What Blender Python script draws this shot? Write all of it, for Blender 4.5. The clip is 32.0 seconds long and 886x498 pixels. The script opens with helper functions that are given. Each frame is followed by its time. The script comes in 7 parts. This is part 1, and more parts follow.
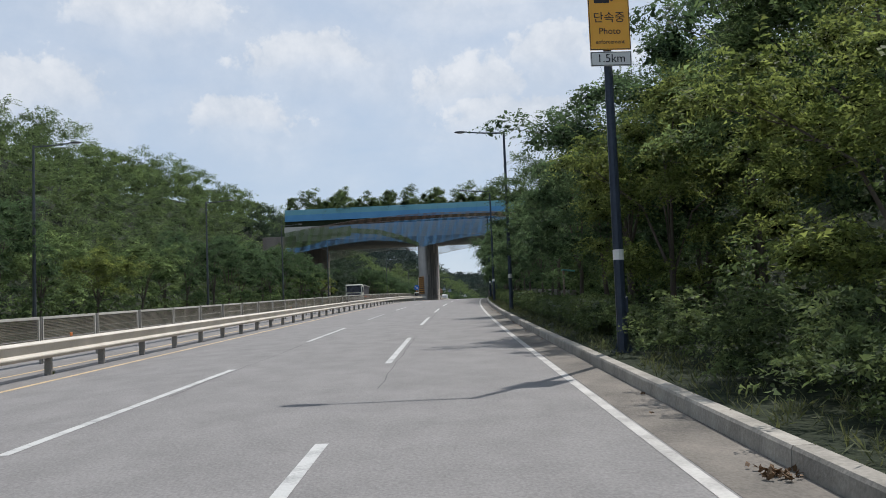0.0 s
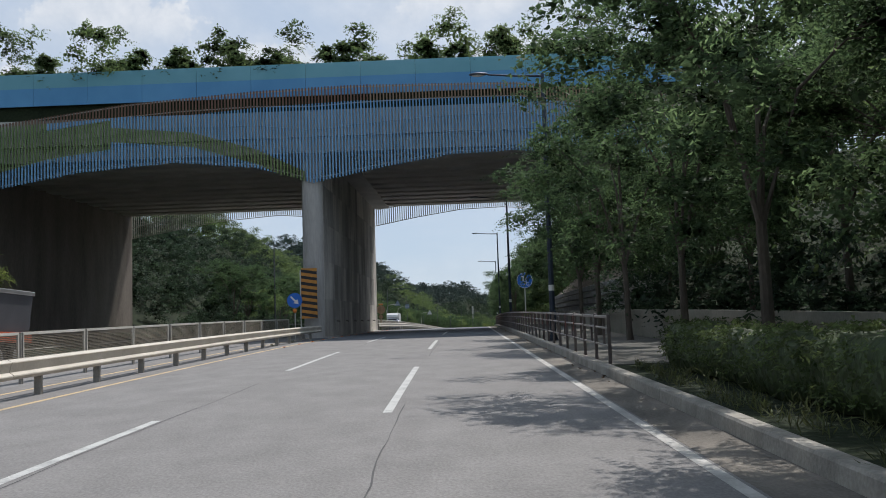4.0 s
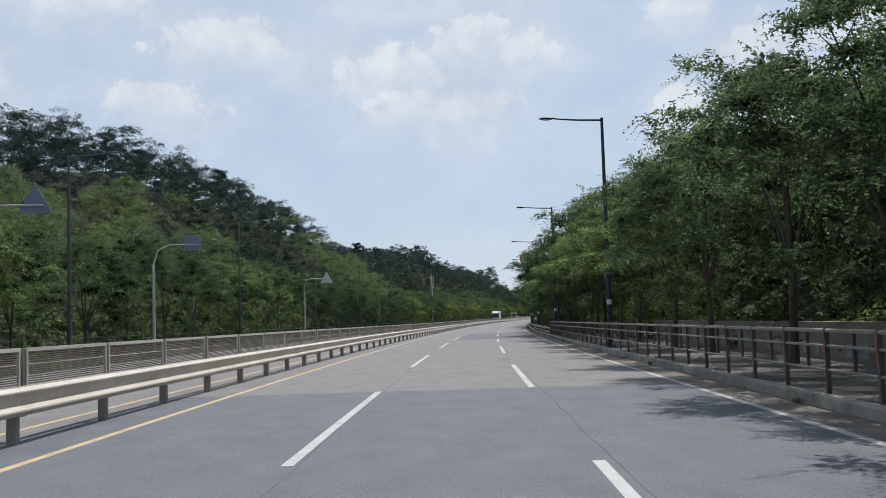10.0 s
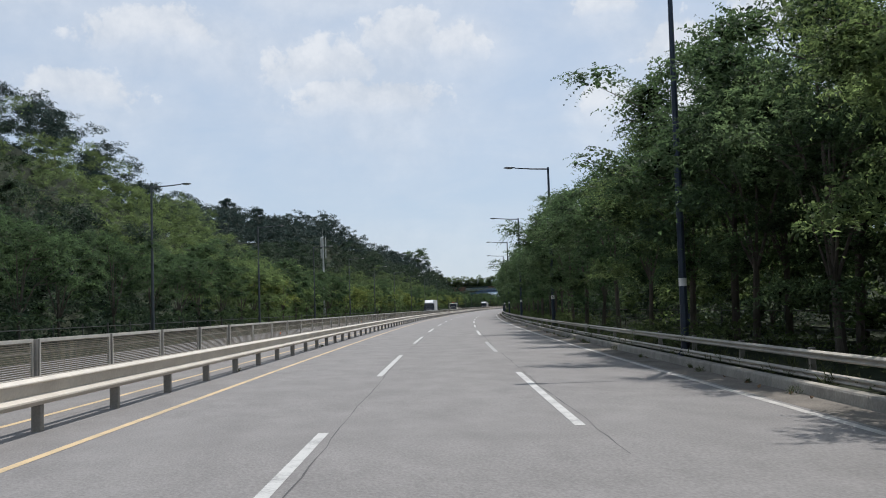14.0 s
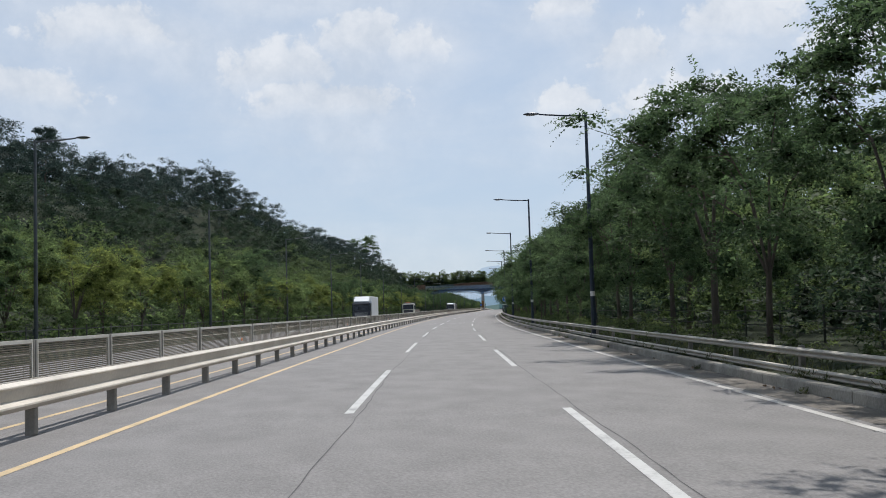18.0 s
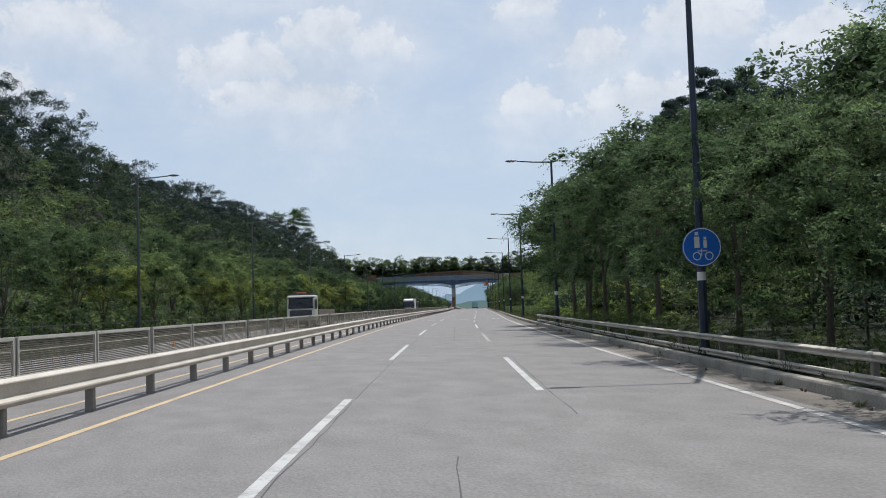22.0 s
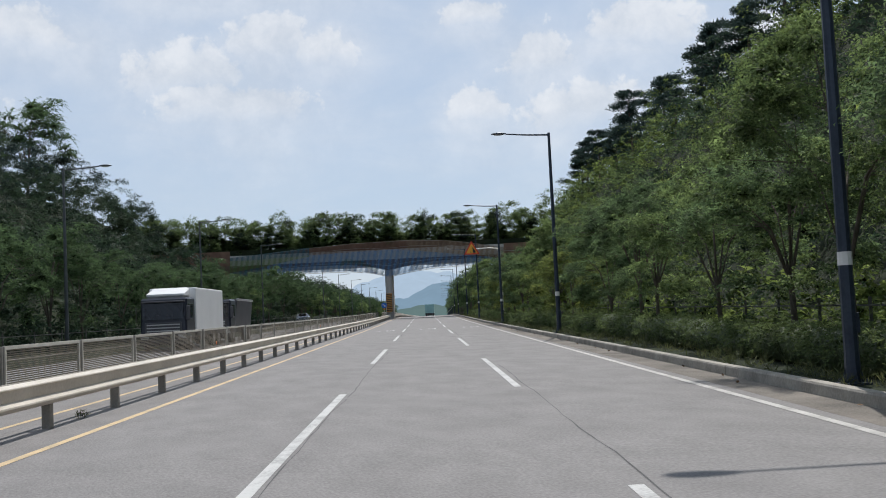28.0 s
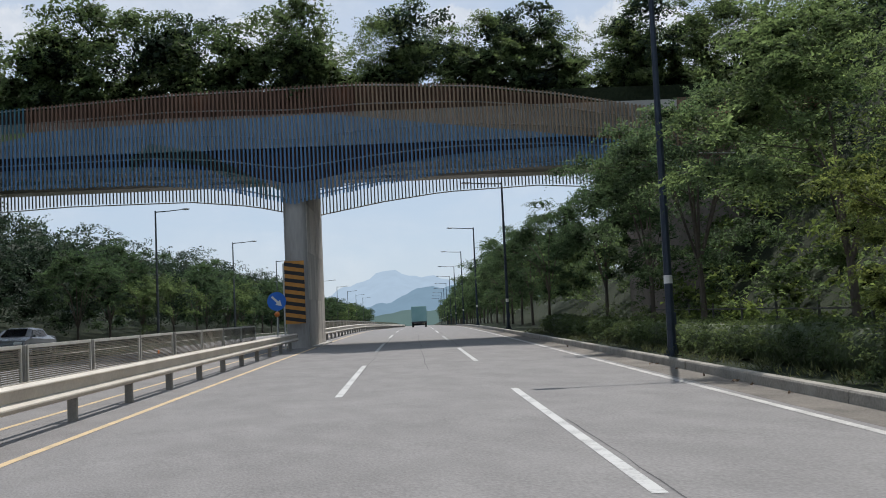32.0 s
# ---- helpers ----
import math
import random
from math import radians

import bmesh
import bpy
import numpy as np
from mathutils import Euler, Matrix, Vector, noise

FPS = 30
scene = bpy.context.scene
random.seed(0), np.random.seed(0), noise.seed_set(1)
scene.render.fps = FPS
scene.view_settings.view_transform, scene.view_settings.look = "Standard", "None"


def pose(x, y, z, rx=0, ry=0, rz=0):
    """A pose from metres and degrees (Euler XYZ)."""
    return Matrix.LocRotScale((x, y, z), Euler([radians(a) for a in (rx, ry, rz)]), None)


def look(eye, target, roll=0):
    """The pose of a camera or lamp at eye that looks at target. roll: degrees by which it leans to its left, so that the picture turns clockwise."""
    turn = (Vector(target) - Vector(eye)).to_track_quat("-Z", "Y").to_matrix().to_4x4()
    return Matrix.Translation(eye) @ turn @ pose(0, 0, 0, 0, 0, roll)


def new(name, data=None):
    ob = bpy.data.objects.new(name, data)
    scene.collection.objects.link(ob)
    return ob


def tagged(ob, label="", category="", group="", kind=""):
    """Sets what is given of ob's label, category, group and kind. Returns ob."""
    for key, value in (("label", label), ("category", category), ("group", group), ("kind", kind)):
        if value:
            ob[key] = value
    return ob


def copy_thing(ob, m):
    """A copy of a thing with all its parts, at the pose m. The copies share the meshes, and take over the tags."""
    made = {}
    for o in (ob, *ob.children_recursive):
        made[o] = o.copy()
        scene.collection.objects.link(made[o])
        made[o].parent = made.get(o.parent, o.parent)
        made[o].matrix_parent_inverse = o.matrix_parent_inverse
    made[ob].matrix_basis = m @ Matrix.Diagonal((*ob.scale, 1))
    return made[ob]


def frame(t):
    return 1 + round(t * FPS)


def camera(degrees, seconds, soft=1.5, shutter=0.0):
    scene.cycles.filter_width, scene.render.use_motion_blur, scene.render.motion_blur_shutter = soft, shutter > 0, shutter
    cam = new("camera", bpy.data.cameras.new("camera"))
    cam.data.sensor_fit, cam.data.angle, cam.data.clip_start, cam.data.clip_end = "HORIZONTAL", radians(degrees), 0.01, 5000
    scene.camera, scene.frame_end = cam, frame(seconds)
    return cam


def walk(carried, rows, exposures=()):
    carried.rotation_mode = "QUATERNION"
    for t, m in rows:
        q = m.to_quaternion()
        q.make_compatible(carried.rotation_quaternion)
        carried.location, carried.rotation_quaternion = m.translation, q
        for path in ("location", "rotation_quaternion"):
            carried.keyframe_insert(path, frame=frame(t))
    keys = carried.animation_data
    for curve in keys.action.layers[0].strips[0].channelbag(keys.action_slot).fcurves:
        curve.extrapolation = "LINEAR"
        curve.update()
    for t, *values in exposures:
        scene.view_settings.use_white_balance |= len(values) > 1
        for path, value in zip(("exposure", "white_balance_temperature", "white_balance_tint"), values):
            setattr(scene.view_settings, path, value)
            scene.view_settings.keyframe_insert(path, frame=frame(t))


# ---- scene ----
import itertools

cam = camera(47.0, 32.0, soft=0.95)

# Camera rows: seconds, x, y, z, yaw, pitch, roll (degrees).
PATH = [
    (0.0, 4.354, 4.189, 1.672, 1.435, 4.684, -2.282),
    (0.5, 4.041, 18.836, 2.294, 1.134, 4.802, -2.195),
    (1.0, 3.748, 33.480, 2.921, 0.841, 4.938, -2.116),
    (1.5, 3.524, 48.114, 3.554, 0.582, 5.043, -2.040),
    (2.0, 3.333, 62.735, 4.190, 0.330, 5.055, -1.974),
    (2.5, 3.188, 77.343, 4.830, 0.051, 5.123, -1.931),
    (3.0, 3.098, 91.935, 5.466, -0.194, 5.238, -1.915),
    (3.5, 3.112, 106.521, 6.092, -0.380, 5.313, -1.908),
    (4.0, 3.272, 121.107, 6.707, -0.670, 5.400, -1.909),
    (4.5, 3.522, 135.698, 7.292, -0.914, 5.390, -1.917),
    (5.0, 3.814, 150.285, 7.839, -1.173, 5.366, -1.932),
    (5.5, 4.113, 164.867, 8.344, -1.421, 5.310, -1.954),
    (6.0, 4.395, 179.441, 8.803, -1.635, 5.215, -1.983),
    (6.5, 4.633, 194.012, 9.213, -1.648, 5.128, -2.011),
    (7.0, 4.910, 208.577, 9.575, -1.555, 5.034, -2.007),
    (7.5, 5.278, 223.140, 9.896, -1.546, 4.897, -1.950),
    (8.0, 5.755, 237.702, 10.175, -1.643, 4.821, -1.870),
    (8.5, 6.361, 252.276, 10.409, -1.933, 4.689, -1.778),
    (9.0, 7.054, 266.862, 10.592, -2.272, 4.553, -1.719),
    (9.5, 7.856, 281.452, 10.725, -2.711, 4.362, -1.693),
    (10.0, 8.745, 296.051, 10.820, -3.177, 4.124, -1.717),
    (10.5, 9.734, 310.658, 10.884, -3.738, 3.887, -1.786),
    (11.0, 10.842, 325.283, 10.919, -4.352, 3.718, -1.864),
    (11.5, 12.093, 339.925, 10.947, -4.963, 3.655, -1.911),
    (12.0, 13.426, 354.597, 10.971, -5.479, 3.605, -1.906),
    (12.5, 14.865, 369.290, 10.993, -5.948, 3.578, -1.879),
    (13.0, 16.382, 384.006, 11.016, -6.409, 3.522, -1.842),
    (13.5, 17.998, 398.741, 11.041, -6.787, 3.465, -1.795),
    (14.0, 19.714, 413.486, 11.071, -7.170, 3.576, -1.752),
    (14.5, 21.531, 428.241, 11.110, -7.534, 3.629, -1.709),
    (15.0, 23.436, 443.002, 11.160, -7.864, 3.624, -1.682),
    (15.5, 25.413, 457.766, 11.215, -8.156, 3.589, -1.670),
    (16.0, 27.448, 472.531, 11.274, -8.449, 3.564, -1.674),
    (16.5, 29.528, 487.295, 11.339, -8.729, 3.572, -1.696),
    (17.0, 31.634, 502.054, 11.407, -9.011, 3.640, -1.736),
    (17.5, 33.855, 516.792, 11.478, -9.223, 3.669, -1.755),
    (18.0, 36.148, 531.527, 11.550, -9.539, 3.687, -1.777),
    (18.5, 38.564, 546.253, 11.619, -9.853, 3.702, -1.781),
    (19.0, 41.053, 560.987, 11.686, -10.158, 3.711, -1.786),
    (19.5, 43.681, 575.710, 11.752, -10.427, 3.705, -1.806),
    (20.0, 46.355, 590.418, 11.817, -10.571, 3.549, -1.833),
    (20.5, 49.072, 605.101, 11.885, -10.847, 3.520, -1.864),
    (21.0, 51.865, 619.743, 11.961, -11.191, 3.545, -1.890),
    (21.5, 54.690, 634.342, 12.046, -11.416, 3.543, -1.888),
    (22.0, 57.578, 648.899, 12.139, -11.639, 3.563, -1.912),
    (22.5, 60.583, 663.409, 12.238, -12.013, 3.626, -1.971),
    (23.0, 63.678, 677.865, 12.341, -12.333, 3.655, -2.040),
    (23.5, 66.814, 692.262, 12.446, -12.481, 3.668, -2.132),
    (24.0, 69.996, 706.607, 12.554, -12.735, 3.701, -2.233),
    (24.5, 73.192, 720.907, 12.662, -13.088, 3.679, -2.314),
    (25.0, 76.442, 735.157, 12.769, -13.419, 3.640, -2.361),
    (25.5, 79.760, 749.366, 12.873, -13.679, 3.604, -2.396),
    (26.0, 83.149, 763.554, 12.976, -13.846, 3.604, -2.454),
    (26.5, 86.544, 777.742, 13.077, -14.030, 3.621, -2.526),
    (27.0, 89.941, 791.938, 13.178, -14.273, 3.646, -2.601),
    (27.5, 93.327, 806.156, 13.277, -14.439, 3.666, -2.670),
    (28.0, 96.693, 820.408, 13.371, -14.533, 3.696, -2.722),
    (28.5, 100.040, 834.689, 13.461, -14.532, 3.767, -2.746),
    (29.0, 103.390, 848.980, 13.549, -14.552, 3.905, -2.725),
    (29.5, 106.758, 863.276, 13.637, -14.657, 3.881, -2.654),
    (30.0, 110.101, 877.585, 13.724, -14.899, 3.898, -2.606),
    (30.5, 113.467, 891.900, 13.817, -15.230, 3.886, -2.609),
    (31.0, 116.804, 906.223, 13.915, -15.585, 3.893, -2.632),
    (31.5, 120.158, 920.542, 14.023, -15.594, 3.924, -2.633),
    (32.0, 123.512, 934.859, 14.146, -15.443, 3.961, -2.623),
]


def carried(x, y, z, yaw, pitch, roll):
    return pose(x, y, z, 0, 0, yaw) @ pose(0, 0, 0, 90 + pitch) @ pose(0, 0, 0, 0, 0, roll)


EXPOSURES = [(0, 0.0), (3.9, 0.0), (4.7, 0.35), (5.35, 1.6), (6.0, 1.75), (6.4, 1.25), (6.9, 0.2), (7.4, 0.0), (32, 0.0)]
walk(cam, [(r[0], carried(*r[1:])) for r in PATH], EXPOSURES)

# Road axis: heading (degrees) and grade (per cent) every 40 m from -40 m on.
HEADING = [1.91, 1.42, 0.92, 0.09, -0.90, -1.57, -2.44, -3.04, -3.82, -4.71, -5.70, -6.42, -7.32, -8.12, -8.79, -9.64, -10.12, -11.28, -11.97, -12.52, -13.57, -13.57, -13.37, -13.28, -13.34, -13.26, -13.58, -13.92, -14.32, -14.32, -14.32, -14.32, -14.32, -14.32, -14.32, -14.32]
GRADE = [4.09, 4.20, 4.32, 4.38, 4.18, 3.45, 2.53, 1.75, 0.80, 0.21, 0.15, 0.17, 0.34, 0.43, 0.49, 0.44, 0.44, 0.61, 0.71, 0.74, 0.70, 0.69, 0.61, 0.59, 0.69, 0.97, 0.74, 0.24, -0.45, -0.45, -0.45, -0.45, -0.45, -0.45, -0.45, -0.45]

STEP = 2.0
_S = np.arange(-400.0, 3000.0, STEP)
_K = np.arange(len(HEADING)) * 40.0 - 40.0
_TH = np.radians(np.interp(_S, _K, HEADING))
_i0 = int(400 / STEP)
_X, _Y = -np.cumsum(np.sin(_TH)) * STEP, np.cumsum(np.cos(_TH)) * STEP
_Z = np.cumsum(np.interp(_S, _K, GRADE) / 100) * STEP
_X, _Y, _Z = _X - _X[_i0], _Y - _Y[_i0], _Z - _Z[_i0]


def axis(s):
    """x, y, z and heading of the road axis at s metres along it."""
    return np.interp(s, _S, _X), np.interp(s, _S, _Y), np.interp(s, _S, _Z), np.interp(s, _S, _TH)


def rp(s, d, h=0.0):
    """A point s metres along the road, d to the right of the axis, h over the carriageway."""
    x, y, z, th = axis(s)
    return Vector((x + d * math.cos(th), y + d * math.sin(th), z + h))


def rpa(s, d, h):
    """The same for arrays."""
    x, y, z, th = axis(s)
    return np.stack([x + d * np.cos(th), y + d * np.sin(th), z + h], -1)


def rpose(s, d, h=0.0, turn=0.0):
    """A pose on the road: local y runs along it, local x to the right."""
    th = math.degrees(axis(s)[3])
    return Matrix.Translation(rp(s, d, h)) @ pose(0, 0, 0, 0, 0, th + turn)


# Lateral places, metres from the axis.
YELLOW, LINE_1, LINE_2, EDGE, KERB = -3.45, -0.09, 3.14, 6.29, 7.02
GUARD, YELLOW_2, FENCE, LEFT_KERB = -4.18, -4.98, -6.03, -16.55
LAMP_D, LAMP_LEFT = 7.5, -17.8
BR1, BR1_END, BR2, BR2_END = 182.4, 216.0, 996.0, 1005.5

# ---- light ----
world = bpy.data.worlds.new("sky")
scene.world = world
world.use_nodes = True
wn, wl = world.node_tree.nodes, world.node_tree.links
SUN_AZ, SUN_EL = 27.5, 58.0
bg = wn["Background"]
sky = wn.new("ShaderNodeTexSky")
sky.sky_type, sky.sun_disc = "NISHITA", False
sky.sun_elevation, sky.sun_rotation = radians(SUN_EL), radians(SUN_AZ)
sky.air_density, sky.dust_density, sky.ozone_density = 1.0, 0.3, 2.0
bg.inputs["Strength"].default_value = 0.116


def wnode(kind, **inputs):
    n = wn.new(kind)
    for k, v in inputs.items():
        n.inputs[k].default_value = v
    return n


def wmath(op, a, b=None, clamp=False):
    n = wn.new("ShaderNodeMath")
    n.operation, n.use_clamp = op, clamp
    for i, v in enumerate((a, b)):
        if v is None:
            continue
        if isinstance(v, (int, float)):
            n.inputs[i].default_value = v
        else:
            wl.new(v, n.inputs[i])
    return n.outputs[0]


# Summer clouds: heaps with crisp puffy tops and fading feet (azimuth to the right of +y, elevation, half width, half height in degrees) over thin veils.
CLOUDS = [(5.2, 15.0, 2.7, 2.0), (0.3, 13.5, 3.5, 2.2), (8.6, 14.5, 2.3, 1.5), (3.2, 11.8, 5.0, 1.9), (-8.5, 15.2, 4.6, 1.6), (-12.4, 12.0, 3.6, 1.7), (16.8, 16.5, 2.0, 1.2),
          (20.6, 13.9, 2.5, 2.0), (17.0, 11.2, 1.8, 1.6), (26.5, 15.0, 3.4, 1.9), (23.5, 11.0, 4.6, 1.7), (-17.0, 17.5, 5.0, 2.0), (3.5, 18.6, 6.0, 2.2), (-24.0, 13.0, 5.0, 2.5),
          (33.0, 13.0, 4.0, 2.2), (12.0, 21.5, 5.0, 2.0), (24.0, 21.0, 5.0, 2.2), (-30.0, 22.0, 7.0, 3.0)]
coord = wn.new("ShaderNodeTexCoord")
direction = coord.outputs["Generated"]


def wvec(op, a, b, scale=None):
    n = wn.new("ShaderNodeVectorMath")
    n.operation = op
    for i, v in enumerate((a, b)):
        if isinstance(v, tuple):
            n.inputs[i].default_value = v
        elif v is not None:
            wl.new(v, n.inputs[i])
    if scale is not None:
        n.inputs["Scale"].default_value = scale
    return n.outputs["Value"] if op in ("DOT_PRODUCT", "LENGTH") else n.outputs["Vector"]


def wramp(value, lo, hi, to_lo=0.0, to_hi=1.0):
    n = wn.new("ShaderNodeMapRange")
    n.interpolation_type = "SMOOTHSTEP"
    wl.new(value, n.inputs["Value"])
    for k, v in (("From Min", lo), ("From Max", hi), ("To Min", to_lo), ("To Max", to_hi)):
        n.inputs[k].default_value = v
    return n.outputs["Result"]


swirl = wnode("ShaderNodeTexNoise", Scale=11.0, Detail=5.0, Roughness=0.6)
wl.new(direction, swirl.inputs["Vector"])
bent = wvec("ADD", direction, wvec("SCALE", wvec("SUBTRACT", swirl.outputs["Color"], (0.5, 0.5, 0.5)), None, 0.045))
billow = wn.new("ShaderNodeTexVoronoi")
billow.feature, billow.normalize = "SMOOTH_F1", True
for k, v in (("Scale", 30.0), ("Detail", 3.0), ("Roughness", 0.6), ("Lacunarity", 2.1), ("Smoothness", 0.45)):
    billow.inputs[k].default_value = v
wl.new(bent, billow.inputs["Vector"])
fray = wnode("ShaderNodeTexNoise", Scale=34.0, Detail=6.0, Roughness=0.62)
wl.new(direction, fray.inputs["Vector"])
puffs = wmath("ADD", wmath("MULTIPLY", wmath("SUBTRACT", 0.36, billow.outputs["Distance"]), 1.6), wmath("MULTIPLY", wmath("SUBTRACT", fray.outputs["Fac"], 0.5), 0.9))
body, veil = None, None
for az, el, rx, ry in CLOUDS:
    ca, ce = radians(az), radians(el)
    across = wvec("DOT_PRODUCT", bent, tuple(c / math.sin(radians(rx)) for c in (math.cos(ca), -math.sin(ca), 0.0)))
    rise = (-math.sin(ca) * math.sin(ce), -math.cos(ca) * math.sin(ce), math.cos(ce))
    above = wvec("DOT_PRODUCT", bent, tuple(c / math.sin(radians(ry)) for c in rise))
    far = wmath("SQRT", wmath("ADD", wmath("MULTIPLY", across, across), wmath("MULTIPLY", above, above)))
    depth = wmath("ADD", wmath("SUBTRACT", 1.0, far), puffs)
    solid = wmath("MULTIPLY", wramp(depth, 0.0, 0.4), wramp(above, -1.1, 0.35))
    body = solid if body is None else wmath("MAXIMUM", body, solid)
    mist = wramp(far, 0.3, 2.1, 1.0, 0.0)
    veil = mist if veil is None else wmath("MAXIMUM", veil, mist)
fine = wnode("ShaderNodeTexNoise", Scale=5.0, Detail=8.0, Roughness=0.6, Distortion=0.3)
flat_map = wn.new("ShaderNodeMapping")
flat_map.inputs["Scale"].default_value = (1, 1, 2.6)
wl.new(direction, flat_map.inputs["Vector"])
wl.new(flat_map.outputs["Vector"], fine.inputs["Vector"])
thin = wmath("MULTIPLY", wmath("SUBTRACT", fine.outputs["Fac"], 0.4), 2.2, clamp=True)
thin = wmath("ADD", wmath("MULTIPLY", thin, 0.42), wmath("MULTIPLY", veil, 0.3))
cover = wmath("MAXIMUM", wmath("MULTIPLY", body, 0.72), thin)
ramp = wn.new("ShaderNodeValToRGB")
ramp.color_ramp.elements[0].color, ramp.color_ramp.elements[1].color = (5.5, 5.9, 6.5, 1), (7.6, 7.7, 7.9, 1)
ramp.color_ramp.elements[0].position, ramp.color_ramp.elements[1].position = 0.3, 0.75
wl.new(wmath("ADD", wmath("MULTIPLY", puffs, 0.7), wmath("MULTIPLY", swirl.outputs["Fac"], 0.9)), ramp.inputs["Fac"])
cloud_mix = wn.new("ShaderNodeMix")
cloud_mix.data_type = "RGBA"
wl.new(cover, cloud_mix.inputs["Factor"])
haze = wn.new("ShaderNodeMix")
haze.data_type = "RGBA"
haze.inputs["Factor"].default_value = 0.8
haze.inputs["B"].default_value = (4.35, 5.2, 6.45, 1)
wl.new(sky.outputs["Color"], haze.inputs["A"])
wl.new(haze.outputs["Result"], cloud_mix.inputs["A"])
wl.new(ramp.outputs["Color"], cloud_mix.inputs["B"])
wl.new(cloud_mix.outputs["Result"], bg.inputs["Color"])

sun = new("sun", bpy.data.lights.new("sun", "SUN"))
sun.data.energy, sun.data.angle, sun.data.color = 4.0, radians(0.6), (1.0, 0.96, 0.92)
_az, _el = radians(SUN_AZ), radians(SUN_EL)
sun.matrix_world = look((0, 0, 80), Vector((0, 0, 80)) - Vector((math.sin(_az) * math.cos(_el), math.cos(_az) * math.cos(_el), math.sin(_el))))

# ---- materials ----


def mat(name, dark, light, scale=3.0, rough=0.8, metal=0.0, bump=0.2, fine=40.0, bump_size=0.02, island=0.0, own=0.0, stretch=(1, 1, 1), spec=0.4, trans=0.0, ramp=(0.3, 0.7), coarse=0.65, leafy=0.0, gap=9.0, tilt=0.8):
    """Two-scale noise between a darker and a lighter tone, with fine relief. own, island: brightness varied by object or by loose piece."""
    m = bpy.data.materials.new(name)
    m.use_nodes = True
    n, l = m.node_tree.nodes, m.node_tree.links
    b = n["Principled BSDF"]
    tc, mp = n.new("ShaderNodeTexCoord"), n.new("ShaderNodeMapping")
    mp.inputs["Scale"].default_value = stretch
    l.new(tc.outputs["Object"], mp.inputs["Vector"])
    big, small = n.new("ShaderNodeTexNoise"), n.new("ShaderNodeTexNoise")
    for t, sc, det in ((big, scale, 6), (small, fine, 3)):
        t.inputs["Scale"].default_value, t.inputs["Detail"].default_value = sc, det
        l.new(mp.outputs["Vector"], t.inputs["Vector"])
    add = n.new("ShaderNodeMath")
    add.operation, add.inputs[1].default_value = "MULTIPLY_ADD", 1 - coarse
    l.new(small.outputs["Fac"], add.inputs[0])
    mul = n.new("ShaderNodeMath")
    mul.operation, mul.inputs[1].default_value = "MULTIPLY", coarse
    l.new(big.outputs["Fac"], mul.inputs[0])
    l.new(mul.outputs[0], add.inputs[2])
    r = n.new("ShaderNodeValToRGB")
    r.color_ramp.elements[0].position, r.color_ramp.elements[1].position = ramp
    r.color_ramp.elements[0].color, r.color_ramp.elements[1].color = (*dark, 1), (*light, 1)
    l.new(add.outputs[0], r.inputs["Fac"])
    colour = r.outputs["Color"]
    for amount, source in ((own, ("ShaderNodeObjectInfo", "Random")), (island, ("ShaderNodeNewGeometry", "Random Per Island"))):
        if amount:
            info, hsv, rng = n.new(source[0]), n.new("ShaderNodeHueSaturation"), n.new("ShaderNodeMapRange")
            rng.inputs["To Min"].default_value, rng.inputs["To Max"].default_value = 1 - amount, 1 + amount
            l.new(info.outputs[source[1]], rng.inputs["Value"])
            l.new(rng.outputs["Result"], hsv.inputs["Value"])
            l.new(colour, hsv.inputs["Color"])
            colour = hsv.outputs["Color"]
    if leafy:
        # leaves as cells of random tone and tilt, with open gaps between them
        vo, tone, rng = n.new("ShaderNodeTexVoronoi"), n.new("ShaderNodeHueSaturation"), n.new("ShaderNodeMapRange")
        vo.inputs["Scale"].default_value = leafy
        warp_, wv = n.new("ShaderNodeTexNoise"), n.new("ShaderNodeVectorMath")
        warp_.inputs["Scale"].default_value, warp_.inputs["Detail"].default_value = leafy * 0.9, 1
        wv.operation, wv.inputs[1].default_value = "MULTIPLY_ADD", [0.9 / leafy] * 3
        l.new(mp.outputs["Vector"], warp_.inputs["Vector"])
        l.new(warp_.outputs["Color"], wv.inputs[0])
        l.new(mp.outputs["Vector"], wv.inputs[2])
        l.new(wv.outputs[0], vo.inputs["Vector"])
        sep = n.new("ShaderNodeSeparateColor")
        l.new(vo.outputs["Color"], sep.inputs[0])
        rng.inputs["To Min"].default_value, rng.inputs["To Max"].default_value = 0.7, 1.3
        l.new(sep.outputs[0], rng.inputs["Value"])
        l.new(rng.outputs["Result"], tone.inputs["Value"])
        l.new(colour, tone.inputs["Color"])
        colour = tone.outputs["Color"]
        geo, skew, add_n = n.new("ShaderNodeNewGeometry"), n.new("ShaderNodeVectorMath"), n.new("ShaderNodeVectorMath")
        skew.operation, skew.inputs[1].default_value, skew.inputs[2].default_value = "MULTIPLY_ADD", (tilt, tilt, tilt), (-tilt / 2, -tilt / 2, -tilt / 2 + 0.15)
        l.new(vo.outputs["Color"], skew.inputs[0])
        add_n.operation = "ADD"
        l.new(skew.outputs[0], add_n.inputs[0])
        l.new(geo.outputs["Normal"], add_n.inputs[1])
        nn = n.new("ShaderNodeVectorMath")
        nn.operation = "NORMALIZE"
        l.new(add_n.outputs[0], nn.inputs[0])
        l.new(nn.outputs[0], b.inputs["Normal"])
        leaf_tilt = nn.outputs[0]
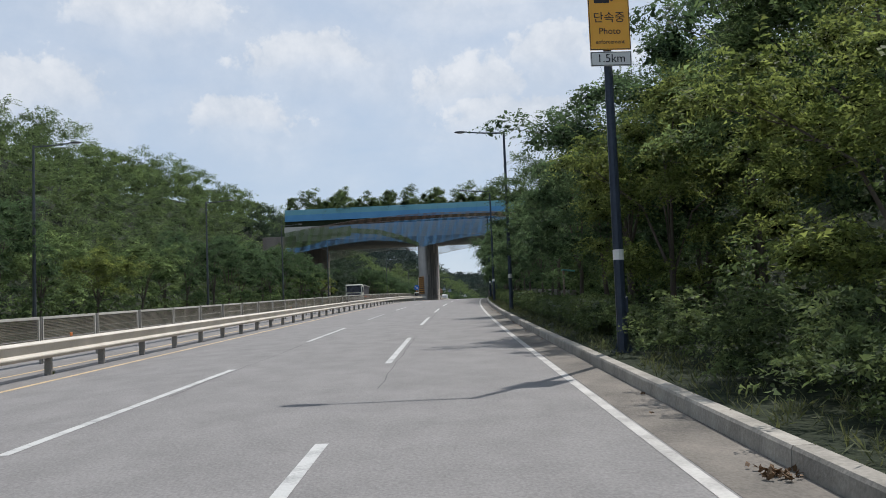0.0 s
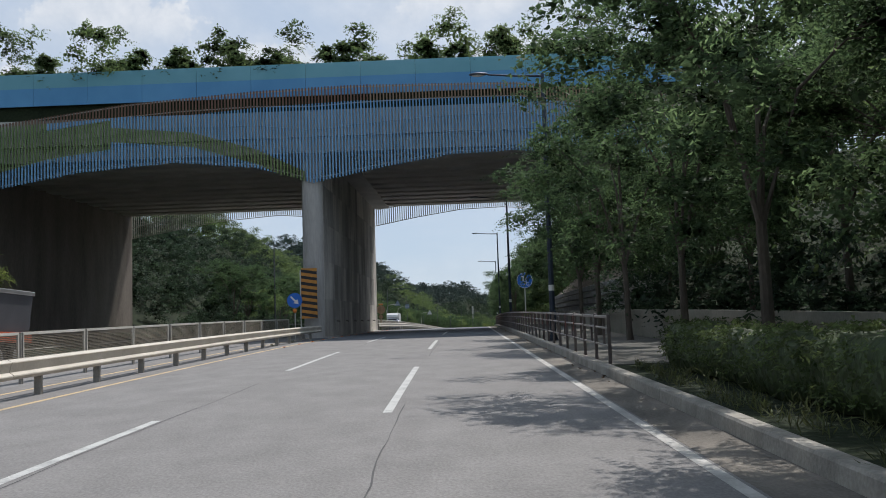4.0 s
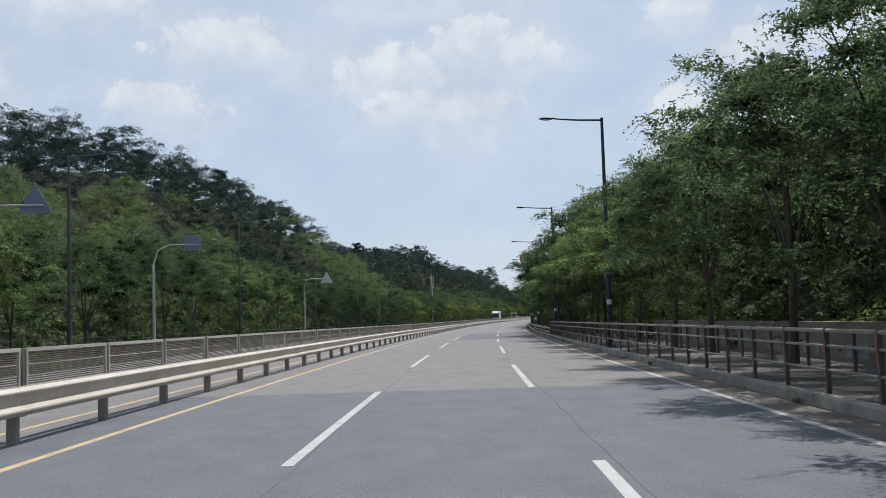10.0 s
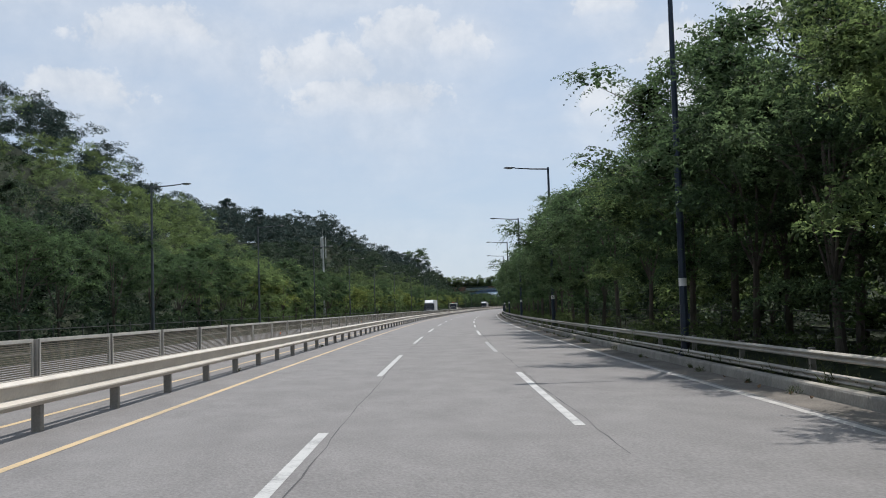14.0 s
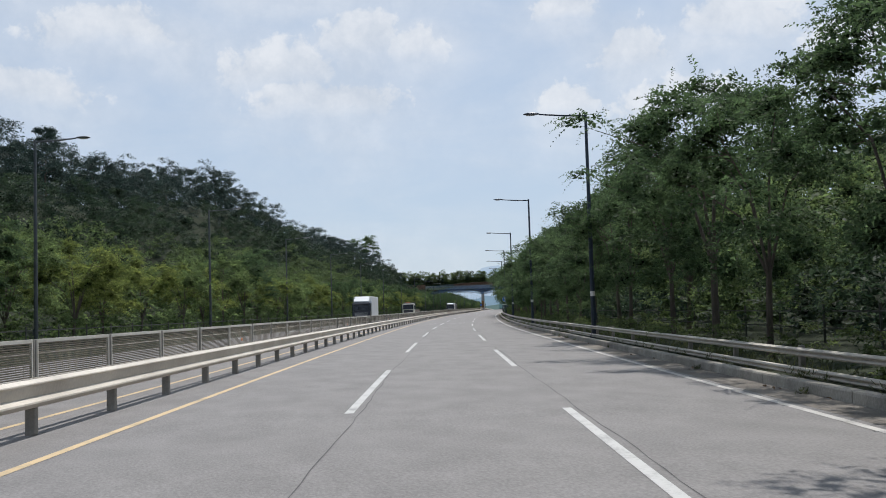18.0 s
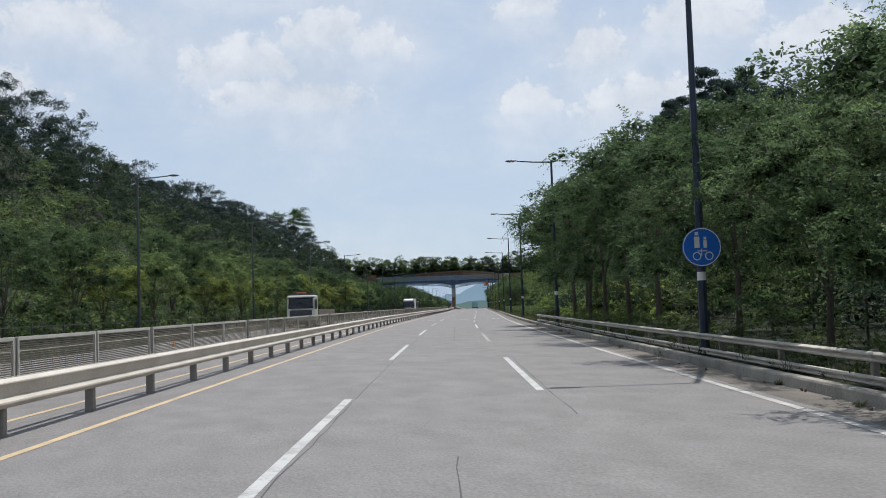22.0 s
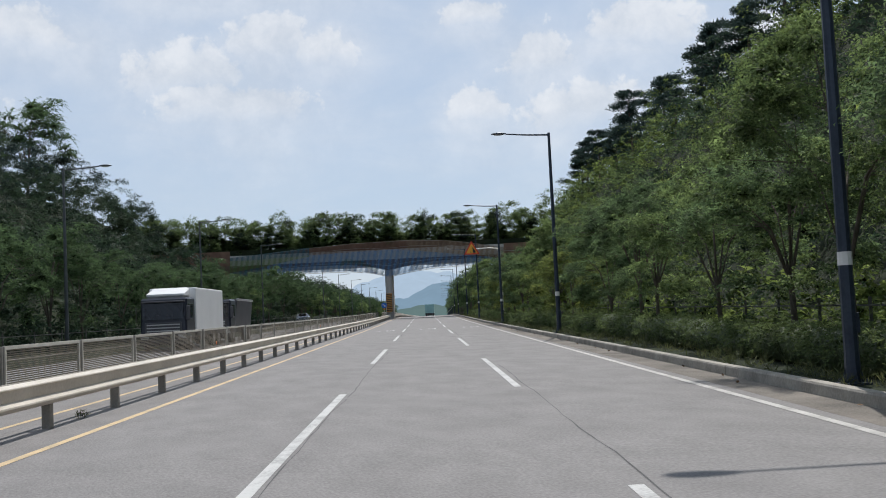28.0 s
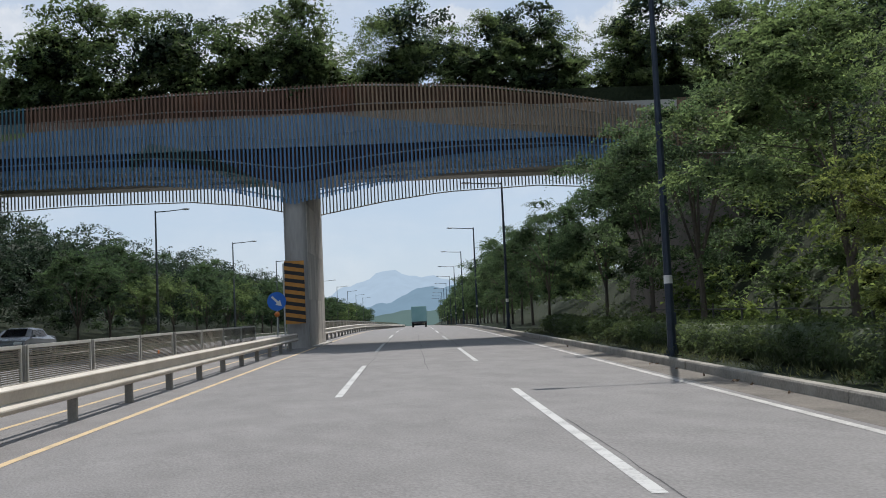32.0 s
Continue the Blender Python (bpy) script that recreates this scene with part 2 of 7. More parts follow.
        if gap < 1:
            hole = n.new("ShaderNodeMath")
            hole.operation, hole.inputs[1].default_value = "GREATER_THAN", gap
            l.new(vo.outputs["Distance"], hole.inputs[0])
    l.new(colour, b.inputs["Base Color"])
    b.inputs["Roughness"].default_value, b.inputs["Metallic"].default_value = rough, metal
    b.inputs["Specular IOR Level"].default_value = spec
    if bump:
        bp = n.new("ShaderNodeBump")
        bp.inputs["Strength"].default_value, bp.inputs["Distance"].default_value = bump, bump_size
        l.new(small.outputs["Fac"], bp.inputs["Height"])
        l.new(bp.outputs["Normal"], b.inputs["Normal"])
    if trans:
        out, mix, tr = n["Material Output"], n.new("ShaderNodeMixShader"), n.new("ShaderNodeBsdfTranslucent")
        mix.inputs["Fac"].default_value = trans
        hs = n.new("ShaderNodeHueSaturation")
        hs.inputs["Value"].default_value, hs.inputs["Saturation"].default_value, hs.inputs["Hue"].default_value = 2.2, 1.08, 0.487
        l.new(colour, hs.inputs["Color"])
        l.new(hs.outputs["Color"], tr.inputs["Color"])
        l.new(b.outputs[0], mix.inputs[1])
        l.new(tr.outputs[0], mix.inputs[2])
        l.new(mix.outputs[0], out.inputs["Surface"])
        if leafy:
            l.new(leaf_tilt, tr.inputs["Normal"])
        if leafy and gap < 1:
            cut, clear_ = n.new("ShaderNodeMixShader"), n.new("ShaderNodeBsdfTransparent")
            l.new(hole.outputs[0], cut.inputs["Fac"])
            l.new(mix.outputs[0], cut.inputs[1])
            l.new(clear_.outputs[0], cut.inputs[2])
            l.new(cut.outputs[0], out.inputs["Surface"])
    return m


SHELLS = {}


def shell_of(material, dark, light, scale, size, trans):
    """The finely leaved inner mass that goes with a leaf material, darkened to imitate crown shade."""
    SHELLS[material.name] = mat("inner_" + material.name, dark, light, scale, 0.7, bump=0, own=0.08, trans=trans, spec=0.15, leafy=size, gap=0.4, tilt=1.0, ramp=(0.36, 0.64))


ASPHALT = mat("asphalt", (0.13, 0.124, 0.121), (0.25, 0.24, 0.233), 1.6, 0.85, bump=0.6, fine=38, bump_size=0.012, stretch=(1, 0.5, 1), coarse=0.4, ramp=(0.28, 0.72))
ASPHALT_MID = mat("bluish_worn_asphalt", (0.08, 0.087, 0.097), (0.165, 0.177, 0.195), 1.6, 0.85, bump=0.6, fine=38, bump_size=0.012, stretch=(1, 0.5, 1), coarse=0.4, ramp=(0.28, 0.72))
ASPHALT_NEW = mat("newer_asphalt", (0.1, 0.104, 0.114), (0.16, 0.163, 0.176), 0.7, 0.85, bump=0.5, fine=55, bump_size=0.012)
GUTTER = mat("dusty_gutter", (0.075, 0.068, 0.058), (0.225, 0.2, 0.17), 1.6, 0.9, bump=0.5, fine=34, stretch=(1, 0.5, 1))
PAINT = mat("worn_white_paint", (0.25, 0.25, 0.245), (0.48, 0.48, 0.465), 2.2, 0.7, bump=0.3, fine=26, ramp=(0.33, 0.52))
PAINT_OLD = mat("faded_paint", (0.19, 0.19, 0.19), (0.46, 0.46, 0.45), 2.5, 0.75, bump=0.3, fine=30, ramp=(0.3, 0.75))
PAINT_YELLOW = mat("worn_yellow_paint", (0.34, 0.275, 0.18), (0.58, 0.43, 0.24), 1.8, 0.7, bump=0.3, fine=30, ramp=(0.3, 0.55))
PAINT_EDGE = mat("dusty_edge_paint", (0.26, 0.25, 0.235), (0.5, 0.485, 0.455), 1.6, 0.75, bump=0.3, fine=26, ramp=(0.3, 0.6))
CONCRETE = mat("concrete", (0.3, 0.29, 0.27), (0.5, 0.49, 0.46), 0.7, 0.85, bump=0.3, fine=18, own=0.06)
KERB_STONE = mat("kerb_concrete", (0.17, 0.158, 0.136), (0.42, 0.39, 0.34), 1.6, 0.85, bump=0.4, fine=22, own=0.1)
GALV = mat("galvanised_steel", (0.4, 0.4, 0.38), (0.6, 0.59, 0.55), 1.2, 0.5, 0.35, bump=0.08, fine=30, own=0.05)
RAIL_PAINT = mat("cream_guardrail_steel", (0.42, 0.38, 0.32), (0.63, 0.58, 0.5), 0.9, 0.5, 0.1, bump=0.06, fine=20, own=0.05)
POST_STEEL = mat("guardrail_post_steel", (0.2, 0.19, 0.17), (0.36, 0.34, 0.31), 3.0, 0.6, 0.3, bump=0.1, fine=30, own=0.1)
FENCE_STEEL = mat("fence_steel", (0.2, 0.19, 0.17), (0.34, 0.325, 0.3), 2.0, 0.55, 0.3, bump=0.06, fine=30, own=0.06)
LAMP_STEEL = mat("dark_lamp_steel", (0.02, 0.03, 0.05), (0.045, 0.06, 0.085), 2.0, 0.45, 0.3, bump=0.05, fine=20)
LAMP_STEEL_L = mat("grey_lamp_steel", (0.05, 0.06, 0.065), (0.1, 0.11, 0.115), 2.0, 0.5, 0.3, bump=0.05, fine=20)
RAIL_BROWN = mat("brown_rail_paint", (0.09, 0.075, 0.07), (0.18, 0.15, 0.14), 2.0, 0.5, 0.2, bump=0.06, fine=20, own=0.15)
PLATE_GREY = mat("grey_rail_plate", (0.22, 0.22, 0.22), (0.36, 0.36, 0.36), 2.0, 0.5, 0.2, bump=0.06, fine=20, own=0.08)
BARK = mat("bark", (0.06, 0.048, 0.038), (0.14, 0.12, 0.1), 4.0, 0.95, bump=0.8, fine=30, stretch=(1, 1, 0.3))
LEAF = mat("broad_leaves", (0.0440, 0.0680, 0.0300), (0.1420, 0.2000, 0.0820), 0.8, 0.85, bump=0, island=0.36, own=0.12, trans=0.46, spec=0.1, fine=1.3, coarse=0.45, ramp=(0.38, 0.62))
LEAF_Y = mat("yellowing_leaves", (0.0614, 0.0870, 0.0282), (0.1728, 0.2112, 0.0691), 0.8, 0.85, bump=0, island=0.36, own=0.1, trans=0.42, spec=0.1, fine=1.3, coarse=0.45, ramp=(0.38, 0.62))
LEAF_D = mat("dark_leaves", (0.0340, 0.0540, 0.0290), (0.1060, 0.1600, 0.0760), 0.8, 0.85, bump=0, island=0.36, own=0.12, trans=0.44, spec=0.1, fine=1.3, coarse=0.45, ramp=(0.38, 0.62))
WOOD_LEAF = mat("woodland_leaves", (0.0400, 0.0620, 0.0290), (0.1250, 0.1800, 0.0750), 0.07, 0.85, bump=0, island=0.36, trans=0.42, spec=0.1, fine=1.3, coarse=0.45, ramp=(0.38, 0.62))
# Darkened woodland leaves: shade of banks, hollows and thickets put into the colour.
WOOD_DARK = mat("darkened_woodland_leaves", (0.0180, 0.0320, 0.0230), (0.0560, 0.0860, 0.0500), 0.1, 0.85, bump=0, island=0.36, trans=0.30, spec=0.1, fine=1.3, coarse=0.45, ramp=(0.38, 0.62))
# Needle colour lightened and blued to carry the haze over the ridge.
PINE_LEAF = mat("blued_pine_needles", (0.0271, 0.0460, 0.0425), (0.0637, 0.0944, 0.0802), 0.1, 0.85, bump=0, island=0.3, trans=0.15, spec=0.1)
SLOPE_LEAF = mat("slope_scrub", (0.0420, 0.0680, 0.0210), (0.1580, 0.2120, 0.0700), 0.25, 0.85, bump=0, island=0.36, trans=0.42, spec=0.1, fine=1.3, coarse=0.45, ramp=(0.38, 0.62))
HEDGE_LEAF = mat("hedge_leaves", (0.0324, 0.0490, 0.0216), (0.1281, 0.1708, 0.0732), 0.5, 0.85, bump=0, island=0.35, trans=0.30, spec=0.1, fine=1.3, coarse=0.45, ramp=(0.38, 0.62))
# Inner copies of each leaf colour, darker to put shade inside the crowns.
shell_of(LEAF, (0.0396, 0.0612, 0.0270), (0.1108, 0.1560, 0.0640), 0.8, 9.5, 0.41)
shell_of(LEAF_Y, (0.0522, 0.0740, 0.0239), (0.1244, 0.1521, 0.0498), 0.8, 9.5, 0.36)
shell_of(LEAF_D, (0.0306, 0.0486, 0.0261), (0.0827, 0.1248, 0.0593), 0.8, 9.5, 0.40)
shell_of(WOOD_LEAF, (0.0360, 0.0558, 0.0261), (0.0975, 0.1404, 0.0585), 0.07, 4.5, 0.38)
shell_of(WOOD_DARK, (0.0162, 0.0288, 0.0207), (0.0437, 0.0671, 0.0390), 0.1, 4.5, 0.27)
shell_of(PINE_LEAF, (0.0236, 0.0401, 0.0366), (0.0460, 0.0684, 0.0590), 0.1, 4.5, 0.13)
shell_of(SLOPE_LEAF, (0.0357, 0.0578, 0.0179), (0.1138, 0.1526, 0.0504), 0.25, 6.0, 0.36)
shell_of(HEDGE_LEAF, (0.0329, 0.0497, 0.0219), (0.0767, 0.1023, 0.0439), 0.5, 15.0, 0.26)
GRASS = mat("grass_blades", (0.04, 0.056, 0.024), (0.115, 0.125, 0.058), 0.5, 0.7, bump=0, island=0.4, trans=0.25, spec=0.2)
SOIL = mat("verge_soil", (0.012, 0.018, 0.011), (0.034, 0.044, 0.022), 0.5, 0.95, bump=0.8, fine=7, bump_size=0.08, spec=0.15, coarse=0.45)

# ---- mesh helpers ----


def mesh_of(verts, faces, material, name="mesh"):
    me = bpy.data.meshes.new(name)
    if isinstance(faces, np.ndarray):
        v, f = np.asarray(verts, np.float32), faces.astype(np.int32)
        me.vertices.add(len(v))
        me.vertices.foreach_set("co", v.ravel())
        me.loops.add(f.size)
        me.loops.foreach_set("vertex_index", f.ravel())
        me.polygons.add(len(f))
        me.polygons.foreach_set("loop_start", np.arange(0, f.size, f.shape[1], dtype=np.int32))
        me.update(calc_edges=True)
    else:
        me.from_pydata(verts if isinstance(verts, list) else verts.tolist(), [], faces)
    me.materials.append(material)
    return me


def bm_mesh(bm, material, smooth=False, name="mesh"):
    me = bpy.data.meshes.new(name)
    bmesh.ops.recalc_face_normals(bm, faces=bm.faces[:])
    bm.to_mesh(me)
    bm.free()
    me.materials.append(material)
    if smooth:
        for p_ in me.polygons:
            p_.use_smooth = True
    return me


def part(name, bm, material, parent, label="", m=None, smooth=False):
    """One mesh object under a thing or a part; bm is a bmesh or a ready mesh."""
    me = bm if isinstance(bm, bpy.types.Mesh) else bm_mesh(bm, material, smooth, name)
    ob = new(name, me)
    ob.parent = parent
    if m is not None:
        ob.matrix_basis = m
    if label:
        ob["label"] = label
    return ob


def thing(name, m, label, category, group="", kind=""):
    ob = new(name)
    ob.empty_display_size = 0.2
    ob.matrix_basis = m
    return tagged(ob, label, category, group, kind)


def structure(name, me, label, category):
    return tagged(new(name, me), label, category, kind="structure")


def box(bm, x0, x1, y0, y1, z0, z1, bevel=0.0, m=None):
    r = bmesh.ops.create_cube(bm, size=1.0)
    vs = r["verts"]
    for v in vs:
        v.co = Vector(((x0 + x1) / 2 + v.co.x * (x1 - x0), (y0 + y1) / 2 + v.co.y * (y1 - y0), (z0 + z1) / 2 + v.co.z * (z1 - z0)))
    if bevel:
        es = list({e for v in vs for e in v.link_edges})
        out = bmesh.ops.bevel(bm, geom=es, offset=bevel, segments=1, affect="EDGES")
        vs = list({v for f in out["faces"] for v in f.verts} | {v for v in vs if v.is_valid})
    if m is not None:
        for v in vs:
            v.co = m @ v.co
    return bm


def tube(bm, pts, radii, n=8, cap=True):
    """A tapered round bar through the points."""
    pts = [Vector(p_) for p_ in pts]
    rings = []
    for i, c in enumerate(pts):
        ax = (pts[min(i + 1, len(pts) - 1)] - pts[max(i - 1, 0)]).normalized()
        u = ax.cross(Vector((0.3, 0.9, 0.1)) if abs(ax.z) > 0.9 else Vector((0, 0, 1))).normalized()
        w = ax.cross(u)
        rings.append([bm.verts.new(c + (u * math.cos(a) + w * math.sin(a)) * radii[i]) for a in [2 * math.pi * k / n for k in range(n)]])
    for a, b in zip(rings, rings[1:]):
        for k in range(n):
            bm.faces.new((a[k], a[(k + 1) % n], b[(k + 1) % n], b[k]))
    if cap:
        bm.faces.new(rings[0][::-1])
        bm.faces.new(rings[-1])
    return bm


def sweep(profile, s0, s1, step=4.0, closed=True, base=None):
    """Vertices and faces of a (d, h) profile drawn along the road, about the point base."""
    ss = np.linspace(s0, s1, max(2, int(round((s1 - s0) / step)) + 1))
    n = len(profile)
    v = np.concatenate([rpa(ss, d, h)[:, None] for d, h in profile], 1).reshape(-1, 3)
    if base is not None:
        v = v - np.array(base)
    f = []
    for i in range(len(ss) - 1):
        for k in range(n if closed else n - 1):
            f.append((i * n + k, i * n + (k + 1) % n, (i + 1) * n + (k + 1) % n, (i + 1) * n + k))
    if closed:
        f.append(tuple(range(n))[::-1])
        f.append(tuple((len(ss) - 1) * n + k for k in range(n)))
    return v, f


def swept(name, profile, s0, s1, material, parent=None, step=4.0, closed=True, smooth=False, label=""):
    base = parent.matrix_basis.translation if parent else (0, 0, 0)
    v, f = sweep(profile, s0, s1, step, closed, base)
    me = mesh_of(v, f, material, name)
    me.validate()
    if smooth:
        for p_ in me.polygons:
            p_.use_smooth = True
    ob = new(name, me)
    if parent:
        ob.parent = parent
    if label:
        ob["label"] = label
    return ob


def flat_base(s, d, h=0.0):
    return Matrix.Translation(rp(s, d, h))


# ---- ground, carriageways ----
R = random.Random(7)


def smooth_step(a, b, x):
    t = np.clip((x - a) / (b - a), 0, 1)
    return t * t * (3 - 2 * t)


def ground_height(s, d):
    """Height of the ground over the carriageway at (s, d), arrays."""
    s, d = np.broadcast_arrays(np.asarray(s, float), np.asarray(d, float))
    h = np.where((d > LEFT_KERB - 0.1) & (d < KERB + 0.1), -0.12, 0.16)
    rough = 1.6 * np.sin(s / 37.0) + 1.2 * np.sin(s / 17.3 + 1.0) + 0.8 * np.sin(d / 9.0 + s / 23.0)
    # hill beside the opposite carriageway
    left = -d - 24.0
    crest = np.interp(s, [-60, 0, 120, 215, 320, 400, 450, 520, 600, 700, 760, 850, 950, 1000, 1060, 1200], [22, 22, 23, 23.5, 20.5, 22.5, 25.5, 26.5, 18.5, 21.5, 24, 22.5, 22, 19, 8, 5])
    h = h + np.where(left > 0, crest * smooth_step(0, 38, left) + rough * smooth_step(0, 30, left), 0)
    h = h - np.where(left > 75, 10 * smooth_step(75, 200, left), 0)
    # hill beside the walkway
    right = d - np.where(s < 360, 12.8, np.where(s < 700, 15.0, 12.0))
    top = np.interp(s, [-100, 80, 170, 215, 250, 330, 400, 480, 690, 740, 800, 900, 1000, 1060, 1200], [9, 9, 13, 14, 18, 17, 9, 6, 7, 15, 19, 20, 18, 7, 5])
    wide = np.interp(s, [0, 690, 740, 1000], [24, 24, 19, 19])
    h = h + np.where(right > 0, top * smooth_step(0, 1, right / wide) + 0.5 * rough * smooth_step(0, 25, right), 0)
    near_bridge = smooth_step(166, 176, s) * (1 - smooth_step(222, 232, s))
    h = np.where(d > 13, np.maximum(h, near_bridge * 4.7 * smooth_step(13.2, 16.6, d)), h)
    return h


def build_ground():
    ss = np.concatenate([np.arange(-260, 1240, 6.0), np.arange(1240, 2960, 40.0)])
    dl = [-1800, -1000, -600, -400, -260, -200, -160, -130, -110, -95] + list(np.arange(-86, -24, 4.0)) + [-24, -22, -20, -18, LEFT_KERB - 0.25, LEFT_KERB - 0.2, -12, -6, 0, KERB - 0.1, KERB + 0.22, KERB + 0.3, 8.5, 10]
    dl += list(np.arange(11.5, 44, 2.5)) + [48, 56, 70, 90, 130, 200, 300, 500, 900, 1600]
    dl = np.array(dl, float)
    S, D_ = np.meshgrid(ss, dl, indexing="ij")
    H = ground_height(S, D_)
    v = rpa(S.ravel(), D_.ravel(), H.ravel())
    n = len(dl)
    i, k = np.meshgrid(np.arange(len(ss) - 1), np.arange(n - 1), indexing="ij")
    a = (i * n + k).ravel()
    f = np.stack([a, a + 1, a + n + 1, a + n], -1)
    me = mesh_of(v, f, SOIL, "ground")
    for p_ in me.polygons:
        p_.use_smooth = True
    return structure("ground", me, "weedy verge soil and wooded slopes beside the road", "ground")


ground = build_ground()

road = swept("road", [(YELLOW - 1.2, 0.0), (EDGE + 0.12, 0.0), (EDGE + 0.12, -0.1), (YELLOW - 1.2, -0.1)], -200, 2900, ASPHALT, step=6)
tagged(road, "grey worn asphalt carriageway with three lanes", "road", kind="structure")
road_far = swept("road", [(LEFT_KERB + 0.3, 0.0), (YELLOW - 1.204, 0.0), (YELLOW - 1.204, -0.1), (LEFT_KERB + 0.3, -0.1)], -200, 2900, ASPHALT, step=6)
tagged(road_far, "grey asphalt carriageway of the opposite direction", "road", kind="structure")
gutter = swept("gutter", [(EDGE + 0.124, 0.0), (KERB, 0.02), (KERB, -0.1), (EDGE + 0.124, -0.1)], -200, 1500, GUTTER, step=6)
tagged(gutter, "dusty pale concrete gutter along the kerb", "gutter", kind="structure")


def stripe(name, d, w, s0, s1, material, label=""):
    if callable(d):
        ss = np.arange(s0, s1 + 1.0, 4.0)
        me_v = np.stack([rpa(ss, d(ss) + q, 0.004) for q in (-w / 2, w / 2)], 1).reshape(-1, 3)
        me_f = [(k, k + 1, k + 3, k + 2) for k in range(0, 2 * len(ss) - 2, 2)]
    else:
        me_v, me_f = sweep([(d - w / 2, 0.004), (d + w / 2, 0.004)], s0, s1, 4.0, False)
    ob = new(name, mesh_of(me_v, me_f, material, name))
    ob.parent = road
    if label:
        ob["label"] = label
    return ob


stripe("edge_line", lambda s: np.interp(s, [0, 300, 665, 845, 960], [6.32, 6.28, 6.18, 6.12, 6.2]), 0.13, -200, 1900, PAINT_EDGE, "solid white edge line")
stripe("centre_line", lambda s: np.interp(s, [130, 250, 395, 605, 665, 845, 960], [-3.45, -3.3, -3.1, -3.09, -3.3, -3.28, -3.35]), 0.13, -200, 1900, PAINT_YELLOW, "faded yellow line beside the guardrail")
# dashes: each line keeps a 21.9 m rhythm, phase drifting a little from stretch to stretch
PHASE_S = [0, 60, 125, 170, 195, 290, 350, 430, 520, 600, 650, 700, 790, 860, 930, 980, 1100]
PHASE_2 = [14.4, 14.4, 15.2, 15.3, 19.8, 22.4, 22.4, 22.1, 23.2, 23.8, 24.0, 27.6, 27.5, 26.0, 24.0, 23.0, 23.0]
for k in range(-8, 80):
    for line, shift in ((LINE_2, 0.0), (LINE_1, 10.95)):
        far_end = k * 21.9 + shift
        far_end += float(np.interp(far_end, PHASE_S, PHASE_2))
        old = R.random() < (0.12 if far_end < 760 or far_end > 880 or line > 0 else 0.7)
        stripe("lane_dash", line, 0.135, far_end - 10.9, far_end, PAINT_OLD if old else PAINT)

# ---- repeats along the road ----


def along(name, me, parent, s, d, h=0.0, turn=0.0, pitch=False):
    """A shared mesh as a part of parent, standing at (s, d, h)."""
    ob = new(name, me)
    ob.parent = parent
    m = rpose(s, d, h, turn)
    if pitch:
        m = m @ pose(0, 0, 0, math.degrees(math.atan2(rp(s + 2, d).z - rp(s - 2, d).z, 4.0)))
    m.translation -= parent.matrix_basis.translation
    ob.matrix_basis = m
    return ob


def box_mesh(name, material, *dims, bevel=0.0):
    return bm_mesh(box(bmesh.new(), *dims, bevel=bevel), material, name=name)


# guardrail in the median: posts, a folded beam and its bottom flange
BEAM = [(-0.03, 0.75), (0.05, 0.705), (0.055, 0.69), (0.03, 0.668), (0.0, 0.52), (0.08, 0.462), (0.085, 0.44), (0.07, 0.425), (0.01, 0.375), (0.0, 0.385), (0.06, 0.44), (-0.015, 0.5), (0.005, 0.66), (-0.035, 0.74)]
POST_ME = box_mesh("post", POST_STEEL, -0.07, 0.07, -0.06, 0.06, -0.05, 0.66, bevel=0.012)


def median_guardrail(s0, s1, label):
    g = thing("guardrail", flat_base(s0, GUARD), label, "guardrail", "median guardrails")
    edge = s0
    while edge < s1 - 1:
        nxt = min(edge + 40.0, s1)
        swept("beam", [(GUARD + 0.09 + d, h) for d, h in BEAM], edge, nxt - 0.03, RAIL_PAINT, g, step=4, smooth=False)
        swept("rear_beam", [(GUARD - 0.09 - d, h) for d, h in BEAM], edge, nxt - 0.03, RAIL_PAINT, g, step=4, smooth=False)
        edge = nxt
    k = math.ceil(s0 / 3.3)
    while k * 3.3 < s1:
        along("post", POST_ME, g, k * 3.3 - 0.4, GUARD)
        k += 1
    return g


median_guardrail(-60, BR1 - 1.0, "cream steel guardrail on short posts along the median")
median_guardrail(BR1_END + 1.0, BR2 - 1.0, "cream steel guardrail on short posts along the median")
median_guardrail(BR2_END + 1.0, BR2_END + 260, "cream steel guardrail on short posts past the bridge pier")

# mesh fence behind it: framed louvre panels between pairs of posts
PANEL = 4.1


LOUVRE_STEEL = mat("dull_louvre_steel", (0.21, 0.187, 0.155), (0.38, 0.345, 0.29), 0.9, 0.6, 0.1, bump=0.05, own=0.2)


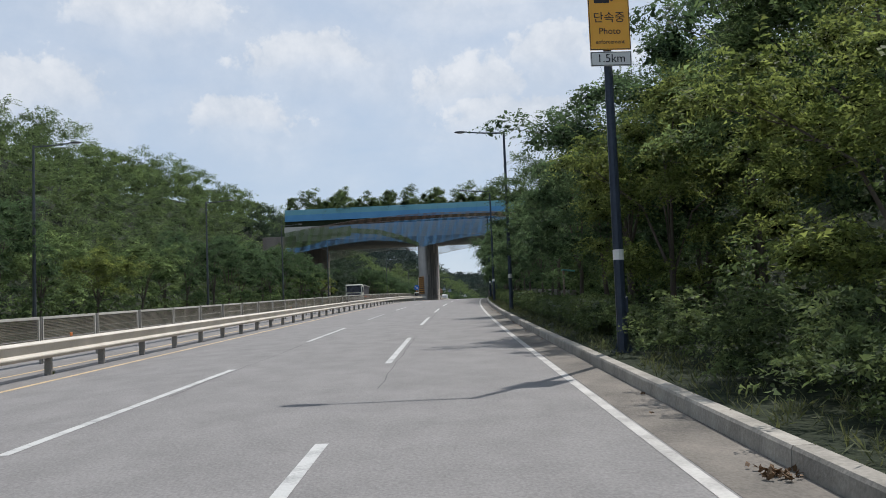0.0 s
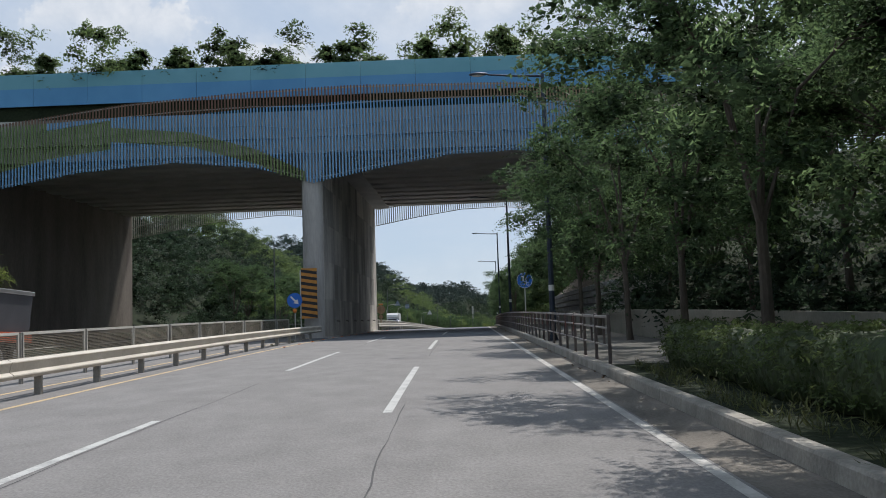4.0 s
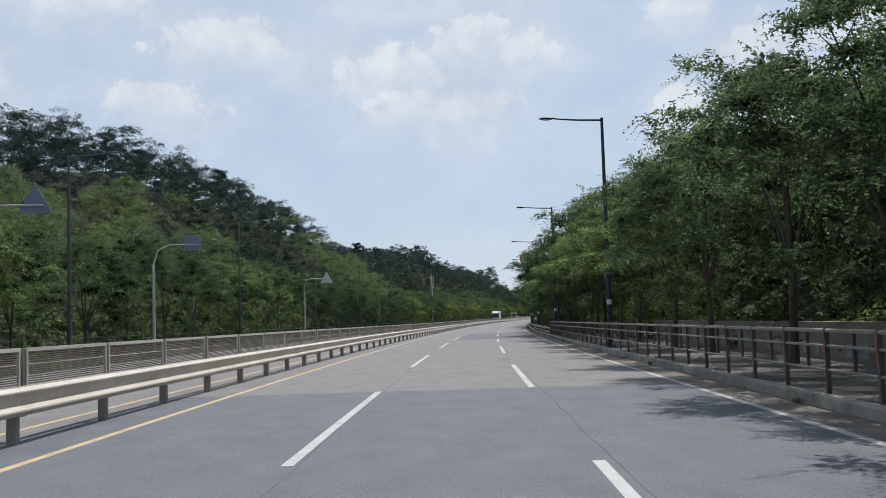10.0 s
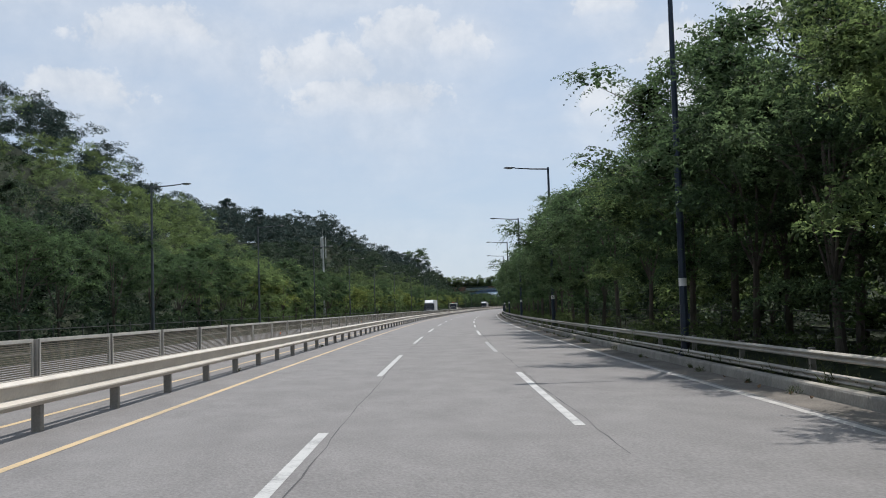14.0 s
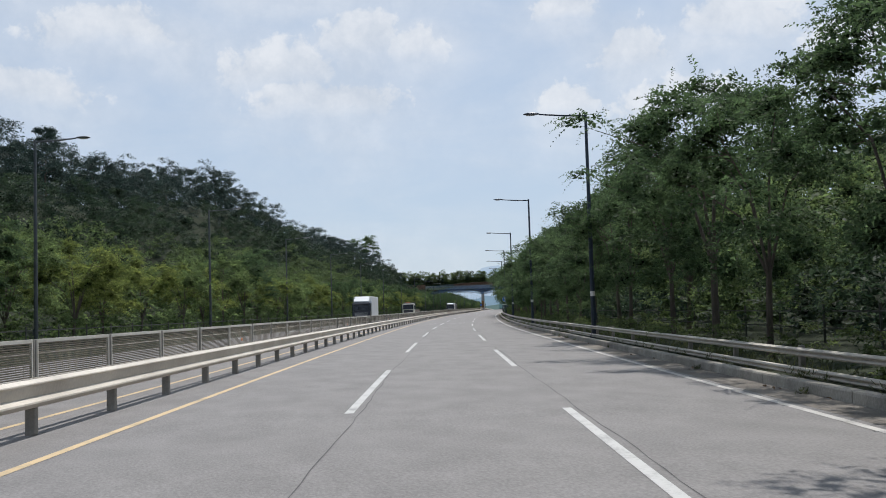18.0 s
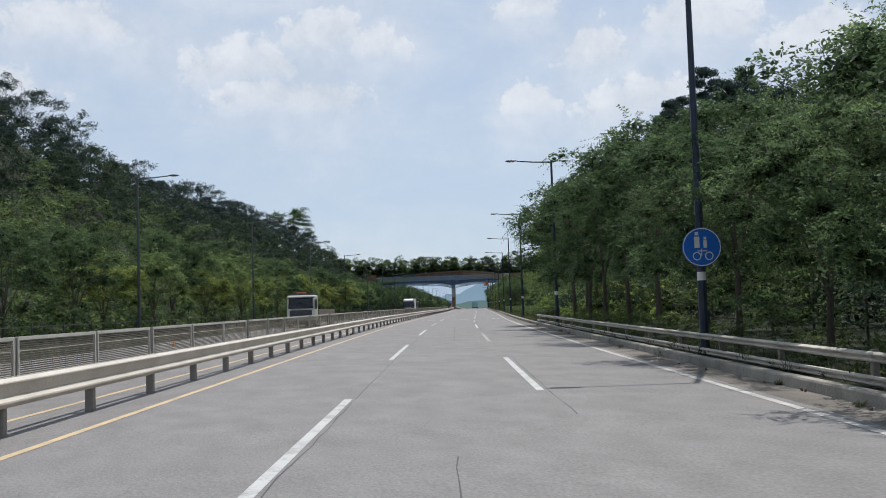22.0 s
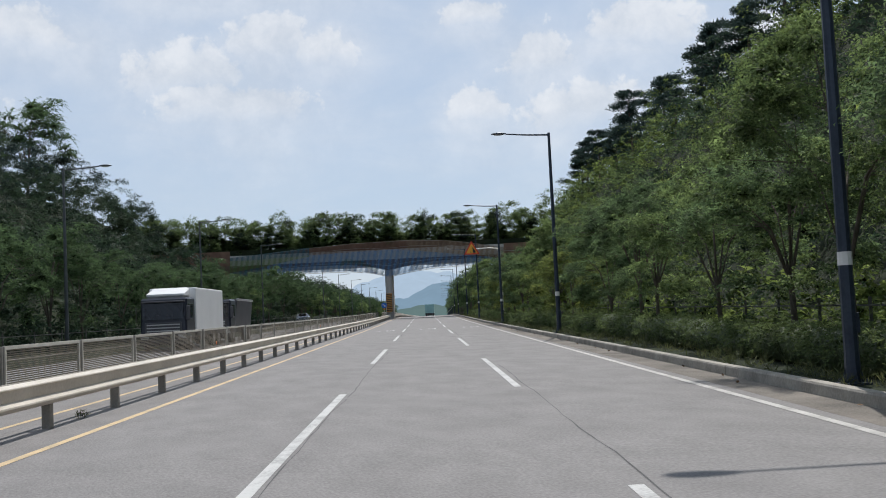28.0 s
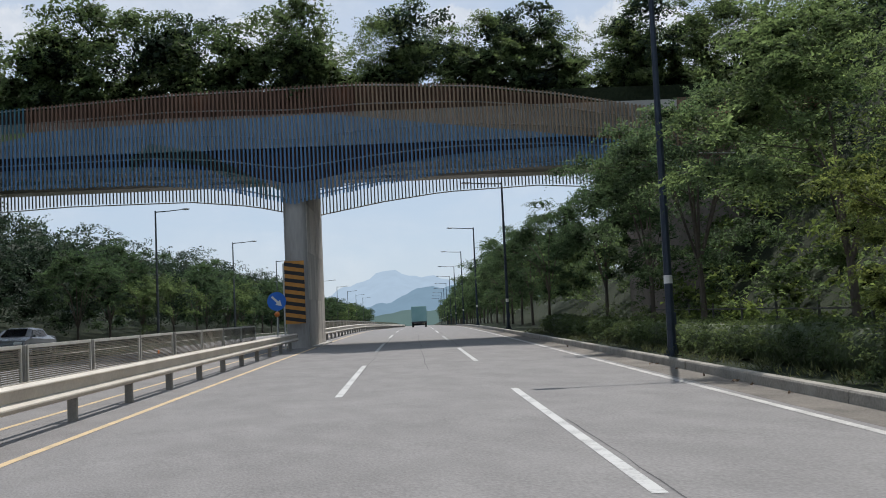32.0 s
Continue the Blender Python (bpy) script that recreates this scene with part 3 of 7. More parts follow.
def panel_meshes():
    fr, lo = bmesh.new(), bmesh.new()
    a, b = 0.1, PANEL - 0.1
    for x0, x1, z0, z1 in ((a, b, 1.135, 1.2), (a, b, 0.42, 0.47), (a, a + 0.05, 0.47, 1.135), (b - 0.05, b, 0.47, 1.135)):
        box(fr, -0.025, 0.025, x0, x1, z0, z1)
    for k in range(17):
        z = 0.488 + k * 0.0395
        v = [lo.verts.new((x, y, zz)) for y in (a + 0.05, b - 0.05) for x, zz in ((-0.012, z - 0.012), (0.012, z + 0.008), (0.012, z + 0.016), (-0.012, z - 0.004))]
        for q in ((0, 1, 5, 4), (1, 2, 6, 5), (2, 3, 7, 6), (3, 0, 4, 7)):
            lo.faces.new([v[i] for i in q])
    for k in range(1, 12):
        y = a + k * (b - a) / 12
        box(lo, -0.016, -0.012, y - 0.004, y + 0.004, 0.47, 1.135)
    return bm_mesh(fr, FRAME_STEEL, name="panel_frame"), bm_mesh(lo, LOUVRE_STEEL, name="louvre_mesh")


FRAME_STEEL = mat("pale_fence_frame", (0.5, 0.48, 0.43), (0.7, 0.68, 0.62), 1.5, 0.55, 0.1, bump=0.06, fine=30, own=0.08)
PANEL_FRAME, PANEL_LOUVRE = panel_meshes()
FENCE_POST = box_mesh("fence_post", FENCE_STEEL, -0.03, 0.03, -0.022, 0.022, -0.05, 1.195, bevel=0.006)
REFLECT = mat("orange_reflector", (0.6, 0.16, 0.03), (0.8, 0.25, 0.05), 3, 0.4, bump=0)
REFLECT_ME = box_mesh("reflector", REFLECT, 0.03, 0.05, -0.09, 0.09, 0.62, 0.72, bevel=0.01)


def median_fence(s0, s1, label):
    f = thing("median_fence", flat_base(s0, FENCE), label, "fence", "median fences")
    n = int((s1 - s0) / PANEL)
    for k in range(n):
        s = s0 + k * PANEL
        lean = R.uniform(-0.5, 0.5)
        fr = along("panel_frame", PANEL_FRAME, f, s, FENCE, 0.0, lean, True)
        lo = new("louvre_mesh", PANEL_LOUVRE)
        lo.parent = fr
        for off in (-0.045, 0.045):
            along("fence_post", FENCE_POST, f, s + off, FENCE)
        if k % 9 == 4:
            rf = new("reflector", REFLECT_ME)
            rf.parent, rf["label"], rf.location = fr, "orange reflector plate", (0, 2.0, 0)
    return f


median_fence(-60, BR1 + 0.5, "grey steel median fence with louvred mesh panels")
median_fence(BR1_END + 4, BR2 - 1, "grey steel median fence with louvred mesh panels")
median_fence(BR2_END + 2, BR2_END + 120, "grey steel median fence beyond the bridge pier")
stripe("median_line", YELLOW_2, 0.12, -60, 1200, PAINT_YELLOW, "faded yellow line in the median").parent = road_far
for d in (-9.7, -12.95):
    for k in range(-3, 58):
        stripe("lane_dash", d, 0.15, k * 21.9 + 3.0 * (d < -10), k * 21.9 + 10.9 + 3.0 * (d < -10), PAINT).parent = road_far
stripe("edge_line", LEFT_KERB + 1.0, 0.15, -200, 1900, PAINT).parent = road_far

# kerbs in lengths of concrete stone
for name, d, w, s0, s1, n in (("kerb", KERB, 0.2, -60, 1100, 290), ("kerb", LEFT_KERB, -0.2, -60, 1100, 58)):
    kb = tagged(new(name), "weathered grey concrete kerb stones beside the gutter", "kerb", kind="structure")
    kb.matrix_basis = flat_base(s0, d)
    L = (s1 - s0) / n
    for k in range(n):
        a, b = s0 + k * L + 0.008, s0 + (k + 1) * L - 0.008
        j = R.uniform(-0.008, 0.008)
        swept("kerb_stone", [(d + j, -0.1), (d + j + 0.015 * (w > 0), 0.17), (d + w * 0.15 + j, 0.2), (d + w + j, 0.2), (d + w + j, -0.1)], a, b, KERB_STONE, kb, step=4 if w > 0 else 10)

# ---- street lamps ----


def lamp_parts(h, material, label, group, sticker=True):
    t = thing("street_lamp", Matrix.Identity(4), label, "street lamp", group)
    b = bmesh.new()
    tube(b, [(0, 0, 0), (0, 0, 0.5), (0, 0, h * 0.5), (0, 0, h)], [0.115, 0.105, 0.085, 0.06], 10)
    part("pole", b, material, t, smooth=False)
    b = bmesh.new()
    box(b, -0.19, 0.19, -0.19, 0.19, 0, 0.03)
    for x in (-0.14, 0.14):
        for y in (-0.14, 0.14):
            tube(b, [(x, y, 0.03), (x, y, 0.08)], [0.02, 0.02], 6)
    for a in range(4):
        c, s_ = math.cos(a * math.pi / 2), math.sin(a * math.pi / 2)
        vs = [b.verts.new(p_) for p_ in ((c * 0.1 - s_ * 0.006, s_ * 0.1 + c * 0.006, 0.03), (c * 0.18, s_ * 0.18, 0.03), (c * 0.1 + s_ * 0.006, s_ * 0.1 - c * 0.006, 0.26))]
        b.faces.new(vs)
    part("base_plate", b, material, t)
    b = bmesh.new()
    tube(b, [(0.05, 0, h - 0.1), (-1.0, 0, h - 0.06), (-1.95, 0, h + 0.02)], [0.045, 0.04, 0.033], 8)
    part("arm", b, material, t)
    b = bmesh.new()
    bmesh.ops.create_uvsphere(b, u_segments=12, v_segments=8, radius=1.0)
    for v in b.verts:
        x = v.co.x
        v.co = Vector((-2.27 + x * 0.36, v.co.y * 0.14 * (1.15 - 0.3 * x), h + 0.035 + (v.co.z * 0.075 if v.co.z > 0 else v.co.z * 0.035)))
    head = part("lamp_head", b, material, t, smooth=True)
    b = bmesh.new()
    bmesh.ops.create_uvsphere(b, u_segments=10, v_segments=6, radius=1.0)
    for v in b.verts:
        v.co = Vector((-2.3 + v.co.x * 0.22, v.co.y * 0.1, h + 0.0 + v.co.z * 0.035))
    part("lens", b, LENS, head, "milky lamp glass", smooth=True)
    if sticker:
        b = bmesh.new()
        tube(b, [(0, 0, 1.75), (0, 0, 1.95)], [0.104, 0.103], 10, cap=False)
        part("sticker", b, WHITE, t, "white sticker band on the pole")
    b = bmesh.new()
    box(b, 0.06, 0.13, -0.06, 0.06, 0.75, 1.05, bevel=0.01)
    part("hatch", b, material, t)
    return t


LENS = mat("lamp_glass", (0.5, 0.5, 0.48), (0.6, 0.6, 0.58), 3, 0.25, bump=0)
WHITE = mat("white_sheet", (0.6, 0.6, 0.58), (0.72, 0.72, 0.7), 2, 0.5, bump=0)
RIGHT_LAMPS = [-10.0, 23.5, 57.5, 90.5, 123.6, 157.0, 227.0, 271.6, 304.9, 338.7, 372.6, 406.3, 440.2, 474.2, 508.2, 542.3, 576.2, 609.4, 643.0, 676.7, 710.4, 744.0, 777.7, 810.5, 843.4, 874.8, 907.8, 940.8, 970.8]
RIGHT_LAMPS += [1012.0 + 33.5 * k for k in range(10)]
LEFT_LAMPS = [24.0, 58.0, 94.0, 128.0, 162.0, 236.0, 278.0, 311.5] + [345.3 + 33.7 * k for k in range(19)] + [1024.0 + 32.0 * k for k in range(9)]


def lerp(d, ds, hs):
    return float(np.interp(d, ds, hs))


lamp_r = lamp_parts(9.5, LAMP_STEEL, "dark blue steel street lamp with a flat head over the lane", "lamps along the walkway")
lamp_l = lamp_parts(9.95, LAMP_STEEL_L, "grey steel street lamp beside the opposite carriageway", "lamps along the opposite carriageway", False)
for i, s in enumerate(RIGHT_LAMPS):
    m = rpose(s, LAMP_D, 0.16)
    if i == 0:
        lamp_r.matrix_basis = m
    else:
        copy_thing(lamp_r, rpose(s, 7.72, 0.16) if i == 1 else m).scale.z = lerp(s, [0, 400, 600, 780, 875, 1000], [1.005, 1.005, 0.99, 0.975, 0.957, 1.0])
for i, s in enumerate(LEFT_LAMPS):
    m = rpose(s, LAMP_LEFT, 0.16, 180)
    if i == 0:
        lamp_l.matrix_basis = m
    else:
        copy_thing(lamp_l, m)
low_lamp = lamp_parts(9.3, LAMP_STEEL, "dark blue street lamp under the bridge soffit", "")
low_lamp.matrix_basis = rpose(193.8, 7.6, 0.16)
b = bmesh.new()
tube(b, [(0, 0, 0), (0, 0, 0.1), (0, 0, 0.38), (0, 0, 0.46)], [0.3, 0.28, 0.15, 0.12], 14)
part("base_cover", b, LAMP_STEEL, low_lamp, "flared cover over the anchor bolts")

# ---- walkway rail, low wall, beam rails on the verge ----


RAIL_PALE = mat("pale_brown_rail", (0.2, 0.18, 0.17), (0.36, 0.325, 0.305), 2.0, 0.5, 0.2, bump=0.06, fine=20, own=0.1)


RED_STRIP = mat("faded_red_strip", (0.2, 0.05, 0.04), (0.34, 0.1, 0.08), 3, 0.5, bump=0)


def walkway_rail(s0, s1):
    f = thing("walkway_rail", flat_base(s0, 7.25), "brown steel walkway railing with grey plates on the kerb side", "railing")
    post = box_mesh("rail_post", RAIL_BROWN, -0.035, 0.035, -0.032, 0.032, 0.0, 1.02, bevel=0.01)
    stub = box_mesh("short_post", RAIL_BROWN, -0.025, 0.025, -0.025, 0.025, 0.37, 0.95, bevel=0.006)
    plate = box_mesh("plate", PLATE_GREY, -0.01, 0.01, -0.4, 0.4, 0.58, 0.77, bevel=0.004)
    strip = box_mesh("reflective_strip", RED_STRIP, -0.041, -0.036, -0.03, 0.03, 0.55, 0.98)
    for h, r in ((0.96, 0.035), (0.73, 0.024), (0.37, 0.022)):
        e = s0
        while e < s1 - 0.5:
            n = min(e + 24, s1)
            swept("rail", [(7.25 + r * math.cos(a), 0.18 + h + r * math.sin(a)) for a in (0.4, 1.6, 2.7, 3.9, 5.2)], e, n, RAIL_PALE, f, step=4)
            e = n
    k, s = 0, s0
    while s <= s1:
        rp_ = along("rail_post", post, f, s, 7.25, 0.18)
        if R.random() < 0.35:
            st_ = new("reflective_strip", strip)
            st_.parent, st_["label"] = rp_, "faded red reflective strip"
        if s + 1 < s1:
            along("short_post", stub, f, s + 1.0, 7.29, 0.18)
            along("plate", plate, f, s + 1.0, 7.345, 0.18)
        s += 2.0
    return f


walkway_rail(142.0, 376.0)
WALK = mat("walkway_paving", (0.075, 0.075, 0.066), (0.15, 0.143, 0.128), 0.8, 0.9, bump=0.3, fine=20)
tagged(swept("walkway", [(KERB + 0.24, 0.18), (10.7, 0.2), (10.7, 0.0), (KERB + 0.24, 0.0)], 142, 378, WALK, step=6), "dull grey paved walkway behind the rail", "pavement", kind="structure")
LOW_WALL = mat("low_wall_concrete", (0.16, 0.155, 0.125), (0.34, 0.31, 0.26), 0.6, 0.9, bump=0.3, fine=14)
tagged(swept("low_wall", [(10.9, -0.1), (10.88, 0.92), (10.84, 0.92), (10.84, 1.14), (11.2, 1.14), (11.2, -0.1)], 60, 348, LOW_WALL, step=6), "low tan concrete wall with a coping behind the walkway", "wall", kind="structure")
tagged(swept("low_wall", [(11.0, -0.1), (10.98, 0.55), (10.94, 0.55), (10.94, 0.7), (11.3, 0.7), (11.3, -0.1)], 940, 1000, LOW_WALL, step=6), "low concrete wall at the foot of the slope", "wall", kind="structure")

RAIL_OLD = mat("weathered_beam_steel", (0.34, 0.32, 0.28), (0.6, 0.56, 0.49), 0.9, 0.55, 0.25, bump=0.1, fine=16, own=0.08)


def verge_guardrail(s0, s1):
    d0 = 7.45
    g = thing("guardrail", flat_base(s0, d0), "weathered two-beam steel guardrail on the weedy verge", "guardrail")
    for h in (0.18, 0.51):
        e = s0
        while e < s1 - 1:
            n = min(e + 16.0, s1)
            swept("beam", [(d0 - 0.05, h + 0.02), (d0 - 0.1, h + 0.045), (d0 - 0.1, h + 0.06), (d0 - 0.05, h + 0.085), (d0 - 0.05, h + 0.1), (d0 - 0.1, h + 0.12), (d0 - 0.1, h + 0.135), (d0 - 0.04, h + 0.165), (d0 - 0.03, h + 0.16), (d0 - 0.03, h + 0.02)], e, n - 0.02, RAIL_OLD, g, step=4)
            e = n
    post = box_mesh("post", POST_STEEL, -0.05, 0.05, -0.05, 0.05, -0.05, 0.56, bevel=0.01)
    s = s0 + 0.3
    while s < s1:
        along("post", post, g, s, d0 + 0.06, 0.14)
        s += 4.0
    return g


verge_guardrail(379.0, 724.0)

# ---- bridges ----
BLUE_SLAT = mat("blue_slat_paint", (0.12, 0.3, 0.52), (0.2, 0.41, 0.64), 0.8, 0.6, bump=0.05, own=0.12)
DULL_BLUE_SLAT = mat("dull_blue_slat_paint", (0.0720, 0.1720, 0.3280), (0.1200, 0.2480, 0.4160), 0.8, 0.6, bump=0.05, own=0.12)
DEEP_SLAT = mat("dark_wave_slat_paint", (0.03, 0.1, 0.14), (0.06, 0.16, 0.2), 0.8, 0.6, bump=0.05, own=0.12)
GREEN_SLAT = mat("green_wave_slat_paint", (0.1, 0.17, 0.05), (0.18, 0.25, 0.09), 0.8, 0.6, bump=0.05, own=0.12)
BROWN_SLAT = mat("brown_slat_paint", (0.12, 0.06, 0.04), (0.24, 0.14, 0.09), 0.8, 0.6, bump=0.05, own=0.15)
TAN_SLAT = mat("tan_slat_paint", (0.2, 0.13, 0.08), (0.34, 0.24, 0.15), 0.8, 0.6, bump=0.05, own=0.15)
PALE_SLAT = mat("pale_slat_paint", (0.36, 0.34, 0.31), (0.5, 0.48, 0.44), 0.8, 0.6, bump=0.05, own=0.1)
PARAPET_BLUE = mat("blue_parapet_sheet", (0.08, 0.27, 0.5), (0.13, 0.36, 0.6), 0.5, 0.5, bump=0.05)
PARAPET_TEAL = mat("teal_parapet_sheet", (0.13, 0.35, 0.42), (0.19, 0.43, 0.5), 0.5, 0.5, bump=0.05)
WALL_A = mat("board_marked_concrete", (0.27, 0.25, 0.22), (0.64, 0.6, 0.545), 0.45, 0.9, bump=0.4, fine=9, own=0.28, stretch=(1, 1, 0.4), ramp=(0.34, 0.6), coarse=0.75)
PIER = mat("pier_concrete", (0.3, 0.29, 0.27), (0.5, 0.48, 0.45), 0.6, 0.9, bump=0.3, fine=10, stretch=(1, 1, 0.2))
# Abutment concrete; the shade under the deck is put into this dark brown.
ABUT = mat("shaded_brown_concrete", (0.15, 0.125, 0.105), (0.3, 0.26, 0.225), 0.6, 0.9, bump=0.3, fine=10, stretch=(1, 1, 0.3))
SOFFIT = mat("soffit_concrete", (0.4, 0.38, 0.345), (0.6, 0.575, 0.53), 0.5, 0.9, bump=0.2, fine=10)


def slat_mesh(bands, w, t):
    """One vertical slat: stacked lengths of (z0, z1, material)."""
    v, f, mats, idx = [], [], [], []
    for z0, z1, material in bands:
        if z1 - z0 < 0.02:
            continue
        o = len(v)
        v += [(x, y, z) for z in (z0, z1) for x, y in ((-w, -t), (w, -t), (w, t), (-w, t))]
        f += [(o, o + 1, o + 5, o + 4), (o + 1, o + 2, o + 6, o + 5), (o + 2, o + 3, o + 7, o + 6), (o + 3, o, o + 4, o + 7), (o, o + 3, o + 2, o + 1), (o + 4, o + 5, o + 6, o + 7)]
        if material not in mats:
            mats.append(material)
        idx += [mats.index(material)] * 6
    me = bpy.data.meshes.new("slat")
    me.from_pydata(v, [], f)
    for m_ in mats:
        me.materials.append(m_)
    me.polygons.foreach_set("material_index", idx)
    return me


def eco_bridge(s0, s1, wall_d, pier_w, soffit, left, right, bottom, top, palette, label, parapet=None, abut_r=16.2, abut_l=-27.0):
    """A planted bridge on a wall pier in the median: deck girders across the road, slatted facades front and back."""
    base = flat_base(s0, wall_d, 0)
    o = Vector(base.translation)
    br = thing("planted_bridge", base, label, "bridge")

    def at(d, s, h):
        return rp(s, d, h) - o

    def block(name, d0, d1, a, b, h0, h1, material, parent=br, label=""):
        bm = bmesh.new()
        vs = [bm.verts.new(at(d, s, h)) for h in (h0, h1) for s in (a, b) for d in (d0, d1)]
        for q in ((0, 1, 3, 2), (4, 6, 7, 5), (0, 4, 5, 1), (1, 5, 7, 3), (3, 7, 6, 2), (2, 6, 4, 0)):
            bm.faces.new([vs[i] for i in q])
        return part(name, bm, material, parent, label)

    # pier wall: core with cast panels of uneven tone on the road side
    core = block("pier_wall", wall_d - pier_w, wall_d - 0.05, s0 + 0.6, s1 - 0.4, -0.2, soffit + 0.1, PIER)
    cols, rows = int((s1 - s0) / 4.6), [0.0, 2.35, 4.7, 7.05] + ([9.4] if soffit > 10 else []) + [soffit]
    span = (s1 - s0 - 1.0) / cols
    for c in range(cols):
        for r_ in range(len(rows) - 1):
            a = s0 + 0.6 + c * span
            cuts = [0, 1] if R.random() < 0.4 else sorted([0, R.uniform(0.2, 0.5), R.uniform(0.55, 0.8), 1])
            for q0, q1 in zip(cuts, cuts[1:]):
                block("panel", wall_d - 0.06, wall_d + R.uniform(-0.003, 0.003), a + q0 * span + (0.015 if q0 == 0 else 0.0), a + q1 * span - (0.015 if q1 == 1 else 0.0), rows[r_] + 0.006, rows[r_ + 1] - 0.006, WALL_A, core)
    for c in range(1, cols):
        block("joint", wall_d - 0.02, wall_d + 0.006, s0 + 0.6 + c * span - 0.012, s0 + 0.6 + c * span + 0.012, 0.06, soffit - 0.05, POST_STEEL, core, "dark vertical joint")
        if soffit > 10:
            bm = bmesh.new()
            q = s0 + 0.6 + (c + 0.15) * span
            tube(bm, [at(wall_d - 0.05, q, 1.0), at(wall_d + 0.16, q, 0.98), at(wall_d + 0.2, q, 0.9)], [0.045, 0.045, 0.045], 8)
            part("drain_stub", bm, POST_STEEL, core, "short rusty drain pipe stub")
    footing = block("footing", wall_d - 0.06, wall_d + 0.35, s0 + 0.4, s1 - 0.3, -0.1, 0.06, CONCRETE, br)
    nose = bmesh.new()
    pts = []
    for k in range(9):
        a = math.pi * k / 8
        pts.append((wall_d - 0.03 - pier_w / 2 + math.cos(a) * pier_w / 2, s0 + 0.62 - math.sin(a) * 0.4))
    ring0, ring1 = [nose.verts.new(at(d, s, -0.1)) for d, s in pts], [nose.verts.new(at(d, s, bottom(d) + 0.25)) for d, s in pts]
    for k in range(8):
        nose.faces.new((ring0[k], ring0[k + 1], ring1[k + 1], ring1[k]))
    part("pier_nose", nose, PIER, br, smooth=True)
    # girders and slab
    n = int((s1 - s0) / 2.6)
    for k in range(n):
        a = s0 + 0.6 + (s1 - s0 - 1.2) * k / n
        block("girder", left + 2, right - 2, a, a + 1.55, soffit + 0.0, soffit + 1.3, SOFFIT)
    block("deck_slab", left, right, s0 + 0.35, s1 - 0.35, soffit + 0.95, soffit + 2.6, SOFFIT)
    block("cross_beam", wall_d - pier_w - 1.4, wall_d + 1.4, s0 + 0.5, s1 - 0.45, soffit - 0.02, soffit + 1.35, SOFFIT)
    block("cross_beam", abut_r - 1.6, abut_r + 1, s0 + 0.5, s1 - 0.45, soffit - 0.02, soffit + 1.35, SOFFIT)
    block("abutment", abut_r, abut_r + 6, s0 + 0.5, s1 - 0.45, 0.0, soffit + 1.0, ABUT)
    block("abutment", abut_l - 6, abut_l, s0 + 0.5, s1 - 0.45, 0.0, soffit + 1.0, ABUT)
    if parapet:
        h0, h1 = parapet
        for a in (s0 + 0.9, s1 - 1.0):
            w = (right - left) / 14
            for k in range(14):
                block("parapet_sheet", left + k * w + 0.01, left + (k + 1) * w - 0.01, a, a + 0.1, h0, (h0 + h1) / 2 + 0.1, PARAPET_BLUE)
                block("parapet_sheet", left + k * w + 0.01, left + (k + 1) * w - 0.01, a, a + 0.09, (h0 + h1) / 2 + 0.104, h1, PARAPET_TEAL)
    else:
        bm = bmesh.new()
        ds = np.arange(left, right + 0.5, 1.5)
        lo_, hi_ = [bm.verts.new(at(d, s0 + 0.5, bottom(d) + 1.0)) for d in ds], [bm.verts.new(at(d, s0 + 0.5, top(d) - 0.12)) for d in ds]
        for k in range(len(ds) - 1):
            bm.faces.new((lo_[k], lo_[k + 1], hi_[k + 1], hi_[k]))
        bmesh.ops.solidify(bm, geom=bm.faces[:], thickness=0.12)
        part("backing_wall", bm, BROWN_SLAT, br, "dark red-brown wall behind the slats")
        block("wing_wall", right + 0.02, right + 16, s0 + 0.5, s0 + 0.8, soffit - 1.5, soffit + 2.7, BROWN_SLAT, br, "dark red-brown wing wall running into the slope")
        block("wing_wall", left - 18, left - 0.02, s0 + 0.5, s0 + 0.8, soffit - 1.5, soffit + 3.4, BROWN_SLAT, br, "dark red-brown wing wall running into the slope")
        for h in (0.5, 1.3, 2.1):
            rod = bmesh.new()
            tube(rod, [at(right + q, s0 + 0.35, top(right) - h - 0.04 * q) for q in (0, 4, 8)], [0.03] * 3, 5)
            part("wing_rail", rod, PALE_SLAT, br, "thin pale rail along the wing wall")
        for a in (s1 - 1.0,):
            block("parapet", left, right, a, a + 0.2, soffit + 2.0, soffit + 3.6, CONCRETE)
    block("planting_bed", left - (0 if parapet else 18), right + (0 if parapet else 15), s0 + 1.15, s1 - 1.15, soffit + 2.604, (parapet[1] - 0.7) if parapet else soffit + 3.5, SOIL)
    # slatted facades, front and back
    for a, near in ((s0 + 0.15, True), (s1 - 0.15, False)):
        rails = bmesh.new()
        for f in (0.04, 0.3, 0.55, 0.8, 0.98):
            ds = np.arange(left, right + 0.1, 1.0)
            tube(rails, [at(d, a + (0.07 if near else -0.07), bottom(d) + (top(d) - bottom(d)) * f) for d in ds], [0.035] * len(ds), 5)
        facade = part("facade_frame", rails, PALE_SLAT, br, "slatted facade painted with waves" if near else "bare slatted facade")
        k, d = 0, left + 0.1
        while d < right + 0.4:
            z0, z1 = bottom(d) + R.uniform(-0.02, 0.02) + (0.0 if near else 0.25), top(d)
            if near:
                bands = palette(d, z0, z1)
            else:
                bands = [(z0, z1, PALE_SLAT)]
            zc = axis(a)[2]
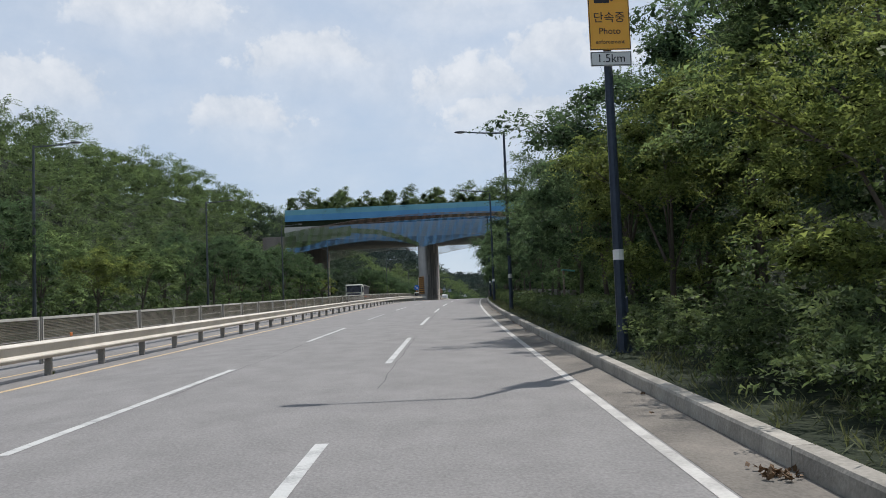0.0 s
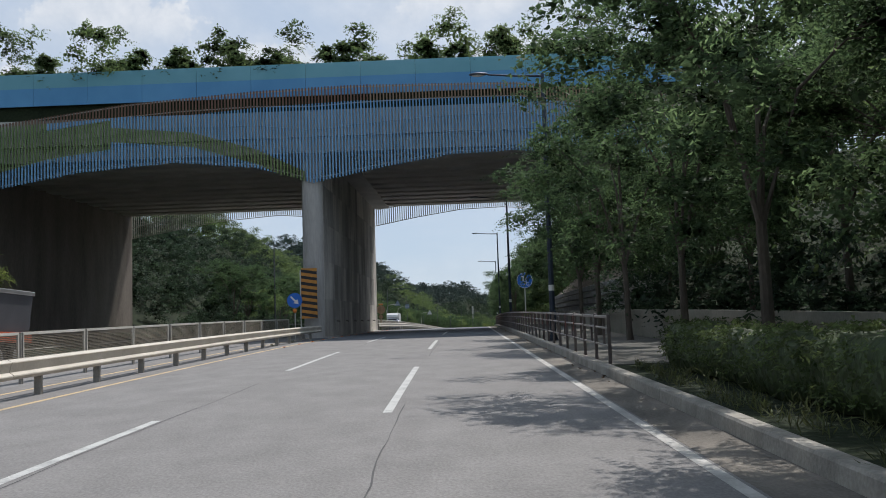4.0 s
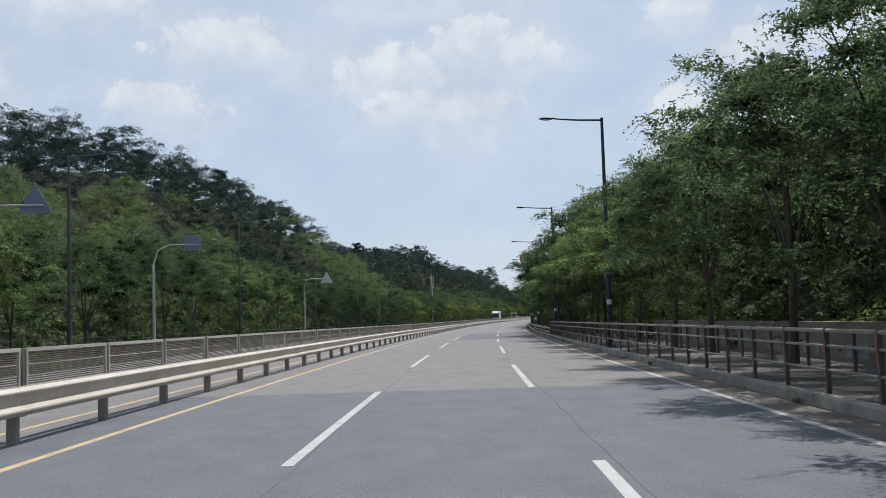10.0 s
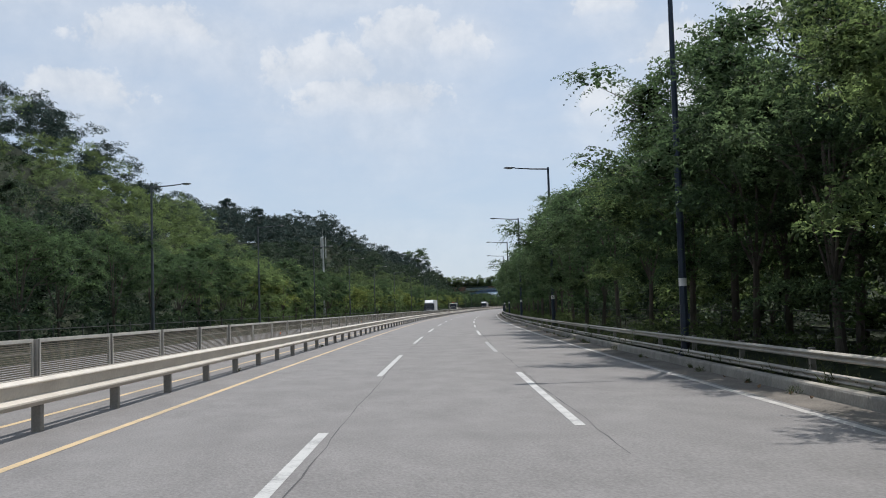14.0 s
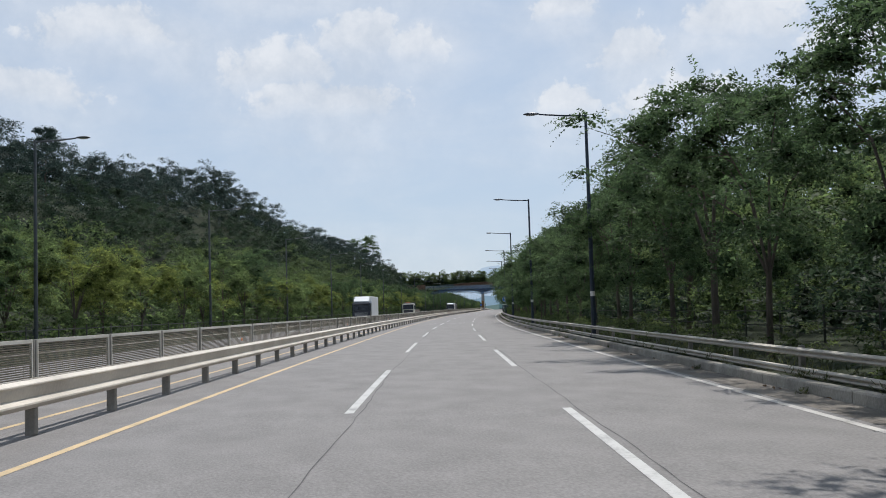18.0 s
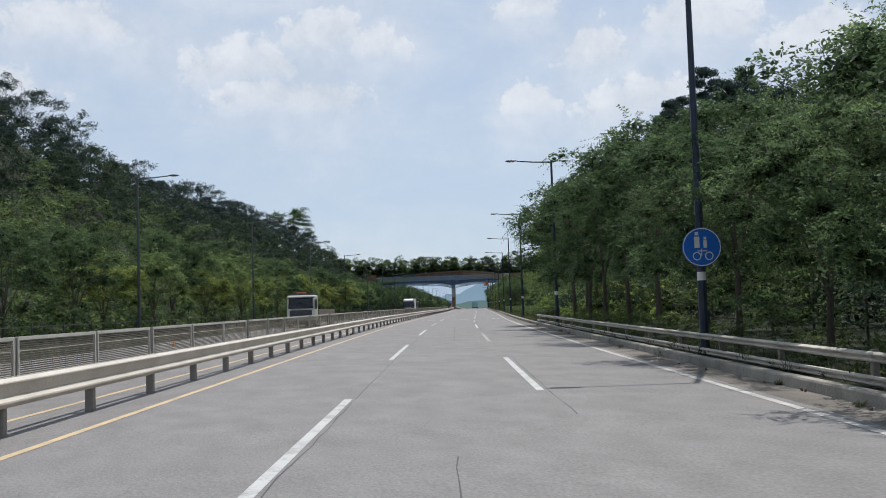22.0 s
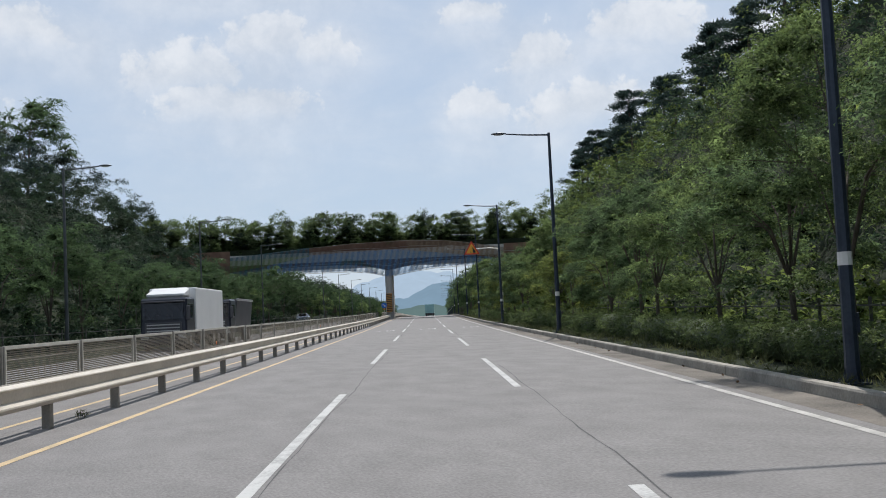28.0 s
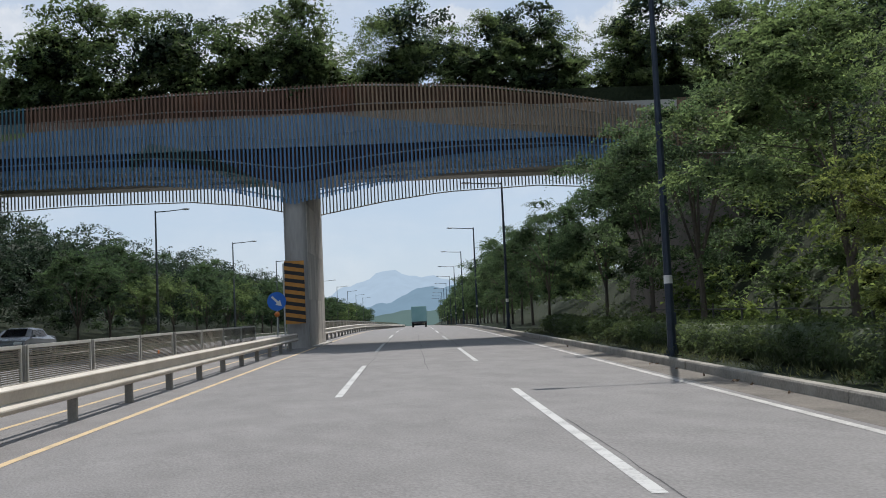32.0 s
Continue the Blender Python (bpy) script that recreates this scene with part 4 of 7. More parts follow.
            sl = new("slat", slat_mesh(bands, 0.042 if near else 0.036, 0.03))
            sl.parent = facade
            m = rpose(a, d, 0)
            m.translation -= o
            sl.matrix_basis = m
            d += 0.2
    return br


def pal_one(d, z0, z1):
    edge = z1 - lerp(d, [-26, -20, -12, -2, 8, 18], [0.0, 0.5, 1.1, 1.0, 0.9, 1.3])
    wave = lerp(d, [-26, -21, -17, -12, -8, -5], [11.2, 12.4, 12.9, 12.4, 11.2, 9.7])
    half = 0.45 if d > -17 else 0.9
    if d > -5:
        return [(z0, edge, BLUE_SLAT), (edge, z1, TAN_SLAT if d > -1 else BROWN_SLAT)]
    lo, hi = max(z0, wave - half), min(edge, wave + half)
    return [(z0, lo, BLUE_SLAT), (lo, hi, GREEN_SLAT), (hi, edge, BLUE_SLAT if d > -21 else GREEN_SLAT), (edge, z1, BROWN_SLAT)]


def pal_two(d, z0, z1):
    edge = min(z1, lerp(d, [-26, -12, -2.5, 7.8, 13, 18], [10.7, 11.2, 11.4, 10.1, 9.4, 8.6]))
    wave = lerp(d, [-26, -11, -8.5, -5.2], [0, 9.9, 9.4, 7.6])
    tone = TAN_SLAT if d > -1 else BROWN_SLAT
    if d < -17:
        fold = edge - lerp(d, [-30, -17], [1.9, 0.2])
        return [(z0, fold, DULL_BLUE_SLAT if d > -24 else DEEP_SLAT), (fold, edge, GREEN_SLAT), (edge, z1, DEEP_SLAT)]
    if -12 < d < -4.8:
        lo, hi = max(z0, wave - 0.35), max(z0, wave + 0.35)
        return [(z0, lo, DULL_BLUE_SLAT), (lo, hi, DEEP_SLAT), (hi, edge, DULL_BLUE_SLAT), (edge, z1, tone)]
    return [(z0, edge, DULL_BLUE_SLAT), (edge, z1, tone)]


eco_bridge(BR1, BR1_END, -4.05, 1.25, 11.4, -29, 19,
           lambda d: lerp(d, [-29, -25, -19, -13, -8, -4.6, 0, 4, 8, 12, 16, 19], [9.0, 9.6, 10.6, 11.0, 10.5, 9.45, 10.3, 10.9, 11.0, 10.6, 9.8, 9.2]),
           lambda d: lerp(d, [-29, -24, -16, -8, -2, 8, 19], [13.0, 13.8, 14.8, 15.3, 15.45, 15.25, 13.9]), pal_one,
           "planted concrete bridge with blue and brown slatted facades", parapet=(15.05, 17.1))
eco_bridge(BR2, BR2_END, -3.6, 1.1, 8.9, -30, 15,
           lambda d: lerp(d, [-30, -24, -18, -11, -7.5, -4.2, 0, 3.5, 9, 13, 16], [7.6, 8.0, 8.25, 8.2, 7.8, 7.0, 7.75, 8.2, 8.4, 8.15, 7.9]),
           lambda d: lerp(d, [-30, -18, -10, -0.7, 5, 8.7, 12.8, 16], [11.2, 12.2, 12.7, 12.9, 12.6, 12.1, 11.3, 10.7]), pal_two,
           "planted concrete bridge with a slatted blue and brown facade", abut_r=14.0, abut_l=-28.0)

# ---- crib wall and block revetment under the first bridge ----
CRIB = mat("crib_block_concrete", (0.17, 0.17, 0.165), (0.36, 0.35, 0.33), 1.5, 0.9, bump=0.4, fine=12, own=0.2)
REVET = mat("revetment_block", (0.2, 0.155, 0.12), (0.36, 0.29, 0.235), 1.2, 0.9, bump=0.4, fine=12, island=0.15)
crib = tagged(new("retaining_wall"), "grey crib-block retaining wall behind the low wall", "wall", kind="structure")
crib.matrix_basis = flat_base(176, 13)
bm_ = bmesh.new()
box(bm_, -0.24, 0.24, -0.34, 0.34, 0, 0.4)
for v in bm_.verts:
    if v.co.x < 0:
        v.co.y *= 0.72
        v.co.z = 0.2 + (v.co.z - 0.2) * 0.72
CRIB_ME = bm_mesh(bm_, CRIB, name="crib_block")
for row in range(4):
    for k in range(68):
        along("crib_block", CRIB_ME, crib, 176.4 + k * 0.72, 13.0 + row * 0.04, 1.1 + row * 0.44)
tagged(swept("retaining_wall_core", [(13.1, 0.0), (13.1, 2.85), (13.6, 2.85), (13.6, 0.0)], 176, 225, CONCRETE, step=6), "concrete footing of the crib-block wall", "wall", kind="structure")
v_, f_ = [], []
for k in range(108):
    for j in range(9):
        s_a, t_ = 176.2 + k * 0.45 + (0.22 if j % 2 else 0), j * 0.36
        o_ = len(v_)
        for lift in (0.0, 0.06):
            for ds_, dt in ((0.02, 0.02), (0.42, 0.02), (0.42, 0.33), (0.02, 0.33)):
                tt = t_ + dt
                q_ = rp(s_a + ds_, 13.25 + tt * 0.9 - lift * 0.5, 2.8 + tt * 0.74 + lift)
                v_.append(tuple(q_))
        f_ += [(o_ + 4, o_ + 5, o_ + 6, o_ + 7), (o_, o_ + 1, o_ + 5, o_ + 4), (o_ + 1, o_ + 2, o_ + 6, o_ + 5), (o_ + 2, o_ + 3, o_ + 7, o_ + 6), (o_ + 3, o_, o_ + 4, o_ + 7)]
rev = tagged(new("revetment", mesh_of(v_, f_, REVET, "revetment")), "sloping paving of interlocking tan blocks below the abutment", "revetment", kind="stuff")
tagged(swept("revetment_bed", [(13.2, 2.7), (16.3, 5.22), (16.3, 2.0), (13.2, 2.0)], 176, 225, CONCRETE, step=6), "mortar bed of the sloping block paving", "revetment", kind="structure")
PIPE = mat("grey_drain_pipe", (0.25, 0.25, 0.24), (0.4, 0.4, 0.38), 2, 0.6, bump=0.1)
dp = thing("drain_pipe", flat_base(213.0, 16.0, 5.2), "grey drain pipes with couplings on the bridge abutment", "pipe")
for pts_ in ([(213.0, 15.98, 5.2), (213.0, 15.98, 10.3)], [(213.0, 15.98, 8.1), (206.0, 15.98, 9.3), (196.0, 15.98, 9.9)], [(213.0, 15.98, 10.2), (207.0, 15.98, 10.28)]):
    b = bmesh.new()
    tube(b, [rp(*q_) - dp.matrix_basis.translation for q_ in pts_], [0.09] * len(pts_), 8)
    part("pipe", b, PIPE, dp)
for h in (5.8, 7.0, 8.1, 9.2):
    b = bmesh.new()
    tube(b, [rp(213.0, 15.98, h) - dp.matrix_basis.translation, rp(213.0, 15.98, h + 0.14) - dp.matrix_basis.translation], [0.115, 0.115], 8)
    part("coupling", b, PIPE, dp)

# ---- vegetation ----
G = np.random.default_rng(11)


def unit(a):
    return a / (np.linalg.norm(a, axis=1)[:, None] + 1e-9)


def leaf_cards(centres, radii, per, length, width, flat=0.7, shell=0.55, droop=0.35, g=G):
    """Single kite-shaped blades over the shells of many flattened balls: vertices and faces."""
    centres, radii = np.asarray(centres, float), np.asarray(radii, float)
    n = len(centres) * per
    c, r = np.repeat(centres, per, 0), np.repeat(radii, per)
    u = unit(g.normal(size=(n, 3)))
    u[:, 2] = np.where(u[:, 2] < -0.35, -u[:, 2], u[:, 2])
    rad = r * (shell + (1.08 - shell) * g.random(n) ** 0.6)
    p = c + u * rad[:, None] * [1, 1, flat]
    out = u * [1, 1, 0.35] + g.normal(size=(n, 3)) * 0.55
    out[:, 2] -= droop
    out = unit(out)
    side = unit(np.cross(u * 0.6 + [0, 0, 0.75] + g.normal(size=(n, 3)) * 0.45, out))
    nrm = np.cross(out, side)
    sc = (0.65 + 0.7 * g.random(n))[:, None]
    a = p - out * length * 0.5 * sc
    b = p + side * width * 0.5 * sc + nrm * width * 0.15 * sc
    d = p + out * length * 0.5 * sc
    e = p - side * width * 0.5 * sc + nrm * width * 0.15 * sc
    return np.stack([a, b, d, e], 1).reshape(-1, 3), np.arange(n * 4).reshape(-1, 4)


def sprays(centres, radii, per, twig, leaf, pairs=5, flat=0.7, shell=0.35, lift=0.25, sag=0.5, g=G):
    """Arching twigs with two ranks of small leaves, growing outward from many balls: vertices and triangles."""
    centres, radii = np.asarray(centres, float), np.asarray(radii, float)
    n = len(centres) * per
    c, r = np.repeat(centres, per, 0), np.repeat(radii, per)
    u = unit(g.normal(size=(n, 3)))
    u[:, 2] = np.where(u[:, 2] < -0.45, -u[:, 2], u[:, 2])
    p = c + u * (r * (shell + (1.0 - shell) * g.random(n) ** 0.7))[:, None] * [1, 1, flat]
    out = u * [1, 1, 0.5] + g.normal(size=(n, 3)) * 0.4
    out[:, 2] += lift
    out = unit(out)
    side = unit(np.cross(np.tile([0.0, 0.0, 1.0], (n, 1)) + g.normal(size=(n, 3)) * 0.35, out))
    size = (0.7 + 0.6 * g.random(n))
    tris = []
    for k in range(pairs * 2):
        f = (k // 2 + 0.6) / pairs
        sgn = 1.0 if k % 2 else -1.0
        root = p + out * (twig * size * f)[:, None]
        root[:, 2] -= sag * twig * size * f * f
        dr = out * 0.55 + side * sgn + g.normal(size=(n, 3)) * 0.3
        dr[:, 2] -= 0.25 + 0.5 * sag * f
        dr = unit(dr)
        ll = (leaf * size * (1.1 - 0.45 * f) * (0.75 + 0.5 * g.random(n)))[:, None]
        wide = unit(np.cross(dr, np.cross(out, side) + g.normal(size=(n, 3)) * 0.5))
        tip = root + dr * ll
        mid = root + dr * ll * 0.45
        tris.append(np.stack([root - wide * ll * 0.12, mid + wide * ll * 0.42 * sgn, tip], 1))
    v = np.concatenate(tris).reshape(-1, 3)
    return v, np.arange(len(v)).reshape(-1, 3)


def fuse(*pieces):
    v, f, o = [], [], 0
    for a, b in pieces:
        v.append(a)
        f.append(b + o)
        o += len(a)
    return np.concatenate(v), np.concatenate(f)


def inner_cards(centres, radii, per, size, flat=0.7, g=G):
    """Ragged leafy boughs filling the inside of each clump: vertices and triangles."""
    v, f = leaf_cards(centres, radii, per, size, size * 0.8, flat, 0.1, 0.2, g=g)
    return v, np.concatenate([f[:, :3], f[:, [0, 2, 3]]])


def tree_kind(name, material, height, spread, stem, seed, leaves, leaf, label, group, blobs=64, twig=0.6):
    """A trunk with upswept limbs and a vase-shaped crown of layered leafy twigs."""
    rnd, g = random.Random(seed), np.random.default_rng(seed)
    t = thing(name, Matrix.Identity(4), label, "tree", group)
    b = bmesh.new()
    lean = Vector((rnd.uniform(-0.15, 0.15), rnd.uniform(-0.15, 0.15), 0))
    fork = Vector((0, 0, stem)) + lean
    r0 = 0.04 + height * 0.009
    tube(b, [(0, 0, -0.1), (lean.x * 0.3, lean.y * 0.3, 0.25), (lean.x * 0.6, lean.y * 0.6, stem * 0.6), fork], [r0 * 1.35, r0 * 1.05, r0 * 0.9, r0 * 0.8], 8)
    cs, rs, tops = [], [], []
    limbs = rnd.randint(5, 7)
    for k in range(limbs):
        a = 2 * math.pi * (k + rnd.uniform(-0.3, 0.3)) / limbs
        reach = spread * rnd.uniform(0.5, 0.85) if k else spread * 0.15
        rise = (height - stem) * rnd.uniform(0.5, 0.85) if k else (height - stem) * 0.9
        end = fork + Vector((math.cos(a) * reach, math.sin(a) * reach, rise))
        mid = fork.lerp(end, 0.5) + Vector((-math.cos(a) * reach * 0.16, -math.sin(a) * reach * 0.16, rise * 0.1))
        tube(b, [fork - Vector((0, 0, 0.15)), mid, end], [r0 * 0.55, r0 * 0.32, r0 * 0.1], 6)
        for q in range(4):
            f = rnd.uniform(0.4, 0.95)
            st = mid.lerp(end, (f - 0.4) / 0.6)
            tip = st + Vector((math.cos(a + rnd.uniform(-1.2, 1.2)), math.sin(a + rnd.uniform(-1.2, 1.2)), rnd.uniform(-0.15, 0.5))) * spread * rnd.uniform(0.25, 0.5)
            tube(b, [st, tip], [r0 * 0.18, r0 * 0.05], 5)
            cs.append(tip)
            rs.append(rnd.uniform(0.13, 0.21) * spread)
        cs.append(end)
        rs.append(rnd.uniform(0.14, 0.2) * spread)
        tops.append(end)
    while len(cs) < blobs:
        a, z = rnd.uniform(0, 2 * math.pi), rnd.random() ** 0.8
        wide = spread * math.sin(math.pi * (0.16 + 0.8 * z)) ** 0.7 * rnd.uniform(0.62, 1.0)
        q = Vector((math.cos(a) * wide, math.sin(a) * wide, stem * 0.85 + z * (height - stem * 0.85) * 0.93 - 0.1 * wide)) + lean
        cs.append(q)
        rs.append(rnd.uniform(0.11, 0.19) * spread)
        if z > 0.6:
            tops.append(q)
    part("trunk", b, BARK, t)
    per = max(3, leaves // len(cs) // 12)
    outer = sprays(cs, rs, per, twig, leaf, 6, 0.55, 0.45, 0.15, 0.55, g=g)
    shoots = sprays(tops, [0.3] * len(tops), 3, 1.5, leaf * 1.15, 9, 0.8, 0.3, 0.9, 0.45, g=g)
    part("crown", mesh_of(*fuse(outer, shoots), material, "crown"), material, t)
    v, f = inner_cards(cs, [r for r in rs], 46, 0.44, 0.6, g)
    part("inner_leaves", mesh_of(v, f, SHELLS[material.name], "inner_leaves"), None, t, "dense inner leaves with crown shade in their colour")
    return t


def pine_kind(height, seed, label):
    """A pine: a bare lower stem, tiers of limbs with flat pads of needles."""
    rnd, g = random.Random(seed), np.random.default_rng(seed)
    t = thing("pine_tree", Matrix.Identity(4), label, "tree", "pines on the slopes")
    b = bmesh.new()
    bend = [Vector((rnd.uniform(-0.35, 0.35), rnd.uniform(-0.35, 0.35), height * f)) for f in (0.35, 0.7)]
    tube(b, [(0, 0, -0.6), (0, 0, 0.2), bend[0], bend[1], (bend[1].x * 1.3, bend[1].y * 1.3, height * 0.97)], [0.2, 0.17, 0.13, 0.08, 0.02], 7)
    cs, rs = [], []
    for k in range(17):
        z = height * (0.34 + 0.6 * k / 16 + rnd.uniform(-0.03, 0.03))
        a = k * 2.4 + rnd.uniform(-0.4, 0.4)
        reach = (0.2 + 0.2 * rnd.random()) * height * (1.0 - 0.62 * k / 16)
        st = bend[0].lerp(bend[1], min(1, max(0, (z / height - 0.35) / 0.35)))
        st = Vector((st.x, st.y, z))
        tip = st + Vector((math.cos(a) * reach, math.sin(a) * reach, reach * rnd.uniform(0.0, 0.35)))
        tube(b, [st, st.lerp(tip, 0.6) - Vector((0, 0, 0.1)), tip], [0.05, 0.03, 0.012], 5)
        for f in (0.55, 0.8, 1.0):
            cs.append(st.lerp(tip, f) + Vector((rnd.uniform(-0.2, 0.2), rnd.uniform(-0.2, 0.2), 0.1)))
            rs.append(0.5 + 0.36 * rnd.random())
    cs.append(Vector((bend[1].x, bend[1].y, height)))
    rs.append(0.4)
    part("trunk", b, BARK, t)
    v, f = leaf_cards(cs, [r * 1.15 for r in rs], 190, 0.34, 0.075, 0.75, 0.05, -0.3, g=g)
    part("crown", mesh_of(v, f, PINE_LEAF, "crown"), PINE_LEAF, t)
    return t


def plant(kind, spots):
    """Copies of a tree at (s, d, h, scale)."""
    for i, (s, d, h, sc) in enumerate(spots):
        turn, squeeze = R.uniform(0, 360), R.uniform(0.92, 1.1)
        m = rpose(s, d, h, turn)
        if i == 0:
            kind.matrix_basis = m @ Matrix.Diagonal((sc * squeeze, sc * squeeze, sc, 1))
        else:
            o = copy_thing(kind, m)
            o.scale = (sc * squeeze, sc * squeeze, sc)


ROW = "trees along the walkway"
LEFT_ROW = "trees beside the opposite carriageway"
ROAD_D = mat("deep_green_leaves", (0.0338, 0.0575, 0.0300), (0.0800, 0.1275, 0.0600), 0.8, 0.85, bump=0, island=0.36, own=0.1, trans=0.38, spec=0.1)
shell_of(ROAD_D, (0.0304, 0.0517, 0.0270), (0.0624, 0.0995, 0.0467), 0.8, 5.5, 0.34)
kinds = [tree_kind("zelkova_tree", LEAF_D, 8.4, 3.6, 2.6, 21, 27000, 0.12, "dark green leafy street tree with upswept limbs", ROW),
         tree_kind("zelkova_tree", LEAF, 9.2, 3.9, 2.4, 22, 27000, 0.12, "broad green street tree with layered sprays of leaves", ROW),
         tree_kind("zelkova_tree", LEAF_D, 7.6, 3.4, 1.9, 23, 27000, 0.12, "dense dark green street tree forking low", ROW),
         tree_kind("zelkova_tree", LEAF, 10.4, 3.8, 2.6, 24, 27000, 0.12, "tall leafy green tree behind the verge", ROW),
         tree_kind("zelkova_tree", LEAF_Y, 7.2, 3.3, 1.8, 25, 27000, 0.12, "street tree with yellowing sprays of leaves", ROW),
         tree_kind("zelkova_tree", ROAD_D, 8.8, 3.9, 2.7, 26, 27000, 0.12, "deep green street tree with a dense shady crown", ROW)]
spots = [[] for _ in kinds]


def drop(i, s, d, sc, h=None):
    spots[i].append((s, d, float(ground_height(s, d)) if h is None else h, sc))


# verge row, stretch by stretch
drop(4, 17.5, 10.6, 0.78)
drop(4, 29.0, 9.9, 0.86)
drop(1, 24.0, 13.5, 1.0)
drop(5, 33.0, 13.4, 1.15)
drop(0, 41.0, 13.8, 1.15)
s = 35.0
while s < 168:
    if s < 96:
        drop(R.choice((0, 2, 5, 0)), s, 10.0 + R.uniform(-0.3, 0.3), R.uniform(0.85, 0.98) if s < 60 else R.uniform(0.62, 0.74))
        drop(5 if s > 55 else 0, s + 4 + R.uniform(-1, 1), 14.8 + R.uniform(-0.5, 1.0), R.uniform(1.15, 1.3) if s > 66 else R.uniform(0.9, 1.05))
        s += R.uniform(6.5, 8.5)
    else:
        drop(R.choice((0, 5, 5)), s, 9.7 + R.uniform(-0.3, 0.3), R.uniform(0.88, 1.0))
        drop(R.choice((0, 5)), s + 3, 14.4 + R.uniform(-0.5, 1.0), R.uniform(0.9, 1.1))
        s += R.uniform(6.5, 8.5)
s = 228.0
while s < 376:
    drop(5 if s < 262 else R.choice((0, 5, 5, 5) if s < 318 else (0, 1, 2, 0)), s, 9.3 + R.uniform(-0.2, 0.2), R.uniform(0.66, 0.76) if s < 262 else R.uniform(0.8, 0.96))
    if s > 265 and R.random() < 0.6:
        drop(R.choice((0, 5)), s + 3, 13.8 + R.uniform(-1, 2), R.uniform(0.85, 1.1))
    s += R.uniform(5.8, 7.6)
for k, q in enumerate((256, 262, 269, 276, 283, 290)):
    drop((0, 5)[k % 2], q, 15.2, 1.42)
for q, d in ((421, 12.2), (427, 11.6), (433, 12.6), (440, 11.8), (447, 12.4)):
    drop(0, q, d, 0.95)
for q, d, sc in ((221.0, 17.6, 1.1), (227.0, 18.6, 1.25), (233.0, 16.6, 1.35), (240.0, 16.0, 1.3)):
    drop(0, q, d, sc)
s = 379.0
while s < 716:
    tall = min(abs(s - q) for q in (404, 434, 470, 545, 566, 637, 692, 700, 709)) < 4
    if 596 < s < 628:
        drop(R.choice((5, 2)), s, 9.4, R.uniform(0.74, 0.84))
        s += 6.5
        continue
    drop(R.choice((0, 2, 1, 0, 1) if s < 400 else (0, 2, 1, 5) if s < 450 else (5, 5, 0, 5, 2)), s, 9.3 + R.uniform(-0.2, 0.5), R.uniform(0.86, 0.95) if tall else R.uniform(0.72, 0.9) if s < 590 else R.uniform(0.64, 0.78))
    if R.random() < 0.45:
        drop(R.choice((3, 1, 0)), s + 2.5, 14.5 + R.uniform(-1.0, 2), R.uniform(0.75, 0.95))
    s += R.uniform(5.4, 7.2)
drop(5, 540.5, 9.0, 0.88)
drop(5, 645.5, 12.2, 1.05)
drop(5, 438.0, 10.6, 1.08)
drop(5, 446.0, 10.4, 1.08)
drop(0, 382.6, 8.45, 0.96)
drop(5, 364.0, 10.2, 1.08)
drop(0, 373.0, 10.6, 0.98)
drop(0, 392.0, 10.4, 0.95)
drop(5, 721.5, 9.8, 1.04)
drop(5, 730.0, 11.6, 0.95)
drop(0, 738.0, 13.4, 1.1, 0.8)
s = 832.0
while s < 965:
    drop(R.choice((0, 2, 1, 4)) if s < 945 else R.choice((1, 4, 1, 0)), s, 10.0 + R.uniform(-0.5, 0.9), R.uniform(0.62, 0.8) if s < 945 else R.uniform(0.55, 0.66))
    s += R.uniform(7, 9) if 930 < s < 966 else R.uniform(5.0, 7.0)
for k, q, d, sc in ((1, 968.1, 10.9, 0.86), (0, 978.8, 10.7, 0.98), (5, 986.2, 10.8, 0.88), (5, 991.0, 9.9, 0.75), (1, 915.0, 10.3, 0.58)):
    drop(k, q, d, sc)
s = 1014.0
while s < 1330:
    drop(R.choice((5, 2, 0)), s, 10.4, R.uniform(0.75, 0.95))
    s += R.uniform(7.5, 10.0)
for k, sp in zip(kinds, spots):
    plant(k, sp)

left_kinds = [tree_kind("roadside_tree", LEAF, 6.6, 3.1, 1.5, 31, 15000, 0.14, "rounded green roadside tree", LEFT_ROW, 48),
              tree_kind("roadside_tree", LEAF_Y, 6.0, 2.9, 1.4, 32, 15000, 0.14, "olive green roadside tree turning yellow", LEFT_ROW, 48),
              tree_kind("roadside_tree", ROAD_D, 7.4, 3.2, 1.6, 33, 15000, 0.14, "dark green roadside tree", LEFT_ROW, 48)]
lspots = [[] for _ in left_kinds]
s = 30.0
while s < 1340:
    if not (176 < s < 222 or 990 < s < 1010):
        # shaded stretches get mostly the darkest leaves, standing in for shade
        lspots[R.choice((2, 2, 2, 2, 2, 0) if 215 < s < 335 or 435 < s < 515 or s > 860 else (0, 1, 1, 2, 0) if 570 < s < 860 else (0, 1, 2, 2, 0, 2))].append((s, -20.6 + R.uniform(-0.8, 0.5), 0.16, R.uniform(0.8, 1.1)))
    s += R.uniform(6.2, 9.0)
lspots[2].append((974.0, -54.0, float(ground_height(974.0, -54.0)), 1.9))
for k, sp in zip(left_kinds, lspots):
    plant(k, sp)


